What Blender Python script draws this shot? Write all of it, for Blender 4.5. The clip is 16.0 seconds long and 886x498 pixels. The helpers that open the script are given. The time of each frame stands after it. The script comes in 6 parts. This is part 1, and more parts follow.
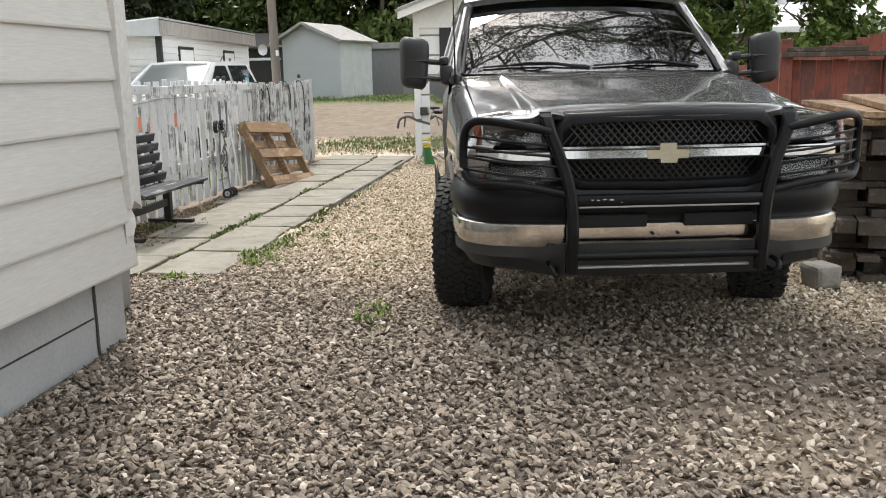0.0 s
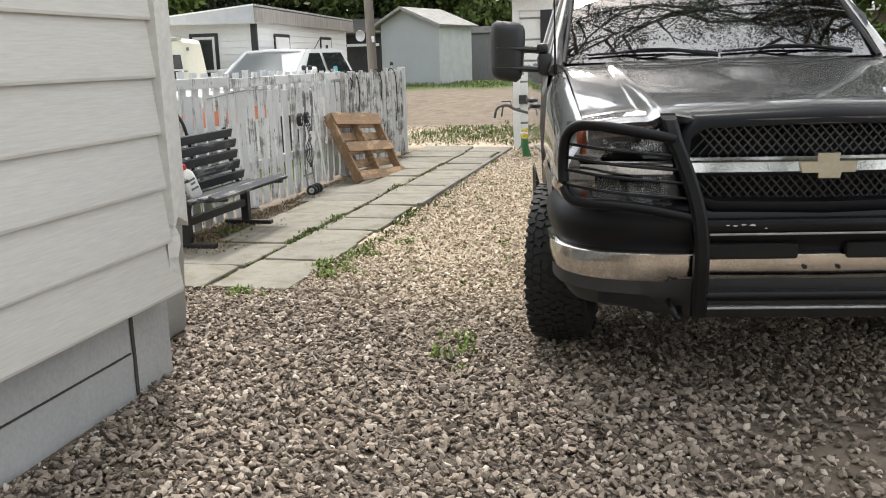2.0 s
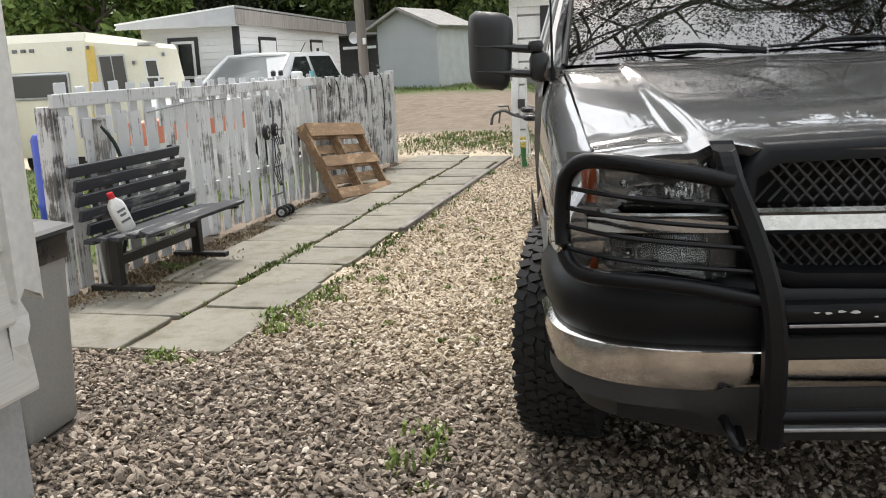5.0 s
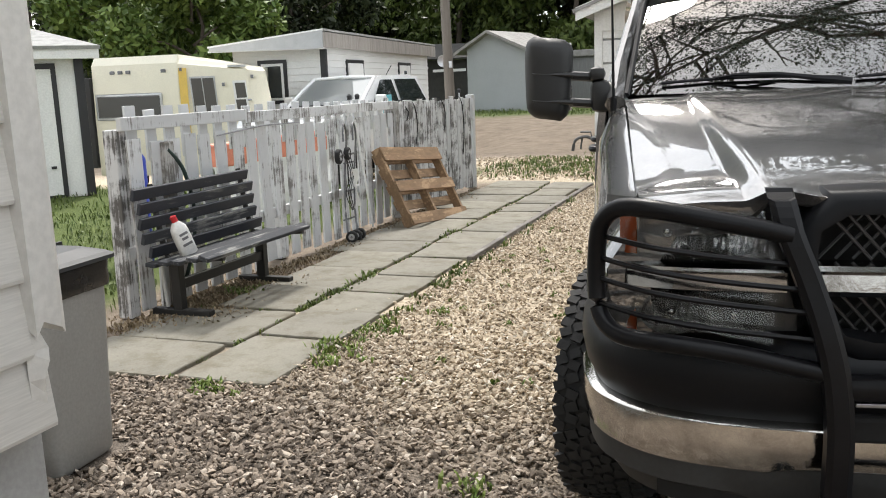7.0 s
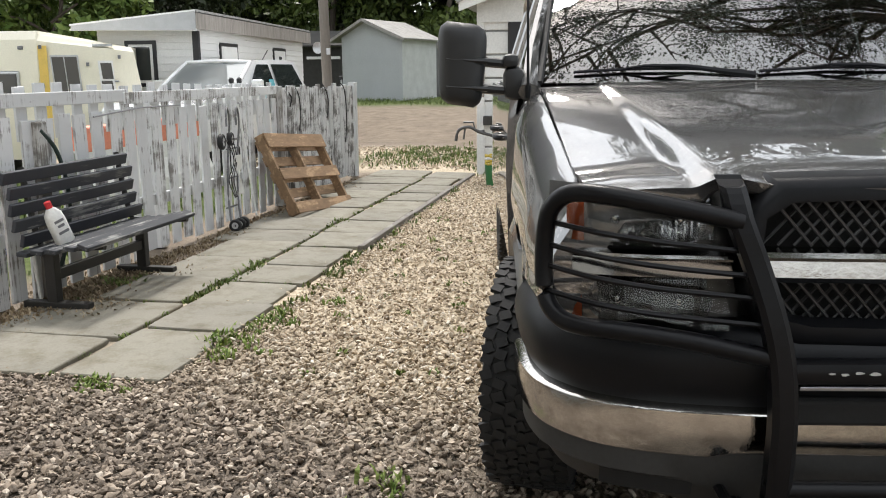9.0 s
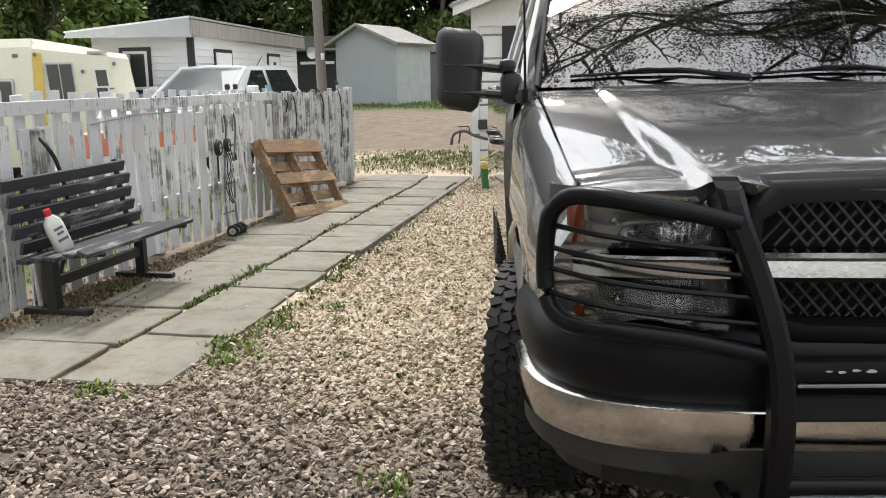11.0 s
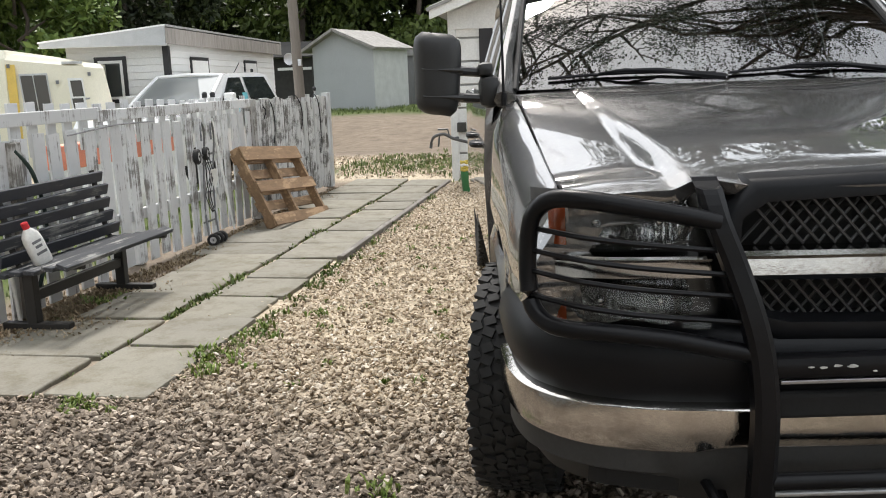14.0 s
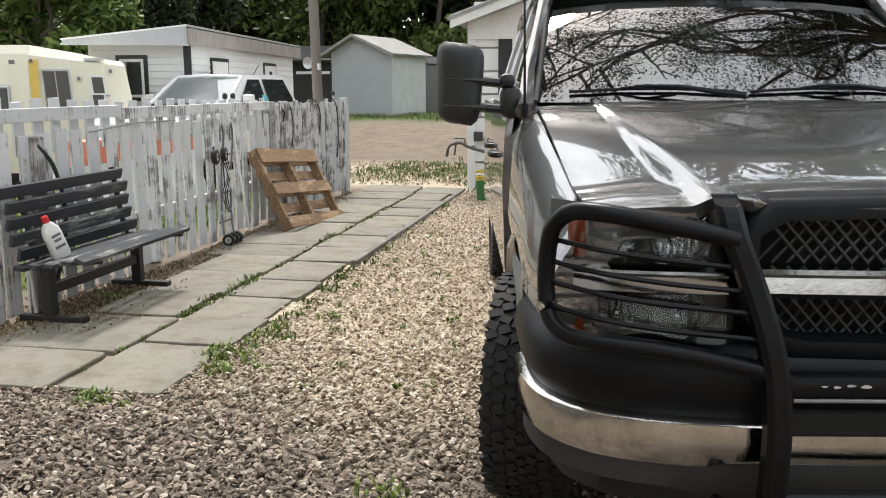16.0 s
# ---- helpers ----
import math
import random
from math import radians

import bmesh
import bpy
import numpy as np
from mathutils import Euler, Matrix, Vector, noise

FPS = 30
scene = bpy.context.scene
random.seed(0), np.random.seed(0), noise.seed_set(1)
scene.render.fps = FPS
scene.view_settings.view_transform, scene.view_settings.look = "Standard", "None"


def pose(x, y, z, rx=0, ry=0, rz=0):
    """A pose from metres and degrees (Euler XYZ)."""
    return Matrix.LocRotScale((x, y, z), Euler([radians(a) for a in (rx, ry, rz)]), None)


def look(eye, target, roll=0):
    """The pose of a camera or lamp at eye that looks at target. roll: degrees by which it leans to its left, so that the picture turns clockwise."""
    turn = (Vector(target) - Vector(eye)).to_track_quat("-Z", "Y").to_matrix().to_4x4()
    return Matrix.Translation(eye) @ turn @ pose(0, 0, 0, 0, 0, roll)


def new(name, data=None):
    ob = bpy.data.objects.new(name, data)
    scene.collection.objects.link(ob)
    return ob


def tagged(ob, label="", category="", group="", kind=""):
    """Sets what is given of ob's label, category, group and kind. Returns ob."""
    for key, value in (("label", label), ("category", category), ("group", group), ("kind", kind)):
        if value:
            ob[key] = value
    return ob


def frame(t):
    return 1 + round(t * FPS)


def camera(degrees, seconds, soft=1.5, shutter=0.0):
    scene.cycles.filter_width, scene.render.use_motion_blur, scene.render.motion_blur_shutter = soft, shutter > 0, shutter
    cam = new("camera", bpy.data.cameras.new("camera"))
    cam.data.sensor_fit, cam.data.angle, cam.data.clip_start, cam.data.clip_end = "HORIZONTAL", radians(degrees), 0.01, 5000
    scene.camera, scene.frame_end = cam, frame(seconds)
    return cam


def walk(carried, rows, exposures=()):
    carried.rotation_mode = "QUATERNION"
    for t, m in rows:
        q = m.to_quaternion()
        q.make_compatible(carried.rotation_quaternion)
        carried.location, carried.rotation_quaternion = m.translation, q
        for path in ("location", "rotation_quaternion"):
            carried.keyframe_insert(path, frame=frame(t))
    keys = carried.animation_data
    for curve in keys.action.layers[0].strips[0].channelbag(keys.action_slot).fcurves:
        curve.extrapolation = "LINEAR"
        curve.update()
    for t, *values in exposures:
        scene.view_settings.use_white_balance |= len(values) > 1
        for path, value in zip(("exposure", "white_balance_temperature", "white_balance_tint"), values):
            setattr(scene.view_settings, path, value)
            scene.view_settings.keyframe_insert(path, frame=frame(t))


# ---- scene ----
cam = camera(53.3, 16.0, soft=1.0)

PATH = [
    (0, (-0.2872, -0.0541, 1.3581), (-0.5402, 1.89, 0.9627), -0.99),
    (0.5, (-0.3922, 0.1111, 1.3784), (-0.649, 2.0447, 0.9362), -2.11),
    (1, (-0.3296, 0.3214, 1.394), (-0.6895, 2.2476, 0.9935), -1.56),
    (1.5, (-0.2603, 0.5135, 1.4053), (-0.7, 2.4227, 1.0031), -2.28),
    (2, (-0.3617, 0.7223, 1.3906), (-0.836, 2.6182, 0.9655), -1.7),
    (2.5, (-0.4771, 0.8599, 1.3933), (-0.8828, 2.7741, 0.9796), -2.55),
    (3, (-0.4213, 1.013, 1.4053), (-0.766, 2.9263, 0.936), -2.53),
    (3.2, (-0.3724, 1.0913, 1.42), (-0.7785, 3.0086, 1.0211), -1.74),
    (5.3, (-0.4722, 1.9415, 1.3838), (-0.9958, 3.8255, 0.9633), -2.84),
    (5.5, (-0.433, 1.9789, 1.396), (-1.0108, 3.8571, 1.0235), -2.24),
    (6, (-0.3315, 2.0692, 1.4071), (-0.9976, 3.9167, 1.0289), -1.14),
    (6.5, (-0.3162, 2.08, 1.4101), (-0.9879, 3.9261, 1.0349), -3.67),
    (7, (-0.3679, 2.1186, 1.4016), (-1.049, 3.9632, 1.0363), -2.12),
    (7.5, (-0.5054, 2.1681, 1.3848), (-1.0399, 4.0641, 1.0392), -3.03),
    (8, (-0.5894, 2.1744, 1.3931), (-0.9217, 4.1118, 1.0238), -2.98),
    (8.5, (-0.5828, 2.1604, 1.3871), (-0.9471, 4.0869, 0.9922), -0.06),
    (9, (-0.55, 2.1477, 1.3813), (-0.9483, 4.0678, 0.9881), -0.44),
    (9.2, (-0.5441, 2.1513, 1.3799), (-0.9397, 4.0727, 0.9902), -0.86),
    (11.3, (-0.5613, 2.1086, 1.3877), (-0.9476, 4.0328, 1.0024), -0.88),
    (11.5, (-0.5613, 2.1071, 1.3865), (-0.943, 4.0298, 0.9895), -0.58),
    (12, (-0.5611, 2.1119, 1.3893), (-0.9544, 4.0385, 1.0245), -0.77),
    (12.5, (-0.5537, 2.1149, 1.3881), (-0.9235, 4.042, 1.0013), -1.06),
    (13, (-0.5569, 2.1213, 1.3903), (-0.9552, 4.0471, 1.0258), -1.8),
    (13.5, (-0.5589, 2.1187, 1.3882), (-0.9411, 4.0407, 0.9886), -2.94),
    (14, (-0.5617, 2.1137, 1.3933), (-0.9092, 4.0464, 1.0136), -2.05),
    (14.5, (-0.5663, 2.1093, 1.3958), (-0.9212, 4.041, 1.0185), -1.51),
    (15, (-0.5588, 2.1131, 1.3912), (-0.9076, 4.0404, 0.9862), -1.73),
    (15.5, (-0.5667, 2.1046, 1.3971), (-0.9247, 4.0351, 1.0163), -0.88),
    (16, (-0.5784, 2.0822, 1.3971), (-0.9502, 4.0139, 1.036), -0.15),
]
walk(cam, [(t, look(eye, target, lean)) for t, eye, target, lean in PATH], [(0, 1.13), (3, 1.08), (5.5, 0.98), (16, 0.96)])

# ==== world ====
world = bpy.data.worlds.new("overcast_sky")
world.use_nodes = True
scene.world = world
wn = world.node_tree
sky = wn.nodes.new("ShaderNodeTexSky")
sky.sky_type, sky.sun_disc = "NISHITA", False
sky.sun_elevation, sky.sun_rotation = radians(57.5), radians(-19.5)
sky.dust_density, sky.air_density = 4.0, 1.0
cloud = wn.nodes.new("ShaderNodeMix")
cloud.data_type = "RGBA"
cloud.inputs[0].default_value = 0.72
cloud.inputs[7].default_value = (6.35, 6.5, 6.5, 1)
wn.links.new(sky.outputs[0], cloud.inputs[6])
wn.links.new(cloud.outputs[2], wn.nodes["Background"].inputs[0])
wn.nodes["Background"].inputs[1].default_value = 0.15
sun = new("sun", bpy.data.lights.new("sun", "SUN"))
sun.data.energy, sun.data.angle, sun.data.color = 2.2, radians(10), (1, 0.96, 0.91)
sun.matrix_world = look((-1.7, 4.8, 8), (0, 0, 0))

# ---- materials ----


def material(name, rough=0.6, metal=0.0, spec=0.5):
    m = bpy.data.materials.new(name)
    m.use_nodes = True
    b = m.node_tree.nodes["Principled BSDF"]
    b.inputs["Roughness"].default_value = rough
    b.inputs["Metallic"].default_value = metal
    b.inputs["Specular IOR Level"].default_value = spec
    return m, m.node_tree, b


def noise_node(nt, scale, detail=6, rough=0.6, stretch=None, which="Object"):
    tc = nt.nodes.new("ShaderNodeTexCoord")
    out = tc.outputs[which]
    if stretch:
        mp = nt.nodes.new("ShaderNodeMapping")
        mp.inputs["Scale"].default_value = stretch
        nt.links.new(out, mp.inputs[0])
        out = mp.outputs[0]
    n = nt.nodes.new("ShaderNodeTexNoise")
    n.inputs["Scale"].default_value, n.inputs["Detail"].default_value = scale, detail
    n.inputs["Roughness"].default_value = rough
    nt.links.new(out, n.inputs["Vector"])
    return n.outputs[0]


def ramp(nt, fac, stops):
    r = nt.nodes.new("ShaderNodeValToRGB")
    e = r.color_ramp.elements
    while len(e) < len(stops):
        e.new(0.5)
    for k, (p, c) in zip(e, stops):
        k.position, k.color = p, (*c, 1)
    nt.links.new(fac, r.inputs[0])
    return r.outputs[0]


def mix(nt, fac, a, b, mode="MIX"):
    n = nt.nodes.new("ShaderNodeMix")
    n.data_type, n.blend_type = "RGBA", mode
    for s, v in ((n.inputs[0], fac), (n.inputs[6], a), (n.inputs[7], b)):
        if hasattr(v, "node"):
            nt.links.new(v, s)
        elif isinstance(v, (int, float)):
            s.default_value = v
        else:
            s.default_value = (*v, 1)
    return n.outputs[2]


def bump(nt, b, height, strength=0.3, dist=0.01):
    n = nt.nodes.new("ShaderNodeBump")
    n.inputs["Strength"].default_value, n.inputs["Distance"].default_value = strength, dist
    nt.links.new(height, n.inputs["Height"])
    nt.links.new(n.outputs[0], b.inputs["Normal"])


def plain(name, col, rough=0.6, metal=0.0, var=0.25, scale=6, fine=60, bumps=0.15, spec=0.5, coat=0.0, stretch=None):
    """A surface of one colour with blotches, grain and fine relief."""
    m, nt, b = material(name, rough, metal, spec)
    big = noise_node(nt, scale, stretch=stretch)
    lo, hi = [c * (1 - var) for c in col], [min(1, c * (1 + var)) for c in col]
    c1 = ramp(nt, big, [(0.3, lo), (0.7, hi)])
    g = noise_node(nt, fine, 3, stretch=stretch)
    c2 = mix(nt, 0.25, c1, ramp(nt, g, [(0.35, [c * 0.7 for c in col]), (0.65, [min(1, c * 1.2) for c in col])]))
    nt.links.new(c2, b.inputs["Base Color"])
    rr = nt.nodes.new("ShaderNodeMapRange")
    rr.inputs[3].default_value, rr.inputs[4].default_value = max(0.02, rough - 0.08), min(1, rough + 0.1)
    nt.links.new(big, rr.inputs[0])
    nt.links.new(rr.outputs[0], b.inputs["Roughness"])
    b.inputs["Coat Weight"].default_value = coat
    b.inputs["Coat Roughness"].default_value = 0.04
    if bumps:
        bump(nt, b, g, bumps, 0.004)
    return m


def timber(name, col, worn, amount=0.5, grain=(30, 2, 30), rough=0.8, each=0.25):
    """Weathered board: paint or stain worn to bare wood along the grain, each board a little different."""
    m, nt, b = material(name, rough)
    oi = nt.nodes.new("ShaderNodeObjectInfo")
    tc = nt.nodes.new("ShaderNodeTexCoord")
    far = nt.nodes.new("ShaderNodeMath")
    far.operation = "MULTIPLY"
    far.inputs[1].default_value = 60.0
    nt.links.new(oi.outputs["Random"], far.inputs[0])
    own = nt.nodes.new("ShaderNodeVectorMath")
    own.operation = "ADD"
    nt.links.new(tc.outputs["Object"], own.inputs[0])
    nt.links.new(far.outputs[0], own.inputs[1])

    def board_noise(scale, detail, soft, stretch):
        mp = nt.nodes.new("ShaderNodeMapping")
        mp.inputs["Scale"].default_value = stretch
        nt.links.new(own.outputs[0], mp.inputs[0])
        n = nt.nodes.new("ShaderNodeTexNoise")
        n.inputs["Scale"].default_value, n.inputs["Detail"].default_value, n.inputs["Roughness"].default_value = scale, detail, soft
        nt.links.new(mp.outputs[0], n.inputs["Vector"])
        return n.outputs[0]

    g = board_noise(1.6, 8, 0.7, grain)
    w = board_noise(3.0, 5, 0.6, (2, 1, 2))
    mm = nt.nodes.new("ShaderNodeMath")
    mm.operation = "MULTIPLY_ADD"
    mm.inputs[1].default_value = 0.5
    nt.links.new(w, mm.inputs[0])
    m2 = nt.nodes.new("ShaderNodeMath")
    m2.operation = "MULTIPLY"
    m2.inputs[1].default_value = 0.5
    nt.links.new(g, m2.inputs[0])
    nt.links.new(m2.outputs[0], mm.inputs[2])
    m3 = nt.nodes.new("ShaderNodeMath")
    m3.operation = "MULTIPLY_ADD"
    m3.inputs[1].default_value = 0.08
    nt.links.new(oi.outputs["Random"], m3.inputs[0])
    nt.links.new(mm.outputs[0], m3.inputs[2])
    edge = 0.65 - amount * 0.3
    f = ramp(nt, m3.outputs[0], [(edge - 0.03, (0, 0, 0)), (edge + 0.04, (1, 1, 1))])
    bare = ramp(nt, g, [(0.3, [c * 0.45 for c in worn]), (0.7, worn)])
    paint = ramp(nt, w, [(0.3, [c * 0.88 for c in col]), (0.7, col)])
    c = mix(nt, f, paint, bare)
    tint = ramp(nt, oi.outputs["Random"], [(0.0, (1 - each,) * 3), (1.0, (1, 1, 1))])
    nt.links.new(mix(nt, 1.0, c, tint, "MULTIPLY"), b.inputs["Base Color"])
    bump(nt, b, g, 0.4, 0.004)
    return m


def glass_dark(name, col=(0.02, 0.025, 0.025), rough=0.03):
    m, nt, b = material(name, rough)
    b.inputs["Base Color"].default_value = (*col, 1)
    b.inputs["IOR"].default_value = 1.5
    b.inputs["Coat Weight"].default_value = 0.6
    return m


siding_mat = plain("siding_paint", (0.56, 0.54, 0.5), 0.5, var=0.05, scale=1.2, fine=40, bumps=0.02, stretch=(1, 0.2, 4))
trim_mat = plain("corner_vinyl", (0.6, 0.58, 0.54), 0.45, var=0.06, scale=2, fine=30, bumps=0.05)
foundation_mat = plain("foundation_parging", (0.36, 0.36, 0.35), 0.85, var=0.15, scale=2.5, fine=50, bumps=0.4)
dark_gap = plain("dark_crack", (0.05, 0.045, 0.04), 0.9)
white_paint = plain("white_paint", (0.74, 0.74, 0.72), 0.55, var=0.06, scale=2, fine=40, bumps=0.08)
cream_paint = plain("cream_fibreglass", (0.77, 0.73, 0.6), 0.35, var=0.05, scale=1.5, bumps=0.03)
yellow_paint = plain("yellow_stripe_paint", (0.72, 0.5, 0.12), 0.4, var=0.1)
black_trim = plain("black_trim_paint", (0.018, 0.018, 0.02), 0.5, var=0.2)
shed_mat = plain("pale_grey_panel", (0.4, 0.42, 0.43), 0.6, var=0.08, scale=1.2, fine=25, bumps=0.15)
shed_patch = plain("patched_primer", (0.5, 0.51, 0.5), 0.6, var=0.14, scale=3, fine=25, bumps=0.15)
roof_grey = plain("grey_shingle", (0.3, 0.3, 0.29), 0.9, var=0.3, scale=8, fine=60, bumps=0.5)
roof_pale = plain("pale_felt_roof", (0.27, 0.26, 0.245), 0.85, var=0.35, scale=5, fine=50, bumps=0.3)
dark_wall = plain("dark_boarding", (0.05, 0.048, 0.045), 0.8, var=0.3)
galv = plain("galvanised_metal", (0.55, 0.56, 0.57), 0.4, 0.8)
window_glass = glass_dark("window_glass")
rv_glass = glass_dark("camper_window_glass", (0.05, 0.05, 0.048), 0.08)
bin_mat = plain("grey_bin_plastic", (0.27, 0.265, 0.25), 0.5, var=0.1, scale=3, fine=80, bumps=0.1)
lid_mat = plain("dark_bin_lid_plastic", (0.028, 0.03, 0.032), 0.55, var=0.15, bumps=0.08)
bag_mat = plain("black_bin_bag", (0.012, 0.012, 0.013), 0.25, var=0.3, bumps=0.4, fine=30)
fence_paint = timber("white_fence_paint", (0.71, 0.715, 0.72), (0.26, 0.245, 0.23), 0.16, (34, 34, 1.0), 0.8, 0.2)
fence_worn = timber("flaking_fence_paint", (0.72, 0.72, 0.72), (0.16, 0.15, 0.14), 0.33, (34, 34, 1.0))
post_mat = timber("weathered_post_wood", (0.56, 0.55, 0.53), (0.24, 0.225, 0.2), 0.45, (30, 30, 1.6))
bench_paint = timber("blue_black_bench_paint", (0.022, 0.026, 0.038), (0.16, 0.16, 0.155), 0.02, (26, 2, 26), 0.5)
seat_paint = timber("worn_bench_seat_paint", (0.04, 0.043, 0.05), (0.27, 0.27, 0.26), 0.16, (34, 1.2, 34), 0.88)
bench_iron = plain("black_bench_iron", (0.02, 0.019, 0.018), 0.5, 0.2, var=0.4)
pallet_wood = timber("pallet_wood", (0.5, 0.33, 0.19), (0.32, 0.2, 0.11), 0.5, (14, 3, 14), 0.8, 0.35)
# stacked_lumber: base colour darkened to hold the shade over the stack.
stack_wood = timber("stacked_lumber", (0.26, 0.2, 0.15), (0.12, 0.092, 0.07), 0.6, (14, 3, 14), 0.85, 0.6)
red_wood = timber("red_stained_boards", (0.32, 0.09, 0.055), (0.2, 0.08, 0.06), 0.4, (26, 26, 1.5), 0.75, 0.3)
edge_wood = timber("grey_edging_timber", (0.3, 0.28, 0.25), (0.2, 0.18, 0.16), 0.6, (26, 2, 26))
rubber = plain("black_rubber", (0.014, 0.014, 0.014), 0.75, var=0.3, scale=10, fine=90, bumps=0.25)
steel = plain("grey_steel", (0.35, 0.35, 0.36), 0.35, 0.9)
bark = plain("bark", (0.1, 0.08, 0.065), 0.9, var=0.35, scale=5, fine=25, bumps=0.6, stretch=(1, 1, 0.2))
pole_wood = plain("pole_wood", (0.16, 0.14, 0.12), 0.85, var=0.25, scale=6, fine=40, bumps=0.4, stretch=(3, 3, 0.3))


def concrete(name, col):
    m, nt, b = material(name, 0.85)
    big = noise_node(nt, 1.8, 8, 0.65)
    g = noise_node(nt, 90, 4)
    oi = nt.nodes.new("ShaderNodeObjectInfo")
    c = ramp(nt, big, [(0.3, [v * 0.78 for v in col]), (0.5, col), (0.72, [min(1, v * 1.1) for v in col])])
    c = mix(nt, 0.3, c, ramp(nt, g, [(0.35, [v * 0.6 for v in col]), (0.7, [v * 1.15 for v in col])]))
    c = mix(nt, 1.0, c, ramp(nt, oi.outputs["Random"], [(0, (0.86, 0.86, 0.87)), (1, (1, 1, 0.98))]), "MULTIPLY")
    st = ramp(nt, noise_node(nt, 4, 8, 0.75), [(0.47, (1, 1, 1)), (0.6, (0.74, 0.71, 0.64)), (0.75, (0.5, 0.46, 0.38))])
    speck = ramp(nt, noise_node(nt, 26, 5, 0.8), [(0.6, (1, 1, 1)), (0.72, (0.62, 0.58, 0.5))])
    st = mix(nt, 1.0, st, speck, "MULTIPLY")
    nt.links.new(mix(nt, 1.0, c, st, "MULTIPLY"), b.inputs["Base Color"])
    bump(nt, b, g, 0.35, 0.004)
    return m


slab_mat = concrete("concrete_slab", (0.212, 0.2, 0.164))
block_mat = concrete("concrete_block", (0.25, 0.24, 0.215))


def stones(name):
    """Crushed gravel: each stone has a colour of its own, mixed from grey to cream by its attribute."""
    m, nt, b = material(name, 0.8, 0, 0.3)
    geo = nt.nodes.new("ShaderNodeNewGeometry")
    rnd = geo.outputs["Random Per Island"]
    grey = ramp(nt, rnd, [(0.0, (0.075, 0.06, 0.047)), (0.2, (0.17, 0.14, 0.112)), (0.55, (0.29, 0.242, 0.197)), (0.85, (0.38, 0.315, 0.252)), (1.0, (0.6, 0.53, 0.45))])
    cream = ramp(nt, rnd, [(0.0, (0.14, 0.105, 0.072)), (0.2, (0.36, 0.29, 0.205)), (0.55, (0.53, 0.445, 0.33)), (0.85, (0.64, 0.56, 0.445)), (1.0, (0.82, 0.77, 0.68))])
    at = nt.nodes.new("ShaderNodeAttribute")
    at.attribute_name = "cream"
    c = mix(nt, at.outputs["Fac"], grey, cream)
    g = noise_node(nt, 70, 4)
    c = mix(nt, 1.0, c, ramp(nt, g, [(0.3, (0.72, 0.7, 0.68)), (0.7, (1, 1, 1))]), "MULTIPLY")
    nt.links.new(c, b.inputs["Base Color"])
    bump(nt, b, g, 0.3, 0.003)
    return m


gravel_mat = stones("gravel_stone")


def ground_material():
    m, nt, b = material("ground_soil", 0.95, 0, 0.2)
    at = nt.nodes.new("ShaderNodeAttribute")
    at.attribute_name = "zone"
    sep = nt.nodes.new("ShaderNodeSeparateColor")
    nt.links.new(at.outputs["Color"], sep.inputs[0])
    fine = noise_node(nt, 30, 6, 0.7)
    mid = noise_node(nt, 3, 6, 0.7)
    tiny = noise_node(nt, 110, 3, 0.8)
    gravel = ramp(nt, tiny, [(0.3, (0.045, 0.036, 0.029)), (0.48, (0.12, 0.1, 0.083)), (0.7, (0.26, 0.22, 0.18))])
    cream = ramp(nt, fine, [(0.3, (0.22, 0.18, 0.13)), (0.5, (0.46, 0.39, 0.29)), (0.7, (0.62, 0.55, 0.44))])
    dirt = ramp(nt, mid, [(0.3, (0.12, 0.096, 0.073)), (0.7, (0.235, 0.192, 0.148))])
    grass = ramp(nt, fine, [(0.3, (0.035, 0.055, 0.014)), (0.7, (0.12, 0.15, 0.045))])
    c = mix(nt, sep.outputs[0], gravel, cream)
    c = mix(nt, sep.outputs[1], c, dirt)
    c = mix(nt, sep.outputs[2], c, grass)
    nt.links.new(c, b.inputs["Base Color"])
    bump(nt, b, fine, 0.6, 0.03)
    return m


def leaf_material(name, lo, hi):
    m, nt, b = material(name, 0.55, 0, 0.3)
    geo = nt.nodes.new("ShaderNodeNewGeometry")
    c = ramp(nt, geo.outputs["Random Per Island"], [(0, lo), (1, hi)])
    big = noise_node(nt, 0.6, 3)
    c = mix(nt, 1.0, c, ramp(nt, big, [(0.35, (0.6, 0.62, 0.6)), (0.65, (1, 1, 1))]), "MULTIPLY")
    nt.links.new(c, b.inputs["Base Color"])
    b.inputs["Subsurface Weight"].default_value = 0.0
    return m


leaf_dark = leaf_material("dark_spruce_leaf", (0.017, 0.026, 0.011), (0.055, 0.07, 0.028))
leaf_mid = leaf_material("green_leaf", (0.045, 0.072, 0.016), (0.14, 0.18, 0.045))
leaf_bright = leaf_material("bright_leaf", (0.06, 0.11, 0.018), (0.2, 0.27, 0.065))
grass_mat = leaf_material("grass_blade", (0.06, 0.1, 0.02), (0.2, 0.25, 0.07))
dry_mat = leaf_material("dry_litter", (0.2, 0.14, 0.08), (0.42, 0.33, 0.22))

# ---- building helpers ----


def part(name, bm, mat, parent=None, label="", smooth=False, sharp=38):
    me = bpy.data.meshes.new(name)
    bmesh.ops.recalc_face_normals(bm, faces=bm.faces)
    bm.to_mesh(me)
    bm.free()
    me.materials.append(mat)
    if smooth:
        me.shade_smooth()
        me.set_sharp_from_angle(angle=radians(sharp))
    ob = new(name, me)
    if parent:
        ob.parent = parent
    if label:
        ob["label"] = label
    return ob


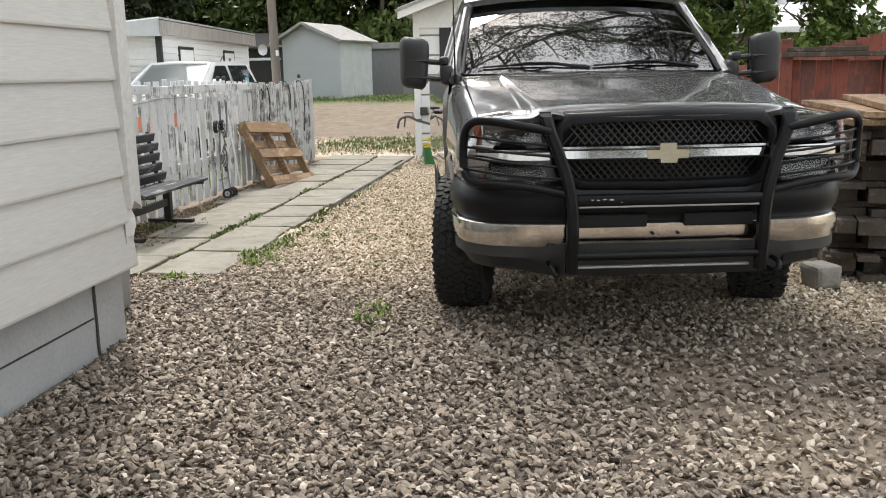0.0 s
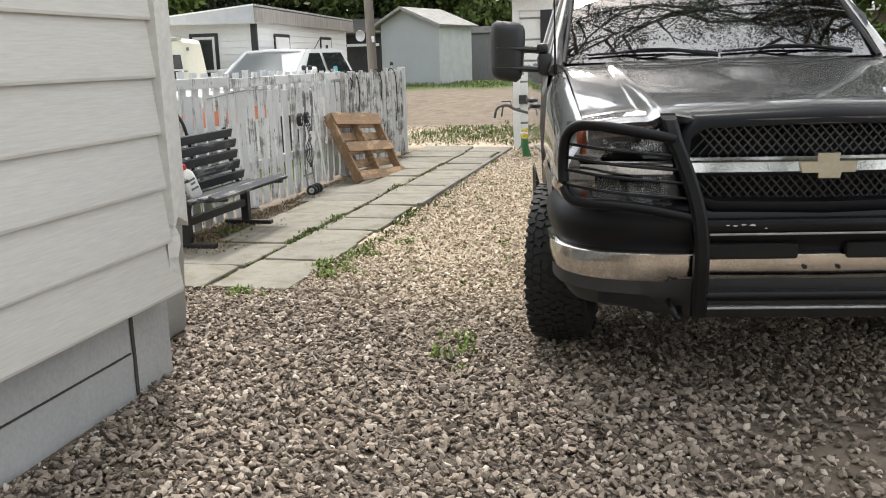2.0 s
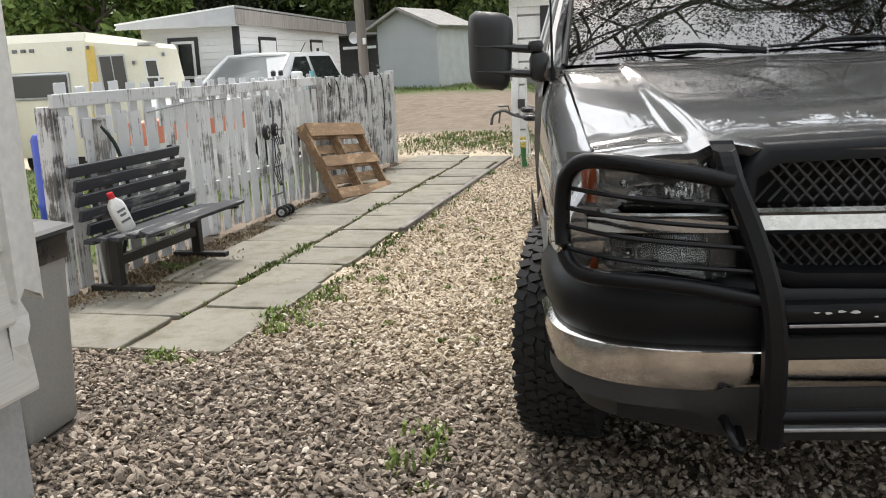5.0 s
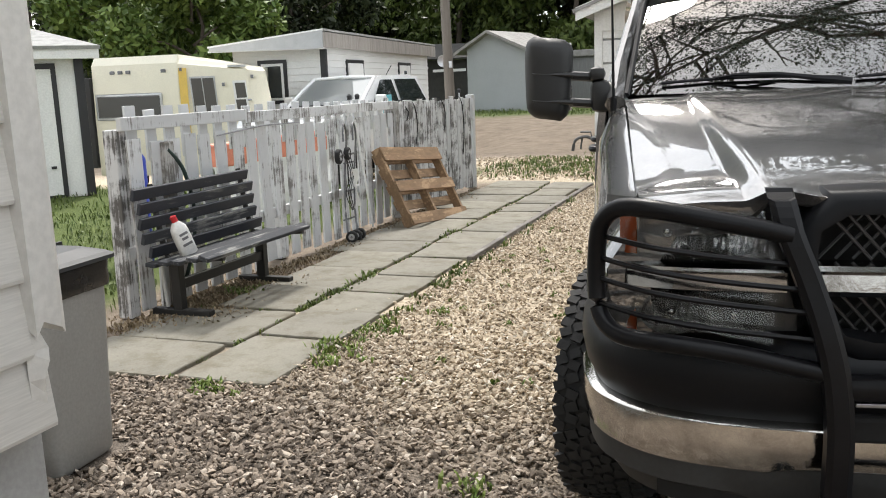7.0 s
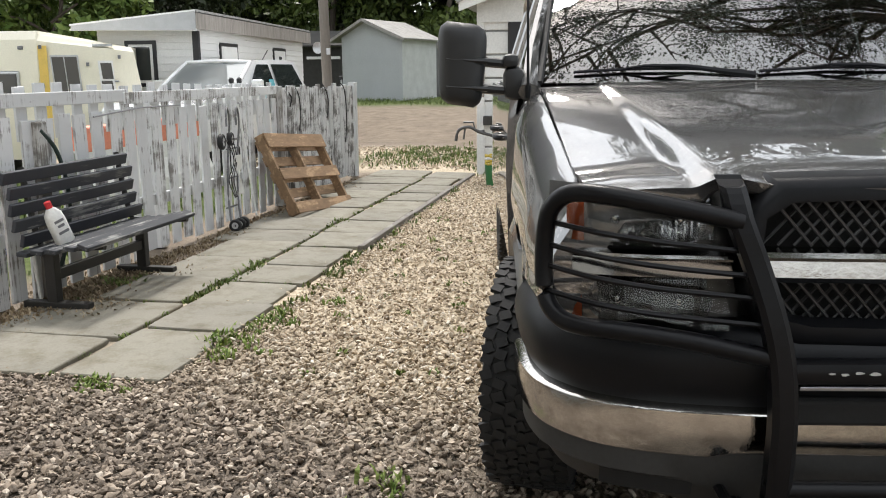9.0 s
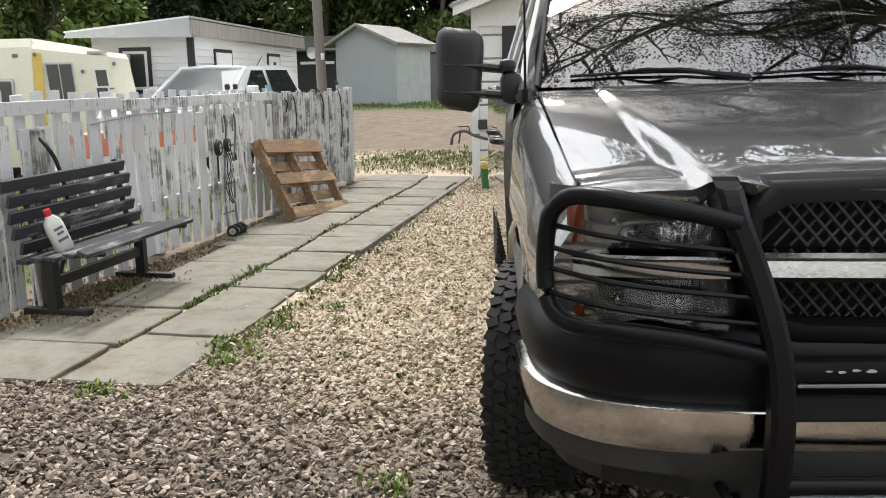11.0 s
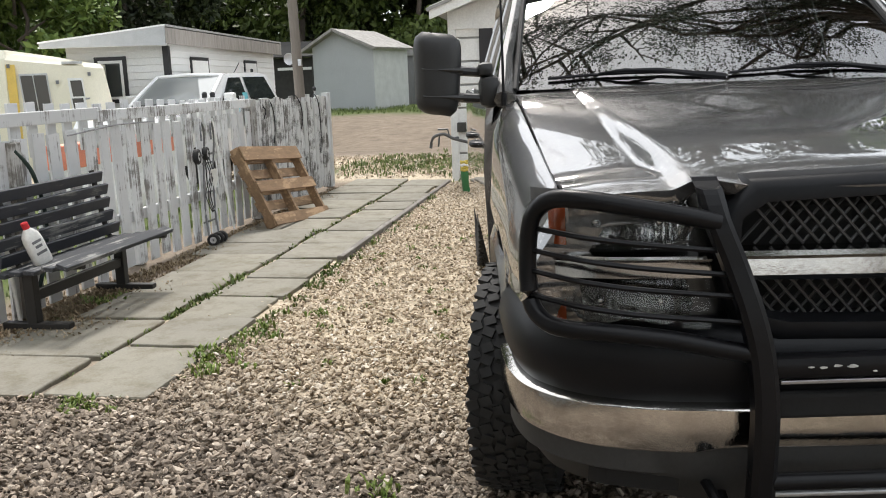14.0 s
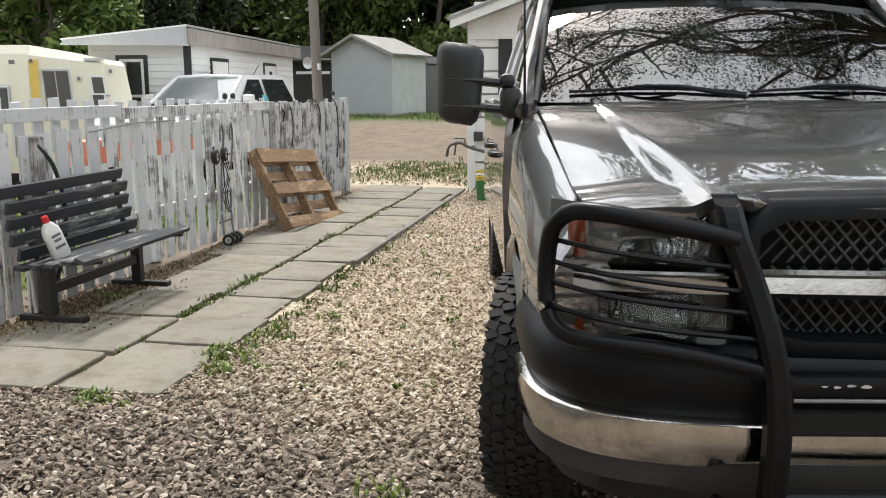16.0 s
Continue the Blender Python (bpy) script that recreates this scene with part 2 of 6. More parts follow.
def thing(name, label, category, m=None, group="", kind=""):
    ob = new(name)
    ob.empty_display_size = 0.1
    if m is not None:
        ob.matrix_world = m
    return tagged(ob, label, category, group, kind)


def box(bm, x0, x1, y0, y1, z0, z1, bevel=0.0, m=None):
    r = bmesh.ops.create_cube(bm, size=1)
    vs = r["verts"]
    for v in vs:
        v.co = Vector(((x0 + x1) / 2 + v.co.x * (x1 - x0), (y0 + y1) / 2 + v.co.y * (y1 - y0), (z0 + z1) / 2 + v.co.z * (z1 - z0)))
    if bevel:
        es = list({e for v in vs for e in v.link_edges})
        r2 = bmesh.ops.bevel(bm, geom=es, offset=bevel, segments=2, affect="EDGES", profile=0.5)
        vs = list({v for f in r2["faces"] for v in f.verts} | {v for v in vs if v.is_valid})
    if m is not None:
        for v in vs:
            v.co = m @ v.co
    return vs


def tube(bm, pts, r, seg=10, closed=False, squash=1.0):
    """A round bar along a line of points; r may be a list."""
    pts = [Vector(p) for p in pts]
    n = len(pts)
    rings = []
    up = Vector((0, 0, 1))
    for i, p in enumerate(pts):
        a = pts[(i - 1) % n] if closed or i else p
        b = pts[(i + 1) % n] if closed or i < n - 1 else p
        d = (b - a).normalized()
        ref = up if abs(d.z) < 0.95 else Vector((0, 1, 0))
        s = d.cross(ref).normalized()
        u = s.cross(d)
        rr = r[i] if isinstance(r, (list, tuple)) else r
        rings.append([bm.verts.new(p + (s * math.cos(k * math.tau / seg) + u * squash * math.sin(k * math.tau / seg)) * rr) for k in range(seg)])
    for i in range(n if closed else n - 1):
        a, b = rings[i], rings[(i + 1) % n]
        for k in range(seg):
            bm.faces.new((a[k], a[(k + 1) % seg], b[(k + 1) % seg], b[k]))
    if not closed:
        bm.faces.new(rings[0][::-1])
        bm.faces.new(rings[-1])


def loft(bm, rows, close_u=False, caps=False):
    """A skin over rows of points of equal length."""
    vs = [[bm.verts.new(p) for p in row] for row in rows]
    for a, b in zip(vs, vs[1:]):
        n = len(a)
        for k in range(n if close_u else n - 1):
            bm.faces.new((a[k], a[(k + 1) % n], b[(k + 1) % n], b[k]))
    if caps:
        bm.faces.new(vs[0][::-1])
        bm.faces.new(vs[-1])
    return vs


def solid(bm, thick):
    """Gives the skin in bm a thickness."""
    bmesh.ops.recalc_face_normals(bm, faces=bm.faces)
    bmesh.ops.solidify(bm, geom=bm.faces[:], thickness=thick)


def smoothstep(a, b, x):
    t = min(1, max(0, (x - a) / (b - a)))
    return t * t * (3 - 2 * t)


def curve_at(table, x):
    """Smooth value from a table of (x, value)."""
    if x <= table[0][0]:
        return table[0][1]
    for (a, va), (b, vb) in zip(table, table[1:]):
        if x <= b:
            return va + (vb - va) * (x - a) / (b - a)
    return table[-1][1]


def spline(pts, n):
    """n points of a smooth line through pts."""
    pts = [Vector(p) for p in pts]
    out = []
    m = len(pts) - 1
    for i in range(n):
        t = i / (n - 1) * m
        k = min(int(t), m - 1)
        f = t - k
        p0, p1, p2, p3 = pts[max(k - 1, 0)], pts[k], pts[k + 1], pts[min(k + 2, m)]
        out.append(0.5 * ((2 * p1) + (p2 - p0) * f + (2 * p0 - 5 * p1 + 4 * p2 - p3) * f * f + (3 * p1 - p0 - 3 * p2 + p3) * f ** 3))
    return out


# ---- ground ----


def ground_height(x, y):
    h = 0.45 * smoothstep(19, 31, y)
    h -= 0.35 * smoothstep(-5.5, -8.0, x) * smoothstep(13.0, 15.0, y) * (1 - smoothstep(21, 27, y))
    return h


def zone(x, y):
    """Shares of cream gravel, packed dirt (also painted shade before the truck) and grass at a place."""
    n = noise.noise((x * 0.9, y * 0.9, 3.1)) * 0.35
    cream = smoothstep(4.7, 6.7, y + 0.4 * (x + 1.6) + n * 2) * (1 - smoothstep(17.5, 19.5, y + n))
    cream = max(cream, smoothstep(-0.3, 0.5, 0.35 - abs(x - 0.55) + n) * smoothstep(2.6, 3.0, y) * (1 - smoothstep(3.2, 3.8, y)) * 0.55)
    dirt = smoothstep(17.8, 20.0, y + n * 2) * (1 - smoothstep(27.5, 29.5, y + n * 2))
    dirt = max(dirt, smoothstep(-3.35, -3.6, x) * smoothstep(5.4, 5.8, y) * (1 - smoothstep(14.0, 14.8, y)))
    # Oval before the bumper: some real dirt, mostly the truck's shade put into colour.
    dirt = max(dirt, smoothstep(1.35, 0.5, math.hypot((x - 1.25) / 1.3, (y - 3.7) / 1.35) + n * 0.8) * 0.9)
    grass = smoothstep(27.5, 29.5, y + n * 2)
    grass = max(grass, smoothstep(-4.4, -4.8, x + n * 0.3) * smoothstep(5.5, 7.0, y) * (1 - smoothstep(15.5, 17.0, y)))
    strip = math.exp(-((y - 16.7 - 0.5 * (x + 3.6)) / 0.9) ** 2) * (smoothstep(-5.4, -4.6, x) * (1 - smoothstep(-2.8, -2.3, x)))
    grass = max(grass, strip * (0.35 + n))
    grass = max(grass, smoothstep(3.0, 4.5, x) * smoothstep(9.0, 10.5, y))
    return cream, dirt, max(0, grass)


def build_ground():
    xs = np.concatenate([np.linspace(-300, -24, 8)[:-1], np.linspace(-24, -6, 31)[:-1], np.linspace(-6, 4, 67)[:-1], np.linspace(4, 20, 17)[:-1], np.linspace(20, 300, 8)])
    ys = np.concatenate([np.linspace(-300, -6, 8)[:-1], np.linspace(-6, 20, 131)[:-1], np.linspace(20, 44, 41)[:-1], np.linspace(44, 400, 8)])
    verts = [(float(x), float(y), ground_height(x, y) - 0.012 + 0.006 * noise.noise((x * 2, y * 2, 0))) for y in ys for x in xs]
    w = len(xs)
    faces = [(j * w + i, j * w + i + 1, (j + 1) * w + i + 1, (j + 1) * w + i) for j in range(len(ys) - 1) for i in range(w - 1)]
    me = bpy.data.meshes.new("ground")
    me.from_pydata(verts, [], faces)
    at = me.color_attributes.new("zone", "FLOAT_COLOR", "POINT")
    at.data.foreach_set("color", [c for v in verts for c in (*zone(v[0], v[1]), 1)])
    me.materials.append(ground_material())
    me.shade_smooth()
    return tagged(new("ground", me), "gravel drive running into packed dirt and rough grass", "ground", kind="structure")


build_ground()


def in_rect(x, y, r):
    return r[0] < x < r[1] and r[2] < y < r[3]


def scatter_stones(name, x0, x1, y0, y1, per_m2, lo, hi, seed, label, keep_out=()):
    """Loose stones lying on the ground, one mesh."""
    rng = np.random.default_rng(seed)
    n = int((x1 - x0) * (y1 - y0) * per_m2)
    c = np.column_stack([rng.uniform(x0, x1, n), rng.uniform(y0, y1, n)])
    ok = np.ones(n, bool)
    for r in keep_out:
        ok &= ~((c[:, 0] > r[0]) & (c[:, 0] < r[1]) & (c[:, 1] > r[2]) & (c[:, 1] < r[3]))
    ok &= np.array([rng.random() > 0.72 * zone(cx, cy)[1] for cx, cy in c])
    c = c[ok]
    n = len(c)
    bm = bmesh.new()
    bmesh.ops.create_icosphere(bm, subdivisions=1, radius=1)
    base = np.array([v.co[:] for v in bm.verts])
    tri = np.array([[v.index for v in f.verts] for f in bm.faces])
    bm.free()
    size = lo + (hi - lo) * rng.random(n) ** 1.8
    p = base[None] * (1 + rng.uniform(-0.42, 0.42, (n, 12, 1)))
    p = p * np.stack([rng.uniform(0.75, 1.25, n), rng.uniform(0.55, 0.95, n), rng.uniform(0.4, 0.75, n)], 1)[:, None] * size[:, None, None]
    tilt = rng.normal(0, 0.35, (n, 2))
    a = rng.uniform(0, math.tau, n)
    z = p[..., 2] + tilt[:, :1] * p[..., 0] + tilt[:, 1:] * p[..., 1]
    x = p[..., 0] * np.cos(a)[:, None] - p[..., 1] * np.sin(a)[:, None]
    y = p[..., 0] * np.sin(a)[:, None] + p[..., 1] * np.cos(a)[:, None]
    v = np.stack([x + c[:, :1], y + c[:, 1:], z + (size * 0.25)[:, None] + rng.uniform(-0.008, 0.006, (n, 1))], -1).reshape(-1, 3)
    f = (tri[None] + 12 * np.arange(n)[:, None, None]).reshape(-1, 3)
    me = bpy.data.meshes.new(name)
    me.vertices.add(len(v))
    me.vertices.foreach_set("co", v.ravel())
    me.loops.add(f.size)
    me.loops.foreach_set("vertex_index", f.ravel())
    me.polygons.add(len(f))
    me.polygons.foreach_set("loop_start", np.arange(len(f)) * 3)
    me.update(calc_edges=True)
    me.shade_flat()
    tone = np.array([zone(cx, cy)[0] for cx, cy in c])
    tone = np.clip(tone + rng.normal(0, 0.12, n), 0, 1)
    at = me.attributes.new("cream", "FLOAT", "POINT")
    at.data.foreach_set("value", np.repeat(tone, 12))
    me.materials.append(gravel_mat)
    return tagged(new(name, me), label, "gravel", kind="stuff")


scatter_stones("gravel", -2.5, 2.6, 0.9, 4.6, 2700, 0.008, 0.021, 1, "grey-brown crushed gravel of the drive", [(-2.6, -2.5, 0, 4.2)])
scatter_stones("gravel", -4.4, 1.8, 4.6, 6.6, 2600, 0.007, 0.019, 2, "mixed grey and cream gravel beside the path", [(-4.5, -2.62, 5.66, 7), (-3.2, -2.78, 4.45, 4.9)])
scatter_stones("gravel", -2.56, 0.4, 6.6, 13.8, 1700, 0.006, 0.016, 3, "cream limestone chips between path and truck")
scatter_stones("gravel", -2.4, 3.6, -1.8, 0.9, 1000, 0.01, 0.026, 5, "grey-brown crushed gravel at the mouth of the drive")
scatter_stones("gravel", 2.6, 4.2, 0.9, 5.0, 800, 0.01, 0.026, 6, "grey-brown crushed gravel at the edge of the drive")
scatter_stones("gravel", -6.5, -0.4, 14.6, 18.5, 160, 0.014, 0.03, 4, "pale gravel of the turning area")

scatter_stones("gravel", -3.4, -2.5, 3.9, 4.6, 2200, 0.008, 0.021, 8, "grey-brown crushed gravel round the bin")
scatter_stones("gravel", -2.95, -2.56, 5.6, 13.5, 60, 0.006, 0.013, 7, "loose chips strewn over the edge of the slabs")

# ---- the dark pickup truck ----
TRUCK = pose(0.2353, 4.05, 0, 0, 0, 9.7)


def car_paint():
    m, nt, b = material("dark_grey_metallic_paint", 0.38, 0.6)
    fl = noise_node(nt, 900, 2)
    # Pale blotches: dust, strengthened to paint in sky patches mirrored between leaves.
    dust_glint = noise_node(nt, 4, 8, 0.7)
    c = ramp(nt, fl, [(0.35, (0.05, 0.05, 0.051)), (0.7, (0.12, 0.12, 0.122))])
    c = mix(nt, ramp(nt, dust_glint, [(0.46, (0, 0, 0)), (0.74, (0.3, 0.3, 0.3))]), c, (0.24, 0.23, 0.21))
    spots_ = noise_node(nt, 75, 5, 0.8)
    c = mix(nt, ramp(nt, spots_, [(0.56, (0, 0, 0)), (0.7, (0.38, 0.38, 0.38))]), c, (0.34, 0.33, 0.3))
    nt.links.new(c, b.inputs["Base Color"])
    b.inputs["Coat Weight"].default_value = 1.0
    sp = noise_node(nt, 60, 6, 0.75)
    r = nt.nodes.new("ShaderNodeMapRange")
    r.inputs[1].default_value, r.inputs[2].default_value = 0.45, 0.75
    r.inputs[3].default_value, r.inputs[4].default_value = 0.01, 0.07
    b.inputs["Coat IOR"].default_value = 2.6
    nt.links.new(sp, r.inputs[0])
    nt.links.new(r.outputs[0], b.inputs["Coat Roughness"])
    return m


paint = car_paint()
chrome = plain("chrome", (0.5, 0.495, 0.48), 0.1, 1.0, var=0.2, scale=6, fine=60, bumps=0.05)
chrome_dull = plain("dusty_bumper_chrome", (0.64, 0.62, 0.585), 0.07, 1.0, var=0.3, scale=9, fine=90, bumps=0.16)
guard_black = plain("black_powder_coat", (0.006, 0.006, 0.007), 0.3, var=0.25, scale=8, fine=160, bumps=0.06, spec=0.22)
pad_black = plain("black_bumper_plastic", (0.007, 0.0075, 0.009), 0.38, var=0.2, scale=5, fine=140, bumps=0.05, spec=0.22)
valance_grey = plain("dusty_grey_plastic", (0.028, 0.028, 0.027), 0.6, var=0.3, scale=5, fine=80, bumps=0.12)
mesh_grey = plain("grille_mesh_plastic", (0.05, 0.05, 0.05), 0.35, 0.4, var=0.15)
chipped = plain("chipped_primer", (0.5, 0.5, 0.48), 0.5, 0.2)
deep_black = plain("engine_bay_black", (0.006, 0.006, 0.006), 0.8)
gold = plain("gold_badge", (0.5, 0.47, 0.36), 0.3, 0.9, var=0.12)
amber = plain("amber_lens", (0.3, 0.07, 0.025), 0.12, var=0.1, coat=1.0, bumps=0)
reflector = plain("lamp_reflector", (0.8, 0.8, 0.8), 0.12, 0.95, var=0.25, scale=18, fine=60, bumps=0.5)
lamp_case = plain("lamp_case_dark", (0.11, 0.11, 0.11), 0.25, 0.6, var=0.3)
lamp_back = plain("lamp_housing_grey", (0.4, 0.4, 0.39), 0.16, 0.9, var=0.3)
mirror_black = plain("mirror_black_plastic", (0.014, 0.014, 0.014), 0.45, var=0.15, fine=200, bumps=0.1)
cabin_dark = plain("cabin_trim", (0.025, 0.024, 0.023), 0.8, var=0.3)


def clear_glass(name, tint, rough=0.0, index=1.5):
    m = bpy.data.materials.new(name)
    m.use_nodes = True
    nt = m.node_tree
    nt.nodes.remove(nt.nodes["Principled BSDF"])
    t = nt.nodes.new("ShaderNodeBsdfTransparent")
    t.inputs[0].default_value = (*tint, 1)
    g = nt.nodes.new("ShaderNodeBsdfGlossy")
    g.inputs["Roughness"].default_value = rough
    fr = nt.nodes.new("ShaderNodeFresnel")
    fr.inputs[0].default_value = index
    mx = nt.nodes.new("ShaderNodeMixShader")
    nt.links.new(fr.outputs[0], mx.inputs[0])
    nt.links.new(t.outputs[0], mx.inputs[1])
    nt.links.new(g.outputs[0], mx.inputs[2])
    nt.links.new(mx.outputs[0], nt.nodes["Material Output"].inputs[0])
    return m


screen_glass = clear_glass("windscreen_glass", (0.22, 0.25, 0.23), 0.004, 3.2)
lens_glass = clear_glass("lamp_lens", (0.9, 0.9, 0.88))

truck = thing("pickup_truck", "dark grey pickup truck with black brush guard on gravel", "truck", TRUCK)

FRONT = [(0, 0.10), (0.3, 0.105), (0.5, 0.115), (0.66, 0.138), (0.77, 0.175), (0.84, 0.22), (0.89, 0.275), (0.925, 0.335), (0.947, 0.42), (0.957, 0.51), (0.96, 0.64)]


def front_line(scale=1.0, y=0.0, end=1.0, n=34):
    """The plan line of the bumper from one side to the other."""
    half = spline([(a * scale, b + y, 0) for a, b in FRONT], n)
    half = half[:int(n * end)]
    return [Vector((-p.x, p.y, 0)) for p in half[:0:-1]] + half


def sweep(section, scale=1.0, y=0.0, end=1.0, lift=None):
    """A bumper skin: a section of (outward, height) carried along the plan line."""
    bm = bmesh.new()
    line = front_line(scale, y, end)
    rows = []
    for i, p in enumerate(line):
        a, b = line[max(i - 1, 0)], line[min(i + 1, len(line) - 1)]
        d = (b - a).normalized()
        out = Vector((d.y, -d.x, 0))
        rows.append([p + out * o + Vector((0, 0, z + (lift(p.x, z) if lift else 0))) for o, z in section])
    loft(bm, rows)
    return bm


def mirror_x(bm):
    g = bmesh.ops.duplicate(bm, geom=bm.verts[:] + bm.edges[:] + bm.faces[:])["geom"]
    for v in g:
        if isinstance(v, bmesh.types.BMVert):
            v.co.x *= -1


# bumper: top pad, chrome band, lower valance
bumper = part("bumper", sweep([(-0.16, 0.835), (-0.05, 0.835), (-0.01, 0.822), (0.014, 0.79), (0.022, 0.74), (0.012, 0.69), (-0.01, 0.645)]), pad_black, truck, "black plastic bumper top pad", True)
bb = sweep([(-0.012, 0.652), (0.012, 0.647), (0.02, 0.64), (0.022, 0.605), (0.016, 0.558), (0.004, 0.545), (-0.03, 0.543)], lift=lambda x, z: -0.014 * smoothstep(0.5, 0.56, abs(x)) * (z < 0.58))
part("chrome_band", bb, chrome_dull, bumper, "dusty chrome bumper band", True)
bm = bmesh.new()
box(bm, -0.42, -0.085, 0.072, 0.16, 0.625, 0.685, 0.01)
box(bm, 0.085, 0.42, 0.072, 0.16, 0.625, 0.685, 0.01)
part("intake", bm, deep_black, bumper, "black bumper air slots")
for x in (-0.06, 0.06):
    bm = bmesh.new()
    tube(bm, [(x, 0.07, 0.595), (x, 0.09, 0.595)], 0.008, 8)
    part("bolt", bm, deep_black, bumper)
vs = sweep([(-0.02, 0.558), (0.006, 0.546), (0.004, 0.48), (-0.02, 0.43), (-0.06, 0.375), (-0.1, 0.37)], end=0.92, lift=lambda x, z: 0.035 * smoothstep(0.45, 0.75, abs(x)) * (z < 0.45))
valance = part("valance", vs, valance_grey, truck, "dusty dark grey lower valance", True)
for s in (-1, 1):
    bm = bmesh.new()
    rows = [[(s * (0.6 + 0.2 * k / 5), curve_at(FRONT, 0.6 + 0.2 * k / 5) - 0.004 + (0.5 - z) * 0.25, z) for z in (0.43, 0.46, 0.5)] for k in range(6)]
    loft(bm, rows)
    solid(bm, 0.012)
    part("fog_recess", bm, deep_black, valance)
    bm = bmesh.new()
    tube(bm, spline([(s * 0.54, 0.14, 0.455), (s * 0.54, 0.05, 0.45), (s * 0.53, 0.03, 0.42), (s * 0.51, 0.05, 0.41), (s * 0.5, 0.14, 0.42)], 14), 0.013, 8)
    part("tow_hook", bm, guard_black, truck, "", True)
bm = bmesh.new()
box(bm, -0.42, 0.42, 0.1, 0.13, 0.425, 0.437, 0.004)
part("valance_strip", bm, galv, valance, "bare metal strip on the valance")

# hood with raised centre
HOOD_Y = [0.10, 0.106, 0.115, 0.13, 0.15, 0.18, 0.22, 0.28, 0.36, 0.45, 0.55, 0.65, 0.75, 0.85, 0.95, 1.05, 1.15, 1.25, 1.35, 1.45, 1.52, 1.58, 1.63, 1.66]


def hood_z(x, y):
    t = (y - 0.1) / 1.56
    z = 1.165 + 0.185 * t - 0.035 * t * t
    ax = abs(x)
    z -= 0.032 * (1 - smoothstep(0.0, 0.13, y - 0.1)) ** 2 * (1 - 0.8 * smoothstep(0.42, 0.56, ax))
    back = smoothstep(0.2, 1.6, y)
    z -= (0.02 - 0.01 * back) * (ax / 0.8) ** 2
    z -= (0.046 - 0.032 * back) * smoothstep(0.57 + 0.026 * back, 0.628 - 0.002 * back, ax) * (0.45 + 0.55 * smoothstep(0.12, 0.45, y))
    z -= (0.012 - 0.009 * back) * smoothstep(0.66, 0.86, ax) ** 1.5
    z += 0.016 * smoothstep(0.9, 1.66, y)
    return z


def hood_front(x):
    return 0.035 * (abs(x) / 0.5) ** 2 * (abs(x) < 0.55) + (0.042 + 0.2 * max(0, abs(x) - 0.55) ** 1.3 * 1.6) * (abs(x) >= 0.55)


bm = bmesh.new()
XS = [-0.84, -0.82, -0.8, -0.77, -0.74, -0.71, -0.68, -0.655, -0.636, -0.628, -0.62, -0.611, -0.602, -0.593, -0.584, -0.575, -0.566, -0.556, -0.54, -0.5, -0.42, -0.33, -0.24, -0.15, -0.07, 0]
XS = XS + [-x for x in XS[-2::-1]]
rows = []
for y in HOOD_Y:
    f = 1 - smoothstep(0.1, 1.3, y)
    rows.append([(x, y + hood_front(x) * f + 0.06 * smoothstep(1.0, 1.66, y) * (1 - (x / 0.84) ** 2) * 1.2, hood_z(x, y)) for x in XS])
edge = rows[0]
rows = [[(x, y + 0.012, z - 0.008 - 0.05 * smoothstep(0.57, 0.66, abs(x))) for x, y, z in edge], [(x, y + 0.002, z - 0.004 - 0.03 * smoothstep(0.57, 0.66, abs(x))) for x, y, z in edge]] + rows
loft(bm, rows)
solid(bm, -0.012)
hood = part("hood", bm, paint, truck, "dark grey hood with a raised centre", True, 40)
for s in (-1, 1):
    bm = bmesh.new()
    zt = hood_z(0.84, 1.66)
    loft(bm, [[(s * 0.74, y, zt - 0.03), (s * 0.79, y, zt + 0.006 - d), (s * 0.83, y, zt + 0.004), (s * 0.86, y, zt - 0.006), (s * 0.885, y, zt - 0.03), (s * 0.9, y, zt - 0.09)] for y, d in ((1.635, 0.02), (1.66, 0.004), (1.75, 0.0), (1.88, 0.0), (1.99, 0.0))])
    part("cowl_side", bm, paint, truck, "", True)
# cowl grille
bm = bmesh.new()
loft(bm, [[(x, 1.66 + d + 0.075 * (1 - (x / 0.84) ** 2), hood_z(x, 1.66) - 0.006 + dz) for x in XS] for d, dz in ((-0.03, 0.0), (0.03, 0.008), (0.1, 0.022))])
part("cowl", bm, pad_black, truck, "black plastic cowl", True)

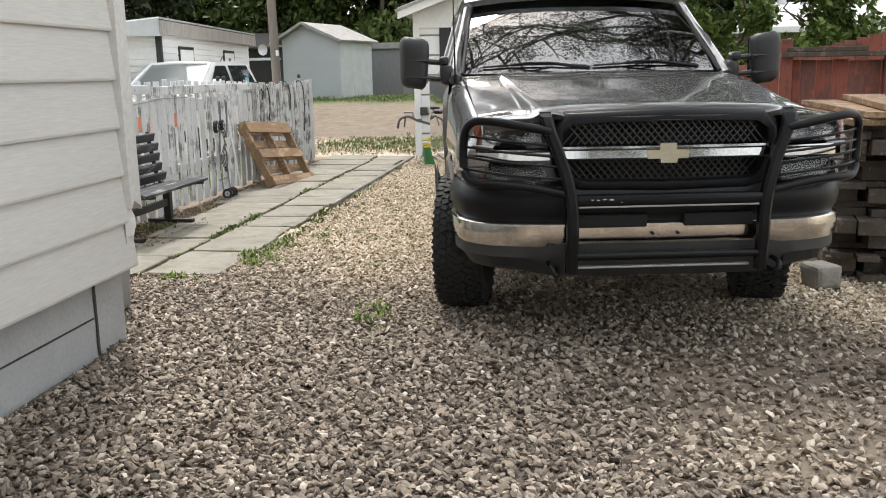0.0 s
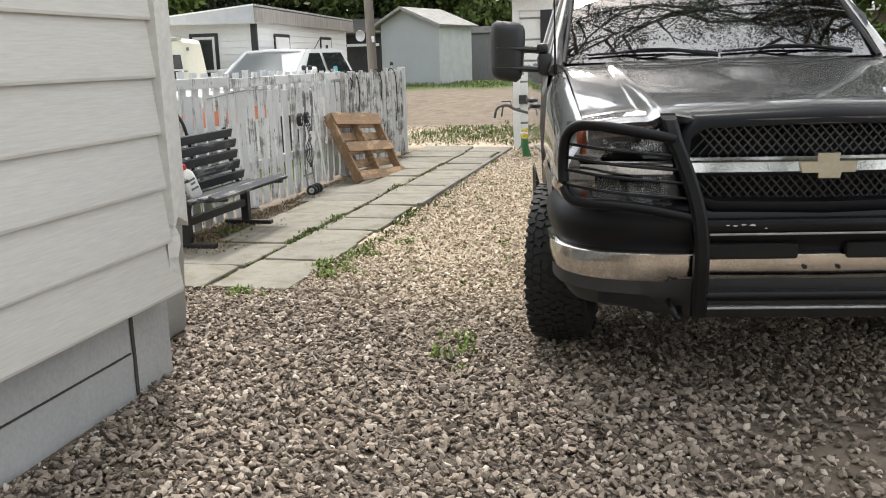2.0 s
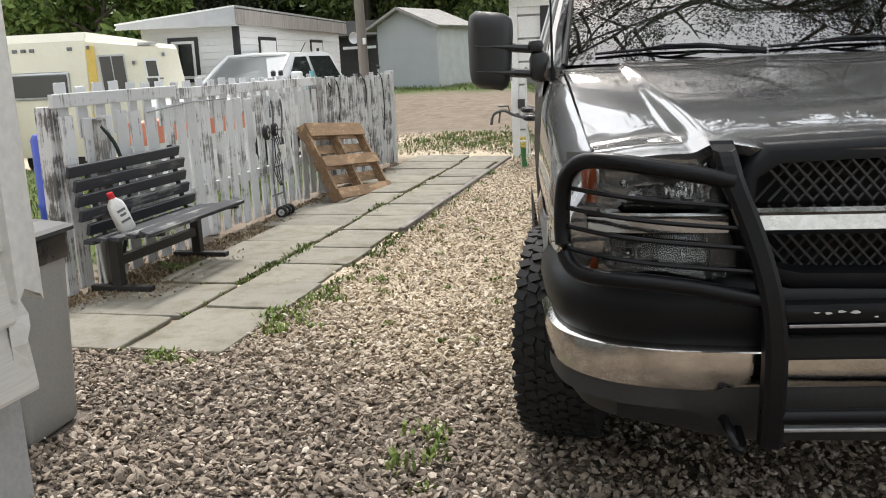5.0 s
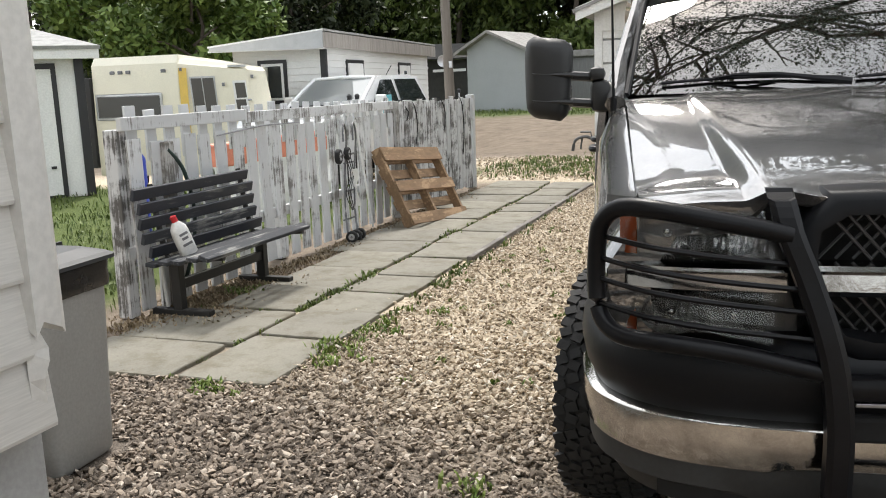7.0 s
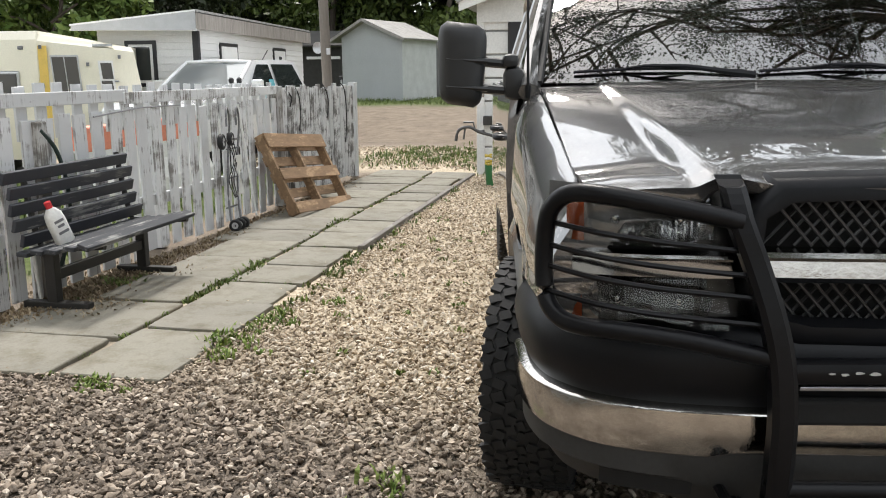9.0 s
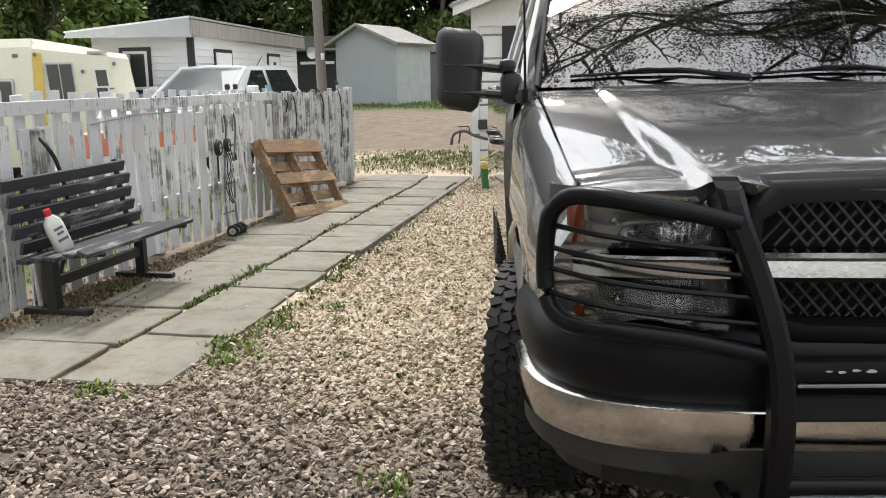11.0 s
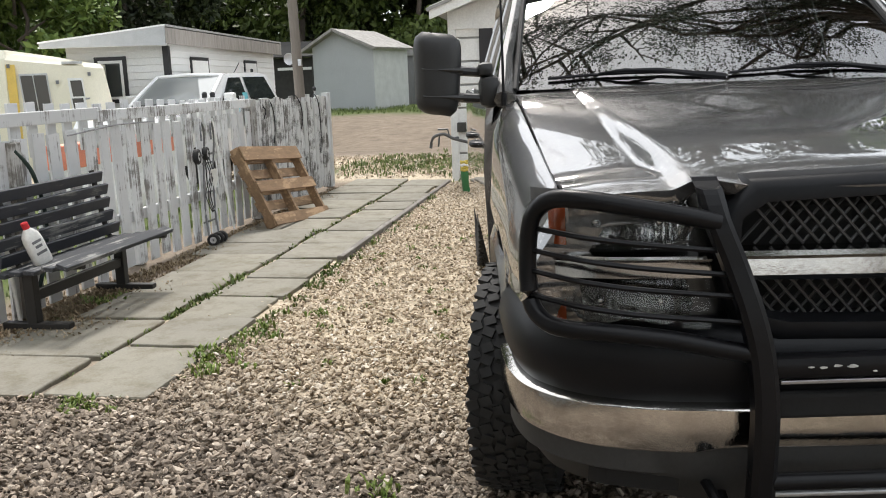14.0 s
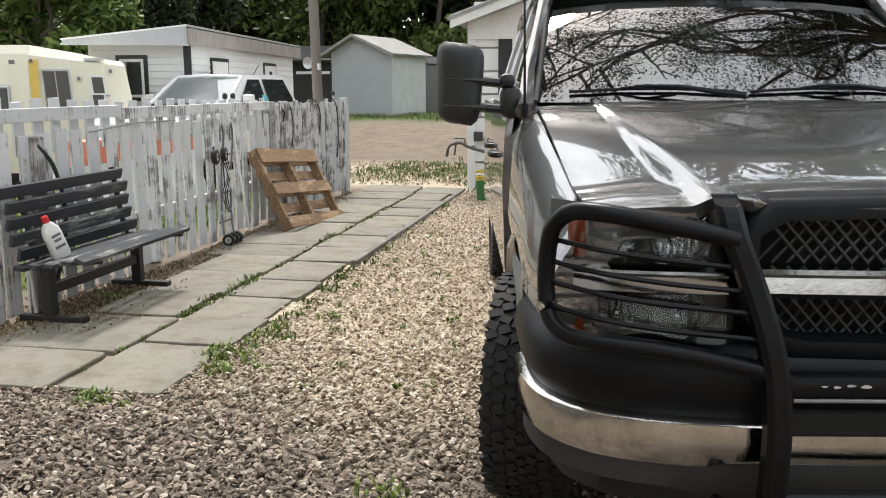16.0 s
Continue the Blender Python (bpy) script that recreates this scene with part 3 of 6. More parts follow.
# fenders with wheel arches
AXLE, WR = 1.13, 0.39
for s in (-1, 1):
    bm = bmesh.new()
    rows = []
    for i in range(31):
        y = 0.23 + (1.92 - 0.23) * i / 30
        dy = abs(y - AXLE)
        arch = math.sqrt(max(0, 0.47 ** 2 - dy * dy)) + 0.385 if dy < 0.47 else 0.0
        low = max(0.5, arch, 0.83 if y < 0.66 else 0.0)
        flare = 0.018 * math.exp(-((dy - 0.0) / 0.4) ** 2)
        wide = 0.935 + 0.02 * smoothstep(0.25, 0.6, y) - 0.015 * smoothstep(1.4, 1.9, y)
        top = hood_z(0.84, max(0.12, min(y, 1.66)))
        nose = 1 - smoothstep(0.2, 0.45, y)
        row = []
        for u, z in ((0.828, top - 0.014), (0.846, top - 0.003), (0.87, top - 0.012), (wide - 0.045 - nose * 0.01, top - 0.05), (wide - 0.015, top - 0.11), (wide, 0.98), (wide + 0.004, 0.93), (wide - 0.008, 0.85), (wide - 0.004 + flare * 0.5, 0.75 if low < 0.72 else max(low + 0.05, 0.75))):
            row.append((s * u, y, max(z, low + 0.012)))
        row.append((s * (wide + flare), y, low + 0.01))
        row.append((s * (wide + flare - 0.03), y, low))
        row.append((s * (wide - 0.16), y, low + 0.01))
        rows.append(row)
    rows.insert(0, [(x - s * 0.02, 0.2, z - 0.004) for x, y, z in rows[0]])
    rows.insert(0, [(x - s * 0.1, 0.19, z - 0.01) for x, y, z in rows[0]])
    loft(bm, rows)
    part("fender", bm, paint, truck, "", True)
    bm = bmesh.new()
    rows = []
    for k in range(17):
        a = math.pi * k / 16
        rows.append([(s * x, AXLE + 0.465 * math.cos(a), 0.385 + 0.465 * math.sin(a)) for x in (0.5, 0.94)])
    loft(bm, rows)
    part("wheel_arch_liner", bm, deep_black, truck)

# cab
for s in (-1, 1):
    for k, (y0, y1) in enumerate(((1.93, 2.92), (2.93, 3.62))):
        bm = bmesh.new()
        loft(bm, [[(s * x, y, z) for x, z in ((0.88, 1.335), (0.908, 1.31), (0.922, 1.2), (0.93, 1.0), (0.928, 0.93), (0.922, 0.8), (0.915, 0.6), (0.89, 0.48))] for y in (y0, y0 + 0.02, (y0 + y1) / 2, y1 - 0.02, y1)])
        solid(bm, -0.03)
        door = part("door", bm, paint, truck, "", True)
        bm = bmesh.new()
        hy = y1 - 0.16
        tube(bm, spline([(s * 0.94, hy - 0.09, 1.06), (s * 0.98, hy - 0.07, 1.06), (s * 0.98, hy + 0.05, 1.06), (s * 0.94, hy + 0.07, 1.06)], 10), 0.016, 8)
        part("handle", bm, pad_black, door, "black door handle", True)
        bm = bmesh.new()
        top = 1.79
        a0 = 1.99 if k == 0 else 2.95
        loft(bm, [[(s * 0.893, y, 1.335), (s * 0.83, y, 1.55), (s * 0.745, yt, top)] for y, yt in ((a0, a0 + (0.46 if k == 0 else 0)), (a0 + 0.3, max(a0 + 0.46, a0 + 0.4) if k == 0 else a0 + 0.3), (y1 - 0.04, y1 - 0.04))])
        part("side_window", bm, window_glass, door, "dark side window glass", True)
        bm = bmesh.new()
        tube(bm, [(s * 0.885, y1 - 0.01, 1.33), (s * 0.74, y1 - 0.01, 1.8)], 0.03, 8)
        part("pillar", bm, paint, door, "", True)
# roof, pillars, back
bm = bmesh.new()
rows = []
for y, drop in ((2.40, 0.03), (2.45, 0.01), (2.6, 0.0), (3.0, -0.01), (3.4, 0.0), (3.58, 0.03), (3.63, 0.09)):
    rows.append([(x, y - 0.05 * (1 - (x / 0.78) ** 2) * (y < 2.5), 1.86 - drop - 0.05 * abs(x / 0.78) ** 3.0 - (0.05 if abs(x) > 0.75 else 0)) for x in (-0.765, -0.745, -0.68, -0.5, -0.25, 0, 0.25, 0.5, 0.68, 0.745, 0.765)])
loft(bm, rows)
solid(bm, -0.04)
part("roof", bm, paint, truck, "", True)
WS = [-0.80, -0.7, -0.5, -0.25, 0, 0.25, 0.5, 0.7, 0.80]
bm = bmesh.new()
rows = []
for t in (0, 0.25, 0.5, 0.75, 1.0):
    half = 0.835 - 0.11 * t
    rows.append([(half * u / 0.8, 1.70 + 0.70 * t + 0.1 * (u / 0.8) ** 2 * (1 - 0.3 * t), 1.335 + 0.50 * t - 0.03 * (u / 0.8) ** 4 * t + 0.03 * math.sin(math.pi * t)) for u in WS])
for r in rows:
    for i, p in enumerate(r):
        r[i] = (p[0], p[1] + 0.015, p[2])
loft(bm, rows)
ws = part("windscreen", bm, screen_glass, truck, "clear windscreen reflecting trees", True)
ws.visible_shadow = False
for s in (-1, 1):
    bm = bmesh.new()
    tube(bm, [(s * 0.875, 1.78, 1.30), (s * 0.85, 1.98, 1.45), (s * 0.79, 2.24, 1.65), (s * 0.735, 2.46, 1.83)], [0.045, 0.034, 0.03, 0.035], 8)
    part("windscreen_pillar", bm, paint, truck, "", True)
    bm = bmesh.new()
    tube(bm, [(s * 0.835, 1.79, 1.335), (s * 0.80, 2.0, 1.49), (s * 0.76, 2.25, 1.68), (s * 0.725, 2.44, 1.815)], 0.013, 6)
    part("screen_seal", bm, rubber, truck)
# dim cabin behind the glass
bm = bmesh.new()
box(bm, -0.8, 0.8, 1.85, 2.15, 1.15, 1.3, 0.04)
part("dashboard", bm, cabin_dark, truck)
bm = bmesh.new()
box(bm, -0.86, 0.86, 3.55, 3.62, 0.5, 1.35, 0.01)
box(bm, -0.86, 0.86, 1.9, 3.6, 0.45, 0.55, 0.01)
part("cab_shell", bm, cabin_dark, truck)
for x in (-0.42, 0.42):
    bm = bmesh.new()
    box(bm, x - 0.25, x + 0.25, 2.75, 2.9, 0.8, 1.42, 0.05)
    part("seat", bm, cabin_dark, truck)
bm = bmesh.new()
loft(bm, [[(-0.82, 3.6, 1.34), (0.82, 3.6, 1.34)], [(-0.74, 3.6, 1.78), (0.74, 3.6, 1.78)]])
part("rear_window", bm, screen_glass, truck)
bm = bmesh.new()
ring = [(0.42 + 0.18 * math.cos(a * math.tau / 16), 2.22 - 0.06 * math.sin(a * math.tau / 16), 1.27 + 0.17 * math.sin(a * math.tau / 16)) for a in range(16)]
tube(bm, ring, 0.015, 6, True)
part("steering_wheel", bm, cabin_dark, truck)
# load bed
bm = bmesh.new()
box(bm, -0.94, -0.90, 3.66, 5.6, 0.5, 1.3, 0.02)
box(bm, 0.90, 0.94, 3.66, 5.6, 0.5, 1.3, 0.02)
box(bm, -0.9, 0.9, 5.54, 5.6, 0.55, 1.3, 0.02)
box(bm, -0.9, 0.9, 3.66, 3.72, 0.55, 1.3, 0.02)
box(bm, -0.9, 0.9, 3.72, 5.54, 0.6, 0.68, 0.01)
part("load_bed", bm, paint, truck)
bm = bmesh.new()
box(bm, -0.5, 0.5, 0.35, 5.4, 0.42, 0.55, 0.02)
box(bm, -0.74, 0.74, 0.3, 0.72, 0.46, 0.56, 0.02)
box(bm, -0.82, 0.82, 1.7, 4.2, 0.44, 0.52, 0.02)
box(bm, -0.5, 0.5, 0.7, 1.9, 0.36, 0.5, 0.04)
box(bm, -0.75, 0.75, 0.98, 1.28, 0.32, 0.44, 0.03)
part("chassis", bm, deep_black, truck)
bm = bmesh.new()
box(bm, -0.8, 0.8, 0.22, 0.3, 0.45, 1.1, 0.02)
part("radiator", bm, deep_black, truck)

# grille: surround, diamond mesh, chrome bar, badge
bm = bmesh.new()


def grille_outline(k):
    o = 0.0 + k
    return [(-0.50 - o, 1.02), (-0.495 - o, 1.075), (-0.44 - o * 0.8, 1.125 + o), (0, 1.14 + o), (0.44 + o * 0.8, 1.125 + o), (0.495 + o, 1.075), (0.50 + o, 1.02),
            (0.475 + o, 0.90), (0.44 + o, 0.845 - o * 0.5), (0.38 + o * 0.6, 0.825 - o), (0, 0.82 - o), (-0.38 - o * 0.6, 0.825 - o), (-0.44 - o, 0.845 - o * 0.5), (-0.475 - o, 0.90)]


def gy_at(x):
    return 0.095 + 0.1 * x * x


loft(bm, [[(x, gy_at(x) + 0.05, z) for x, z in grille_outline(-0.022)], [(x, gy_at(x) - 0.012, z) for x, z in grille_outline(-0.016)], [(x, gy_at(x) - 0.014, z) for x, z in grille_outline(0.012)], [(x, gy_at(x) - 0.006, z) for x, z in grille_outline(0.026)], [(x, gy_at(x) + 0.012, z) for x, z in grille_outline(0.034)], [(x, gy_at(x) + 0.05, z) for x, z in grille_outline(0.04)]], True)
grille = part("grille", bm, pad_black, truck, "black grille surround", True)


def grille_half(z):
    return curve_at([(0.82, 0.40), (0.845, 0.43), (0.9, 0.465), (1.02, 0.49), (1.075, 0.485), (1.125, 0.43)], z)


for z0, z1, deep in ((0.835, 0.935, 0.06), (1.012, 1.125, 0.022)):
    bm = bmesh.new()
    p = 0.034
    slope = 1.15
    h = z1 - z0
    for d in (1, -1):
        for k in range(-26, 27):
            xa = k * p
            za, zb = z0, z1
            xb = xa + d * h / slope
            hb = grille_half((za + zb) / 2) - 0.005
            if max(abs(xa), abs(xb)) > hb + 0.02:
                continue
            tube(bm, [(xa, gy_at(xa) + deep + 0.004 * d, za), (xb, gy_at(xb) + deep + 0.004 * d, zb)], 0.0037, 5)
    part("mesh_insert", bm, mesh_grey, grille, "grey diamond mesh")
bm = bmesh.new()
loft(bm, [[(x, gy_at(x) + dy, z) for x in (-0.49, -0.4, -0.2, 0, 0.2, 0.4, 0.49)] for dy, z in ((0.03, 0.935), (-0.008, 0.937), (-0.02, 0.95), (-0.016, 0.985), (-0.026, 0.994), (-0.024, 1.005), (0.03, 1.008))])
part("chrome_bar", bm, chrome, grille, "chrome grille bar", True)
bm = bmesh.new()
o = [(-0.095, 0.945), (-0.035, 0.945), (-0.035, 0.925), (0.045, 0.925), (0.05, 0.945), (0.1, 0.945), (0.095 + 0.01, 0.985), (0.04, 0.985), (0.043, 1.015), (-0.04, 1.015), (-0.04, 0.985), (-0.105, 0.985)]
f = bm.faces.new([bm.verts.new((x * 0.95, gy_at(0) - 0.028, z)) for x, z in o])
g = bmesh.ops.extrude_face_region(bm, geom=[f])["geom"]
for v in g:
    if isinstance(v, bmesh.types.BMVert):
        v.co.y += 0.035
part("badge", bm, gold, grille, "pale gold cross-shaped badge")

# lamps, both sides
LAMP = [(0.50, 0.115), (0.6, 0.12), (0.7, 0.13), (0.8, 0.152), (0.87, 0.185), (0.92, 0.24)]


def lamp_skin(x0, x1, z0, z1, dy, s, n=10):
    rows = []
    for k in range(n + 1):
        x = x0 + (x1 - x0) * k / n
        a = z0 if not callable(z0) else z0(x)
        b = z1 if not callable(z1) else z1(x)
        rows.append([(s * x, curve_at(LAMP, x) + dy + 0.02 * j / 3, a + (b - a) * j / 3) for j in range(4)])
    return rows


for s in (-1, 1):
    bm = bmesh.new()
    loft(bm, lamp_skin(0.5, 0.915, 0.82, 1.13, 0.085, s))
    lamp = part("headlight", bm, lamp_case, truck, "clear headlight unit with amber corner markers", True)
    for z0, z1, bowl in ((1.015, 1.11, ((0.645, 0.072), (0.782, 0.066))), (0.832, 0.928, ((0.64, 0.066), (0.772, 0.07)))):
        for bx, w in bowl:
            bm = bmesh.new()
            rows = []
            for r, d in ((1.0, 0.0), (0.85, 0.03), (0.5, 0.05), (0.15, 0.055)):
                rows.append([(s * (bx + w * r * math.cos(a * math.tau / 18)), curve_at(LAMP, bx) + 0.018 + d, (z0 + z1) / 2 + 0.047 * r * math.sin(a * math.tau / 18)) for a in range(18)])
            loft(bm, rows, True)
            part("reflector_bowl", bm, reflector if z0 > 1 else lamp_back, lamp, "", True)
            bm = bmesh.new()
            bmesh.ops.create_uvsphere(bm, u_segments=10, v_segments=6, radius=0.014, matrix=Matrix.Translation((s * bx, curve_at(LAMP, bx) + 0.045, (z0 + z1) / 2)))
            part("bulb", bm, chrome, lamp, "", True)
        bm = bmesh.new()
        loft(bm, [[(s * x, curve_at(LAMP, x) + 0.045 + 0.007 * math.cos(x * 420) + 0.035 * j / 3, z0 + 0.004 + (z1 - z0 - 0.008) * j / 3) for j in range(4)] for x in (0.575 + 0.27 * q / 90 for q in range(91))])
        part("fluted_reflector", bm, reflector if z0 > 1 else lamp_back, lamp, "fluted reflector behind the lens", True, 80)
        bm = bmesh.new()
        loft(bm, lamp_skin(0.851, 0.886, z0, z1, 0.006, s, 4))
        solid(bm, 0.006)
        part("amber_marker", bm, amber, lamp, "amber corner marker", True)
        bm = bmesh.new()
        loft(bm, lamp_skin(0.54, 0.893, z0 - 0.006, z1 + 0.006, 0.0, s))
        ln = part("lens", bm, lens_glass, lamp, "", True)
        ln.visible_shadow = False
    bm = bmesh.new()
    rows = []
    for k in range(9):
        x = 0.54 + 0.34 * k / 8
        y = curve_at(LAMP, x)
        rows.append([(s * x, y + 0.03, 0.94), (s * x, y + 0.002, 0.942), (s * x, y + 0.004, 0.978), (s * x, y - 0.008, 0.986), (s * x, y - 0.006, 0.993), (s * x, y + 0.03, 0.997)])
    loft(bm, rows)
    part("lamp_chrome_strip", bm, chrome, truck, "chrome strip across the lamp", True)

# brush guard
bm = bmesh.new()
box(bm, -0.44, 0.44, 0.008, 0.06, 0.738, 0.79, 0.016)
tube(bm, [(-0.43, 0.03, 0.50), (0.43, 0.03, 0.50)], 0.02, 10)
guard = part("brush_guard", bm, guard_black, truck, "black powder-coated steel brush guard", True)
for k, (x, z, w, h) in enumerate(((-0.36, 0.768, 0.007, 0.002), (-0.334, 0.766, 0.008, 0.003), (-0.305, 0.77, 0.009, 0.003), (-0.272, 0.768, 0.011, 0.004), (-0.225, 0.756, 0.005, 0.002))):
    bm = bmesh.new()
    f = bm.faces.new([bm.verts.new((x + w * math.cos(a) * (1 + 0.3 * math.sin(3 * a + k)), 0.0065, z + h * math.sin(a))) for a in (q * math.tau / 9 for q in range(9))])
    solid(bm, 0.001)
    part("paint_chip", bm, chipped, guard, "bare spot where the black coat has chipped")
bm = bmesh.new()
box(bm, -0.42, 0.42, 0.014, 0.05, 0.728, 0.737, 0.002)
part("lower_lip", bm, steel, guard, "thin grey steel strip along the lower edge of the crossbar")
UP = [(0.566, 0.072, 1.146), (0.565, 0.056, 1.14), (0.55, 0.036, 1.08), (0.514, 0.026, 0.988), (0.48, 0.01, 0.883), (0.458, 0.002, 0.787), (0.447, 0.0, 0.675), (0.447, 0.0, 0.586), (0.447, 0.015, 0.42)]
for s in (-1, 1):
    bm = bmesh.new()
    rows = []
    for x, y, z in spline(UP, 22):
        w, d = 0.027, 0.044
        b = 0.012
        rows.append([(s * (x + dx), y + dy, z + (0.5 * dy if z > 1.1 else 0)) for dx, dy in ((-w, 0.01), (-w + b, 0), (w - b, 0), (w, 0.01), (w, d), (-w, d))])
    loft(bm, rows, True, True)
    part("upright", bm, guard_black, guard)
    ringpts = [(0.55, 0.05, 1.078), (0.61, 0.045, 1.092), (0.71, 0.05, 1.112), (0.82, 0.075, 1.13), (0.89, 0.118, 1.128), (0.927, 0.15, 1.092), (0.937, 0.17, 1.03), (0.939, 0.175, 0.95), (0.932, 0.163, 0.885), (0.905, 0.13, 0.852), (0.86, 0.095, 0.843), (0.76, 0.06, 0.84), (0.64, 0.045, 0.825), (0.53, 0.035, 0.803), (0.455, 0.03, 0.79)]
    bm = bmesh.new()
    tube(bm, [(s * p.x, p.y, p.z) for p in spline(ringpts, 44)], 0.0205, 10)
    part("lamp_ring", bm, guard_black, guard, "", True)
    for k, z in enumerate((1.017, 0.966, 0.919, 0.863)):
        xi = 0.55 - 0.018 * k
        bm = bmesh.new()
        tube(bm, [(s * p.x, p.y, p.z) for p in spline([(xi, 0.052 - 0.006 * k, z), (0.7, 0.05, z + 0.017), (0.82, 0.078, z + 0.031), (0.89, 0.122, z + 0.04), (0.933, 0.168, z + 0.044)], 18)], 0.0062, 6)
        part("lamp_bar", bm, guard_black, guard, "", True)

# tow mirrors
for s in (-1, 1):
    bm = bmesh.new()
    rows = []
    for t in range(17):
        z = 1.25 + 0.318 * t / 16
        f = (1 - min(0.995, abs(t / 8 - 1)) ** 5) ** 0.3
        w = (0.1 - 0.014 * (1 - t / 16)) * (0.45 + 0.55 * f)
        d = 0.085 * (0.35 + 0.65 * f)
        cx = 1.135 + 0.012 * (1 - t / 16)
        rows.append([(s * (cx + w * math.copysign(abs(math.cos(a)) ** 0.6, math.cos(a))), 1.84 + d * (math.copysign(abs(math.sin(a)) ** 0.7, math.sin(a)) if math.sin(a) < 0 else 0.5 * math.sin(a)), z + 0.01 * math.cos(a)) for a in [k * math.tau / 20 for k in range(20)]])
    loft(bm, rows, True, True)
    mir = part("tow_mirror", bm, mirror_black, truck, "black plastic extended tow mirror", True)
    for z in (1.42, 1.315):
        bm = bmesh.new()
        tube(bm, [(s * 1.2, 1.765, z + 0.01), (s * 1.04, 1.77, z)], [0.008, 0.02], 8, squash=0.6)
        tube(bm, [(s * 1.06, 1.83, z), (s * 0.93, 1.85, z - 0.012)], 0.024, 8, squash=0.8)
        part("arm", bm, mirror_black, mir, "", True)
    bm = bmesh.new()
    box(bm, min(s * 0.89, s * 0.975), max(s * 0.89, s * 0.975), 1.8, 1.92, 1.27, 1.40, 0.03)
    box(bm, min(s * 0.915, s * 0.98), max(s * 0.915, s * 0.98), 1.8, 1.9, 1.395, 1.45, 0.022)
    part("mirror_mount", bm, mirror_black, mir, "", True)
    bm = bmesh.new()
    box(bm, min(s * 1.05, s * 1.22), max(s * 1.05, s * 1.22), 1.882, 1.888, 1.28, 1.55, 0.0)
    part("mirror_glass", bm, chrome, mir)

# wipers and aerial
for x0, x1 in ((-0.70, -0.05), (0.0, 0.66)):
    bm = bmesh.new()

    def glass_pt(x, t, out):
        u = x / (0.835 - 0.11 * t) * 0.8
        return (x, 1.715 + 0.70 * t + 0.1 * (u / 0.8) ** 2 - out, 1.335 + 0.5 * t + 0.03 * math.sin(math.pi * t) + out * 0.6)
    tube(bm, [glass_pt(x0 + (x1 - x0) * k / 10, 0.06 + 0.02 * math.sin(math.pi * k / 10), 0.01) for k in range(11)], 0.0065, 6)
    tube(bm, [glass_pt(x0 + 0.26, 0.082, 0.026), glass_pt(x0 + 0.42, 0.07, 0.034), glass_pt(x1 - 0.1, 0.035, 0.036), glass_pt(x1 + 0.02, 0.015, 0.03)], [0.006, 0.009, 0.012, 0.016], 6)
    tube(bm, [glass_pt(x0 + 0.2, 0.078, 0.014), glass_pt(x0 + 0.3, 0.084, 0.03), glass_pt(x0 + 0.42, 0.078, 0.014)], 0.005, 6)
    part("wiper", bm, pad_black, truck, "black wiper arm and blade", True)
bm = bmesh.new()
tube(bm, [(-0.885, 1.70, 1.30), (-0.895, 1.72, 2.1)], [0.006, 0.002], 6)
tube(bm, [(-0.885, 1.70, 1.28), (-0.885, 1.70, 1.33)], 0.012, 8)
part("aerial", bm, guard_black, truck)
for k in range(3):
    bm = bmesh.new()
    box(bm, -0.80 + 0.07 * k, -0.75 + 0.07 * k, 1.69, 1.7, 1.308, 1.318, 0.002)
    part("washer_slot", bm, deep_black, truck)

# wheels
TW = 0.265


def wheel(x, y, turn=0.0, hub_side=-1):
    w = part("wheel", bmesh.new(), rubber, truck)
    w.matrix_basis = pose(x, y, WR - 0.006, 0, 0, turn)
    bm = bmesh.new()
    prof = [(-0.09, 0.21), (-TW / 2, 0.27), (-TW / 2 - 0.004, 0.32), (-TW / 2 + 0.008, 0.365), (-TW / 2 + 0.03, 0.378), (0, 0.382), (TW / 2 - 0.03, 0.378), (TW / 2 - 0.008, 0.365), (TW / 2 + 0.004, 0.32), (TW / 2, 0.27), (0.09, 0.21)]
    loft(bm, [[(px, r * math.cos(a * math.tau / 48), r * math.sin(a * math.tau / 48)) for px, r in prof] for a in range(49)])
    bmesh.ops.remove_doubles(bm, verts=bm.verts, dist=1e-4)
    tyre = part("tyre", bm, rubber, w, "chunky all-terrain tyre", True)
    bm = bmesh.new()
    for a in range(58):
        for j, (xa, xb, off) in enumerate(((-0.13, -0.094, 0), (-0.088, -0.052, 0.5), (-0.046, -0.016, 0.15), (-0.011, 0.011, 0.6), (0.016, 0.046, 0.35), (0.052, 0.088, 0.8), (0.094, 0.13, 0.3))):
            ang = (a + off + 0.12 * math.sin(a * 2.1 + j)) * math.tau / 58
            rr = 0.387 if abs(xa + xb) < 0.2 else 0.38
            m = Matrix.Rotation(ang, 4, "X") @ Matrix.Translation(((xa + xb) / 2, 0, rr)) @ Matrix.Rotation(0.35 * (-1) ** (j + a), 4, "Z")
            box(bm, -(xb - xa) / 2, (xb - xa) / 2, -0.0145, 0.0145, -0.012, 0.003, 0, m)
    part("tread", bm, rubber, tyre)
    bm = bmesh.new()
    loft(bm, [[(px * -hub_side * -1, r * math.cos(a * math.tau / 32), r * math.sin(a * math.tau / 32)) for px, r in ((0.12, 0.215), (0.1, 0.2), (0.04, 0.19), (0.02, 0.1), (0.06, 0.07), (0.065, 0.0))] for a in range(33)])
    part("rim", bm, steel, w, "", True)
    return w


for x, hs in ((-0.866, -1), (0.866, 1)):
    wheel(x, AXLE, -13, hs)
    wheel(x * 0.9, 4.75, 0, hs)

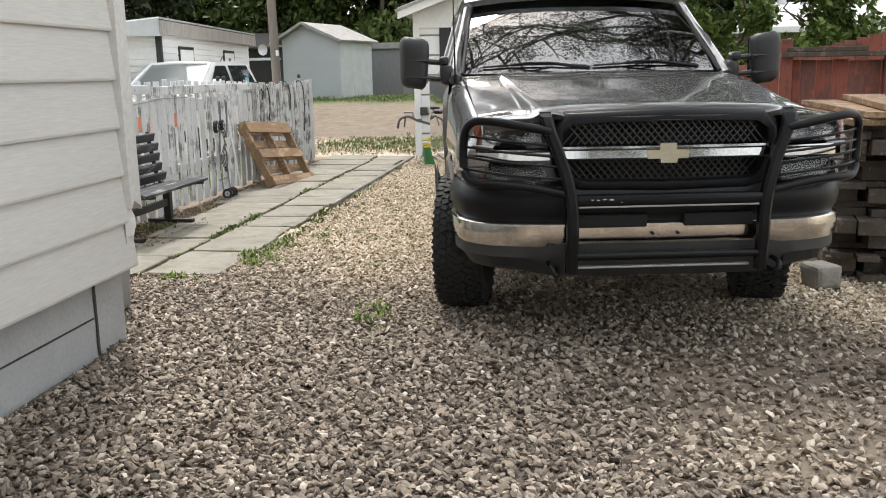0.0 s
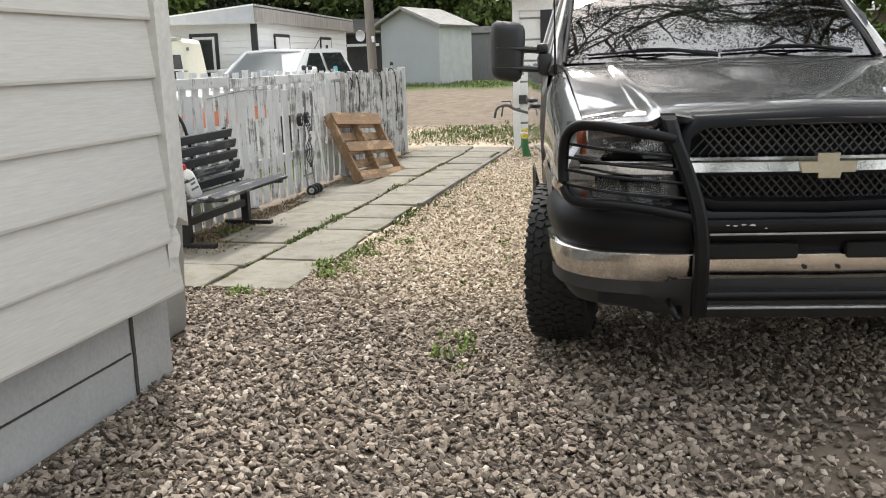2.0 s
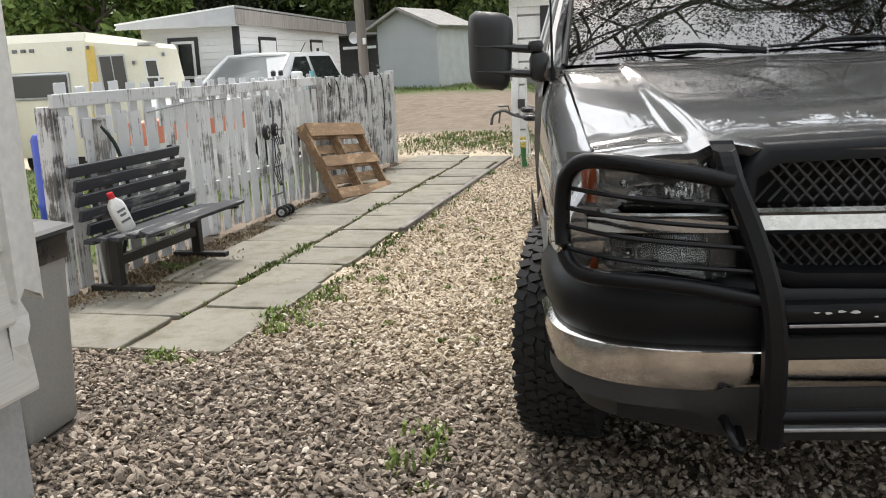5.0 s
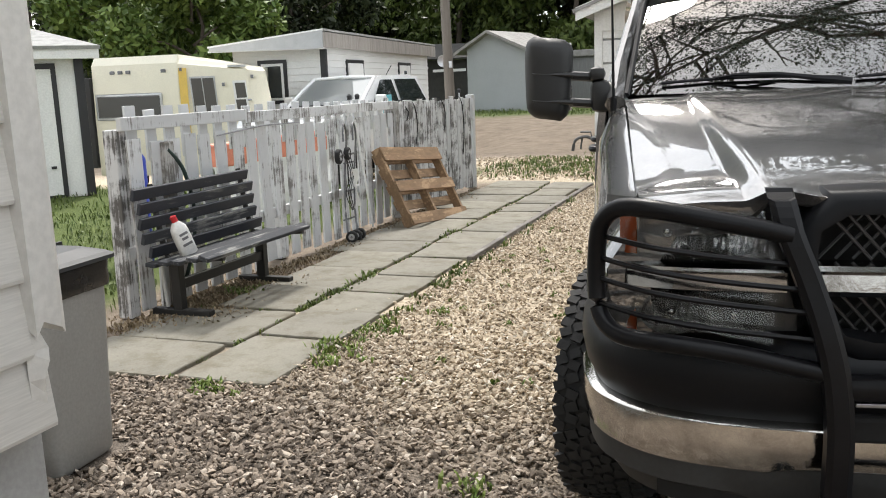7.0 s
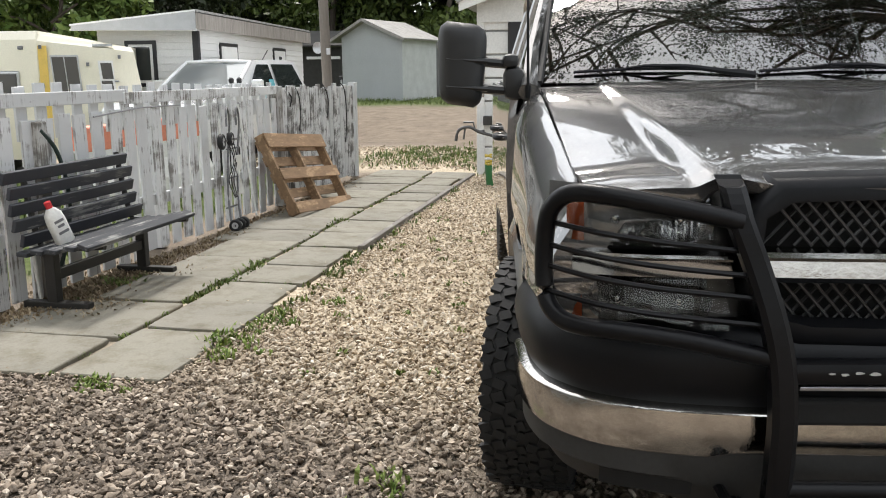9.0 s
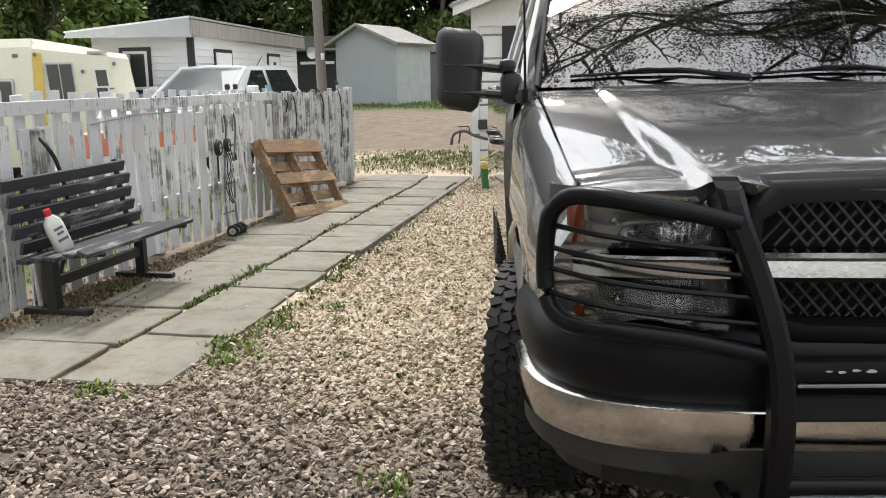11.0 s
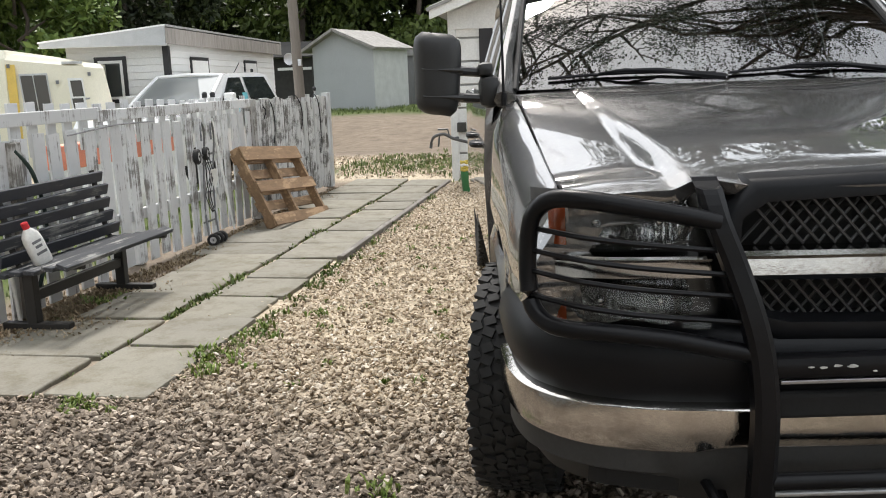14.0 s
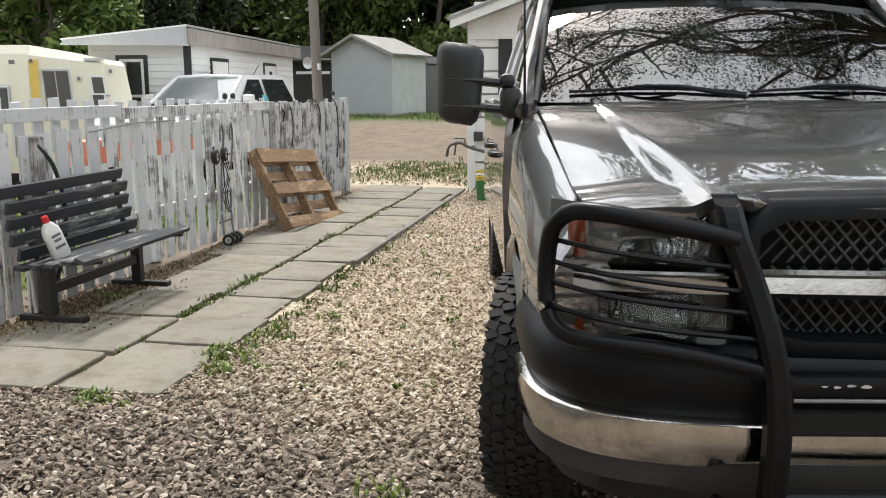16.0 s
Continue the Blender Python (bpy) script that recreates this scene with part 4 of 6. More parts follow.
# ---- the house beside the drive ----
house = thing("clapboard_house", "grey-white clapboard house with a parged concrete foundation", "house")
WX, LAP = -2.42, 0.234
for k in range(14):
    z0 = 0.41 + k * LAP
    bm = bmesh.new()
    ye = 4.12 + (0.03 if k == 0 else 0.0)
    rows = []
    for i in range(41):
        y = -3.0 + (ye + 3.0) * i / 40
        wob = 0.002 * noise.noise((y * 1.3, k * 3.7, 0)) + 0.0015 * noise.noise((y * 5, k * 3.7, 2))
        rows.append([(WX - 0.03, y, z0 + 0.004), (WX + 0.0 + wob, y, z0 - 0.006), (WX + 0.003 + wob, y, z0 + 0.006), (WX - 0.022 + wob * 0.5, y, z0 + LAP + 0.008), (WX - 0.04, y, z0 + LAP + 0.008)])
    loft(bm, rows, True, True)
    part("clapboard", bm, siding_mat, house)
bm = bmesh.new()
box(bm, -6.0, WX - 0.045, -3.0, 4.16, 0.40, 3.6)
part("wall_core", bm, siding_mat, house)
bm = bmesh.new()
box(bm, -5.9, -2.54, -2.9, 4.2, -0.05, 0.42, 0.006)
part("foundation", bm, foundation_mat, house, "rough parged concrete foundation")
bm = bmesh.new()
zs = [0.0, 0.08, 0.16, 0.24, 0.32, 0.43]
loft(bm, [[(-2.536, 3.9 + 0.012 * noise.noise((z * 9, 1, 1)) - 0.008, z), (-2.536, 3.9 + 0.012 * noise.noise((z * 9, 1, 1)) + 0.012 + 0.006 * noise.noise((z * 20, 5, 1)), z)] for z in zs])
solid(bm, 0.003)
part("crack", bm, dark_gap, house, "open dark crack in the foundation")
bm = bmesh.new()
box(bm, -2.545, -2.534, -2.9, 3.88, 0.19, 0.197)
part("form_line", bm, dark_gap, house)
# corner trim, torn off near the bottom
bm = bmesh.new()
low = 0.70
zz = [low + 0.02, 0.9, 1.4, 2.0, 2.8, 3.6]
rows = []
for z in zz:
    rows.append([(WX - 0.02, 4.09, z), (WX + 0.018, 4.095, z), (WX + 0.022, 4.12, z), (WX + 0.022, 4.19, z), (WX + 0.016, 4.205, z), (WX - 0.1, 4.207, z)])
jag = [0.735, 0.70, 0.745, 0.71, 0.69, 0.70]
rows = [[(p[0], p[1], jag[i]) for i, p in enumerate(rows[0])]] + rows[1:]
loft(bm, rows)
solid(bm, -0.004)
part("corner_trim", bm, trim_mat, house, "vinyl corner trim torn at its lower end")
bm = bmesh.new()
loft(bm, [[(WX - 0.01, 4.07, z), (WX + 0.004 + 0.012 * math.sin(z * 23), 4.12 + 0.012 * math.sin(z * 31), z), (WX - 0.03, 4.14 + 0.03 * math.sin(z * 17), z)] for z in (0.72, 0.66, 0.62, 0.57, 0.52, 0.47)])
solid(bm, -0.003)
part("torn_flap", bm, trim_mat, house, "torn vinyl flap")
bm = bmesh.new()
box(bm, -6.4, -1.9, -3.3, 4.4, 3.6, 3.75, 0.02)
part("eaves", bm, white_paint, house)

# ---- slab path ----
path = thing("slab_path", "weathered concrete slab path in two rows with weeds in the joints", "path", kind="structure")


def slab(x0, x1, y0, y1, k):
    """A cast slab with worn, chipped edges and a slight tilt."""
    rng = random.Random(k)
    g = 0.01
    x0, x1, y0, y1 = x0 + g + rng.uniform(-0.006, 0.01), x1 - g + rng.uniform(-0.012, 0.008), y0 + g, y1 - g
    top = 0.014 + rng.uniform(-0.006, 0.008)
    tx, ty_, turn = rng.uniform(-0.012, 0.012), rng.uniform(-0.01, 0.01), radians(rng.uniform(-1.0, 1.0))
    cx, cy = (x0 + x1) / 2, (y0 + y1) / 2
    edge = []
    for (ax, ay), (bx, by) in (((x0, y0), (x1, y0)), ((x1, y0), (x1, y1)), ((x1, y1), (x0, y1)), ((x0, y1), (x0, y0))):
        for q in range(9):
            f = q / 9
            px, py = ax + (bx - ax) * f, ay + (by - ay) * f
            chip = 0.012 * max(0, noise.noise((px * 7, py * 7, k)) - 0.05) + 0.003 * rng.random() + (0.004 + 0.009 * rng.random()) * (q == 0)
            d = Vector((cx - px, cy - py)).normalized()
            px, py = px + d.x * chip - cx, py + d.y * chip - cy
            edge.append((cx + px * math.cos(turn) - py * math.sin(turn), cy + px * math.sin(turn) + py * math.cos(turn)))
    lift = lambda x, y: top + tx * (x - cx) + ty_ * (y - cy)
    bm = bmesh.new()
    inset = lambda p, f: (cx + (p[0] - cx) * (1 - f), cy + (p[1] - cy) * (1 - f))
    rows = [[(x, y, -0.05) for x, y in edge], [(x, y, lift(x, y) - 0.008) for x, y in edge], [(*inset(p, 0.012), lift(*p) - 0.002) for p in edge], [(*inset(p, 0.03), lift(*p)) for p in edge], [(*inset(p, 0.5), lift(*inset(p, 0.5)) + 0.001) for p in edge]]
    vs = loft(bm, rows, True)
    bm.faces.new(vs[-1])
    part("slab", bm, slab_mat, path, "", True, 30)


YR = [5.63, 6.40, 7.0, 7.53, 8.06, 8.77, 9.4, 10.06, 10.75, 11.4, 12.05, 12.7, 13.4, 14.2]
YL = [5.60, 6.2, 6.95, 7.6, 8.28, 8.93, 9.47, 10.15, 10.8, 11.5, 12.1, 12.8, 13.5, 14.3]
for k, (a, b) in enumerate(zip(YR, YR[1:])):
    slab(-3.14 + 0.02 * math.sin(k * 1.9), -2.59 - 0.012 * (k % 4) + 0.03 * math.sin(k * 2.7), a, b, k)
for k, (a, b) in enumerate(zip(YL, YL[1:])):
    slab(-3.98 if k not in (2, 3, 4) else -3.8, -3.165 + 0.02 * math.sin(k * 1.9), a, b, 50 + k)
for k in range(3):
    bm = bmesh.new()
    box(bm, -2.6, -2.545, 8.7 + 1.75 * k, 10.42 + 1.75 * k, -0.02, 0.045 - 0.006 * k, 0.008)
    part("edging_board", bm, edge_wood, path, "grey timber edging board")

# ---- picket fence ----
FX = -4.16
fence = thing("picket_fence", "white-painted wooden picket fence, flaking and weathered", "fence")
rng = random.Random(5)


def picket(x, y, w, z0, z1, t, mat, lean=0.0, round_top=0.01):
    bm = bmesh.new()
    box(bm, -t / 2, t / 2, -w / 2, w / 2, 0, z1 - z0, 0.003)
    for v in bm.verts:
        if v.co.z > (z1 - z0) * 0.9:
            v.co.z -= round_top * abs(v.co.y) / (w / 2) + rng.uniform(0, 0.006)
    ob = part("picket", bm, mat, fence)
    ob.matrix_basis = pose(x, y, z0, lean, rng.uniform(-0.6, 0.6), rng.uniform(-2, 2))
    return ob


y = 6.72
while y < 10.84:
    picket(FX + 0.035, y, 0.128, 0.02 + rng.uniform(-0.02, 0.03), 1.14 + rng.uniform(-0.02, 0.02), 0.019, fence_paint, rng.uniform(-1.2, 1.2))
    picket(FX - 0.035, y + 0.07, 0.1, 0.98, 1.335 - 0.012 * (y - 6.7) + rng.uniform(-0.015, 0.015), 0.019, fence_paint, rng.uniform(-1, 1), 0.004)
    y += 0.196 + rng.uniform(-0.01, 0.01)
y = 10.99
while y < 13.62:
    picket(FX + 0.03, y, 0.128, 0.03 + rng.uniform(-0.02, 0.03), 1.235 + rng.uniform(-0.025, 0.03), 0.02, fence_worn, rng.uniform(-1.0, 1.0), 0.006)
    y += 0.137 + rng.uniform(-0.004, 0.006)
for y0, y1, z, x in ((6.6, 8.05, 1.235, 0.035), (8.0, 10.9, 1.215, 0.04), (6.6, 10.9, 0.42, -0.0), (10.9, 13.66, 1.05, -0.01), (10.9, 13.66, 0.4, -0.01)):
    bm = bmesh.new()
    box(bm, FX + x - 0.02, FX + x + 0.018, y0, y1, z - 0.045, z + 0.04, 0.004)
    part("rail", bm, fence_paint, fence)
for y, x, h, mat in ((6.62, -0.04, 1.2, fence_worn), (6.98, 0.045, 1.1, post_mat), (8.6, -0.08, 1.25, fence_paint), (10.92, 0.03, 1.25, post_mat), (13.66, 0.0, 1.26, fence_paint)):
    bm = bmesh.new()
    box(bm, FX + x - 0.05, FX + x + 0.05, y - 0.05, y + 0.05, 0, h, 0.008)
    for v in bm.verts:
        v.co.y += 0.03 * (v.co.z) * (0.6 if y < 7 else 0.05)
    part("post", bm, mat, fence, "split grey weathered post" if mat == post_mat else "")
bm = bmesh.new()
tube(bm, [(FX + 0.06, 7.6, 1.10), (FX + 0.075, 8.2, 1.14), (FX + 0.07, 8.8, 1.135)], 0.006, 6)
part("wire", bm, steel, fence)
# cables hanging over the fence
for yy, drop in ((11.45, 0.5), (13.1, 0.75), (11.2, 0.22), (12.4, 0.4)):
    bm = bmesh.new()
    tube(bm, spline([(FX - 0.06, yy, 1.18), (FX + 0.0, yy + 0.02, 1.255), (FX + 0.055, yy + 0.05, 1.15), (FX + 0.055, yy + 0.1, 1.25 - drop * 0.6), (FX + 0.055, yy + 0.04, 1.25 - drop)], 18), 0.007, 6)
    tagged(part("cable", bm, rubber, None, "", True), "black cable hung over the picket fence", "cable", "cables on the fence")
# garden lamps sticking up behind the fence
for yy in (10.14, 10.32, 13.5):
    t = thing("stake_lamp", "thin stake lamp with a dark cap behind the fence", "lamp", pose(FX - 0.1, yy, 0), "stake lamps")
    bm = bmesh.new()
    tube(bm, [(0, 0, 0), (0, 0, 1.29)], 0.01, 8)
    part("stake", bm, galv, t)
    bm = bmesh.new()
    tube(bm, [(0, 0, 1.29), (0, 0, 1.33), (0, 0, 1.345)], [0.024, 0.026, 0.013], 10)
    part("cap", bm, black_trim, t)
# things seen between the pickets
orange = plain("orange_plastic", (0.78, 0.27, 0.17), 0.5, var=0.2)
blue = plain("blue_plastic", (0.03, 0.06, 0.4), 0.45, var=0.2)
t = thing("road_barrier", "orange and white plastic road barrier behind the fence", "barrier", pose(-6.0, 10.6, 0))
bm = bmesh.new()
loft(bm, [[(-w, yy, z) for w, z in ((0.22, 0.0), (0.2, 0.2), (0.1, 0.42), (0.08, 0.62))] + [(w, yy, z) for w, z in ((0.08, 0.62), (0.1, 0.42), (0.2, 0.2), (0.22, 0.0))] for yy in (-0.4, 0.2, 0.9, 2.2)], False, False)
solid(bm, 0.02)
part("base", bm, white_paint, t)
bm = bmesh.new()
box(bm, -0.09, 0.09, -0.4, 2.2, 0.6, 0.86, 0.02)
part("top", bm, orange, t, "orange upper half")
t = thing("storage_drum", "blue plastic drum behind the fence", "drum", pose(-5.4, 8.18, 0))
bm = bmesh.new()
tube(bm, [(0, 0, 0), (0, 0, 0.05), (0, 0, 0.3), (0, 0, 0.33), (0, 0, 0.36), (0, 0, 0.88), (0, 0, 0.92)], [0.14, 0.15, 0.15, 0.16, 0.15, 0.15, 0.13], 20)
part("body", bm, blue, t, "", True)

# ---- bench ----
bench = thing("garden_bench", "slatted garden bench, dark blue-black paint worn grey on the seat", "bench", pose(-3.83, 7.2, 0))


def slat(name, x, z, w, tilt, mat, y0=-0.66, y1=0.63, th=0.028):
    bm = bmesh.new()
    box(bm, -w / 2, w / 2, y0, y1, -th / 2, th / 2, 0.006)
    ob = part(name, bm, mat, bench)
    ob.matrix_basis = pose(x, random.Random(x * 9 + z).uniform(-0.02, 0.02), z, 0, tilt, 0)


for k in range(5):
    slat("seat_slat", 0.28 - 0.098 * k, 0.412 - 0.012 * k + (0.006 if k == 0 else 0) + (0.004 if k % 2 else 0), 0.074, 5 + (14 if k == 0 else 0), seat_paint)
for k in range(5):
    slat("back_slat", -0.115 - 0.018 * k, 0.44 + 0.0905 * k, 0.074, -76, bench_paint if k != 1 else seat_paint)
for yy in (-0.47, 0.54):
    bm = bmesh.new()
    box(bm, -0.26, 0.18, yy - 0.03, yy + 0.03, 0.0, 0.045, 0.006)
    part("foot", bm, bench_iron, bench)
    bm = bmesh.new()
    box(bm, -0.095, -0.025, yy - 0.03, yy + 0.03, 0.04, 0.375, 0.006)
    part("leg", bm, bench_iron, bench)
    bm = bmesh.new()
    tube(bm, [(0.3, yy, 0.39), (0.05, yy, 0.372), (-0.14, yy, 0.36)], 0.02, 8)
    tube(bm, spline([(-0.1, yy, 0.36), (-0.145, yy, 0.45), (-0.21, yy, 0.85)], 8), 0.019, 8)
    part("bracket", bm, bench_iron, bench)
bm = bmesh.new()
box(bm, -0.08, -0.04, -0.47, 0.54, 0.17, 0.235, 0.005)
part("stretcher", bm, bench_iron, bench)

# bottle on the bench
bottle = thing("fluid_bottle", "white plastic bottle with a red cap on the bench", "bottle", pose(-3.81, 6.77, 0.398, 19, -4, -25))
wb = plain("white_bottle_plastic", (0.8, 0.8, 0.78), 0.35, var=0.04, bumps=0.02)
red = plain("red_cap_plastic", (0.6, 0.03, 0.04), 0.4)
lab = plain("grey_print", (0.16, 0.16, 0.17), 0.5)
bm = bmesh.new()
rows = []
for z, wx, wy in ((0, 0.03, 0.05), (0.01, 0.036, 0.056), (0.15, 0.036, 0.056), (0.19, 0.033, 0.05), (0.222, 0.022, 0.026), (0.232, 0.017, 0.017)):
    rows.append([(wx * math.copysign(abs(math.cos(a)) ** 0.6, math.cos(a)), wy * math.copysign(abs(math.sin(a)) ** 0.6, math.sin(a)), z) for a in [k * math.tau / 20 for k in range(20)]])
loft(bm, rows, True, True)
part("body", bm, wb, bottle, "", True)
bm = bmesh.new()
tube(bm, [(0, 0, 0.23), (0, 0, 0.265), (0, 0, 0.27)], [0.021, 0.021, 0.018], 14)
part("cap", bm, red, bottle, "red screw cap")
for zz, w in ((0.145, 0.03), (0.115, 0.022), (0.075, 0.034)):
    bm = bmesh.new()
    box(bm, 0.0355, 0.0375, -w, w, zz - 0.008, zz + 0.008)
    part("label_bar", bm, lab, bottle)

# hose by the post
bm = bmesh.new()
tube(bm, spline([(FX + 0.09, 6.98, 1.05), (FX + 0.1, 7.12, 0.9), (FX + 0.1, 7.2, 0.6), (FX + 0.1, 7.12, 0.3), (FX + 0.12, 6.9, 0.02)], 24), 0.013, 8)
tagged(part("garden_hose", bm, plain("dark_hose", (0.02, 0.04, 0.035), 0.5), None, "", True), "dark green garden hose hanging by the fence post", "hose")
bm = bmesh.new()
tube(bm, [(FX + 0.12, 6.80, 0.02), (FX + 0.1, 6.78, 0.5)], 0.012, 8)
tagged(part("white_stake", bm, white_paint), "short white stake against the fence", "stake")

# ---- pallet leaning on the fence ----
pallet = thing("wooden_pallet", "broken brown wooden pallet leaning on the fence", "pallet", Matrix.Translation((-3.56, 10.78, 0.0)) @ pose(0, 0, 0, 0, 0, -4) @ pose(0, 0, 0, 0, -28, 0) @ pose(0, 0, 0, -5, 0, 0))
PL, PH = 1.28, 0.86


def board(name, x0, x1, y0, y1, z0, z1, k):
    bm = bmesh.new()
    box(bm, x0, x1, y0, y1, z0, z1, 0.003)
    for v in bm.verts:
        v.co.z += 0.006 * noise.noise((v.co.y * 3, k, 0))
    part(name, bm, pallet_wood, pallet)


for k, yy in enumerate((-PL / 2, -0.05, PL / 2 - 0.045)):
    board("stringer", -0.09, -0.002, yy, yy + 0.045, 0.0, PH, k)
for k, (z, w) in enumerate(((0.0, 0.115), (0.36, 0.12), (PH - 0.15, 0.15))):
    board("deck_board", 0.0, 0.019, -PL / 2 - 0.01 + 0.01 * k, PL / 2 + 0.01, z, z + w, 10 + k)
for k, z in enumerate((0.02, 0.2, 0.37, 0.55, 0.72)):
    board("back_board", -0.11, -0.092, -PL / 2, PL / 2, z, z + 0.1, 20 + k)
bm = bmesh.new()
box(bm, -0.12, 0.1, 0.35, 0.75, -0.01, 0.012, 0.003, pose(0.05, 0.1, 0.0, 0, 30, 10))
part("loose_board", bm, pallet_wood, pallet)

dull_tube = plain("dull_grey_tube", (0.16, 0.16, 0.165), 0.4, 0.7, var=0.3)
hub_grey = plain("grey_wheel_hub", (0.42, 0.42, 0.42), 0.5, var=0.2)
# ---- folding hand truck hanging by the fence ----
cart = thing("hand_truck", "small folding hand truck with rubber wheels by the fence", "hand truck", pose(-4.05, 9.45, 0))
for yy in (-0.03, 0.17):
    bm = bmesh.new()
    tube(bm, spline([(0.09, yy - 0.07, 0.93), (0.08, yy - 0.05, 1.03), (0.05, yy + 0.03, 1.085), (0.03, yy + 0.11, 1.03), (0.02, yy + 0.13, 0.9), (0.01, yy + 0.09, 0.62), (0.03, yy + 0.02, 0.3), (0.08, yy - 0.06, 0.09)], 34), 0.009, 8)
    part("handle", bm, dull_tube, cart, "bent grey tube handle", True)
bm = bmesh.new()
for z, y0, y1 in ((0.72, 0.03, 0.28), (0.46, 0.02, 0.26), (0.2, -0.04, 0.2)):
    tube(bm, [(0.02, y0, z), (0.02, y1, z)], 0.008, 6)
    part("crossbar", bm, dull_tube, cart)
    bm = bmesh.new()
tube(bm, [(0.05, -0.13, 0.8), (0.03, 0.24, 0.8)], 0.01, 8)
part("frame", bm, dull_tube, cart)
for k in range(3):
    bm = bmesh.new()
    tube(bm, spline([(0.03, 0.02 + 0.06 * k, 0.8), (0.05, 0.1 + 0.03 * k, 0.62), (0.04, 0.0 + 0.05 * k, 0.45), (0.05, 0.09 + 0.02 * k, 0.28)], 16), 0.005, 5)
    part("strap", bm, black_trim, cart, "black elastic strap", True)
for yy, z, x, r in ((-0.15, 0.8, 0.06, 0.068), (0.05, 0.81, 0.05, 0.06), (-0.09, 0.056, 0.12, 0.054), (0.0, 0.056, 0.12, 0.054), (0.08, 0.056, 0.12, 0.054)):
    bm = bmesh.new()
    m = pose(x, yy, z, 0, 0, 12)
    prof = [(-0.02, 0.55), (-0.024, 0.85), (-0.015, 1.0), (0.015, 1.0), (0.024, 0.85), (0.02, 0.55)]
    n = 22
    if z > 0.5:
        loft(bm, [[m @ Vector((px, r * q * math.cos(a * math.tau / n), r * q * math.sin(a * math.tau / n))) for px, q in prof] for a in range(n + 1)])
    else:
        loft(bm, [[m @ Vector((r * q * math.cos(a * math.tau / n), px, r * q * math.sin(a * math.tau / n))) for px, q in prof] for a in range(n + 1)])
    w = part("wheel", bm, rubber, cart, "", True)
    bm = bmesh.new()
    d = Vector((0.02, 0, 0)) if z > 0.5 else Vector((0, 0.02, 0))
    tube(bm, [m @ -d, m @ d], r * 0.55, 14)
    part("hub", bm, hub_grey, w, "pale wheel hub")
    bm = bmesh.new()
    tube(bm, [m @ (-d * 1.25), m @ (d * 1.25)], r * 0.18, 8)
    part("axle_cap", bm, black_trim, w)
bm = bmesh.new()
tube(bm, [(0.12, -0.12, 0.056), (0.12, 0.12, 0.056)], 0.008, 6)
part("axle", bm, steel, cart)
bm = bmesh.new()
loft(bm, [[(0.06 + 0.02 * math.sin(z * 21 + w * 40), 0.16 + w * (1 + 0.4 * math.sin(z * 13)) + 0.12 * (0.66 - z), z) for w in (-0.035, -0.012, 0.012, 0.035)] for z in (0.66, 0.58, 0.5, 0.43, 0.36, 0.3)])
solid(bm, 0.004)
part("rag", bm, white_paint, cart, "grubby white rag")
bm = bmesh.new()
tube(bm, [(0.02, 0.2, 0.04), (-0.08, 0.12, 1.1)], 0.011, 8)
tagged(part("white_rod", bm, white_paint), "thin white rod leaning on the fence", "rod").matrix_world = pose(-4.04, 9.83, 0)

# ---- wheeled bin by the house corner ----
bin_ = thing("wheeled_bin", "tall grey plastic bin with a dark lid and black bag", "bin", pose(-2.985, 4.665, 0, 0, 0, 4))
bm = bmesh.new()


def rrect(hx, hy, r, z, n=5):
    out = []
    for cx, cy, a0 in ((hx - r, hy - r, 0), (-hx + r, hy - r, 90), (-hx + r, -hy + r, 180), (hx - r, -hy + r, 270)):
        out += [(cx + r * math.cos(radians(a0 + 90 * k / n)), cy + r * math.sin(radians(a0 + 90 * k / n)), z) for k in range(n + 1)]
    return out


loft(bm, [rrect(hx, hx * 0.98, 0.05, z) for hx, z in ((0.165, 0.0), (0.175, 0.015), (0.18, 0.12), (0.2, 0.7), (0.205, 0.78))], True, True)
part("body", bm, bin_mat, bin_, "", True)
bm = bmesh.new()
loft(bm, [rrect(0.212 + 0.004 * (k % 2), 0.208 + 0.004 * (k % 2), 0.05, z) for k, z in enumerate((0.68, 0.71, 0.74, 0.77, 0.79))], True)
part("bag", bm, bag_mat, bin_, "black bag folded over the rim", True)
bm = bmesh.new()
loft(bm, [rrect(0.235, 0.23, 0.05, 0.785), rrect(0.235, 0.23, 0.05, 0.80), rrect(0.215, 0.21, 0.05, 0.812), rrect(0.15, 0.15, 0.05, 0.835)], True, True)
lid = part("lid", bm, lid_mat, bin_, "shiny dark grey lid")
bm = bmesh.new()
box(bm, -0.02, -0.005, -0.21, 0.2, 0.8, 0.842)
part("lid_seam", bm, black_trim, lid)
for yy in (-0.17, 0.17):
    bm = bmesh.new()
    tube(bm, [(-0.17, yy - 0.03, 0.07), (-0.17, yy + 0.03, 0.07)], 0.07, 16)
    part("wheel", bm, rubber, bin_)

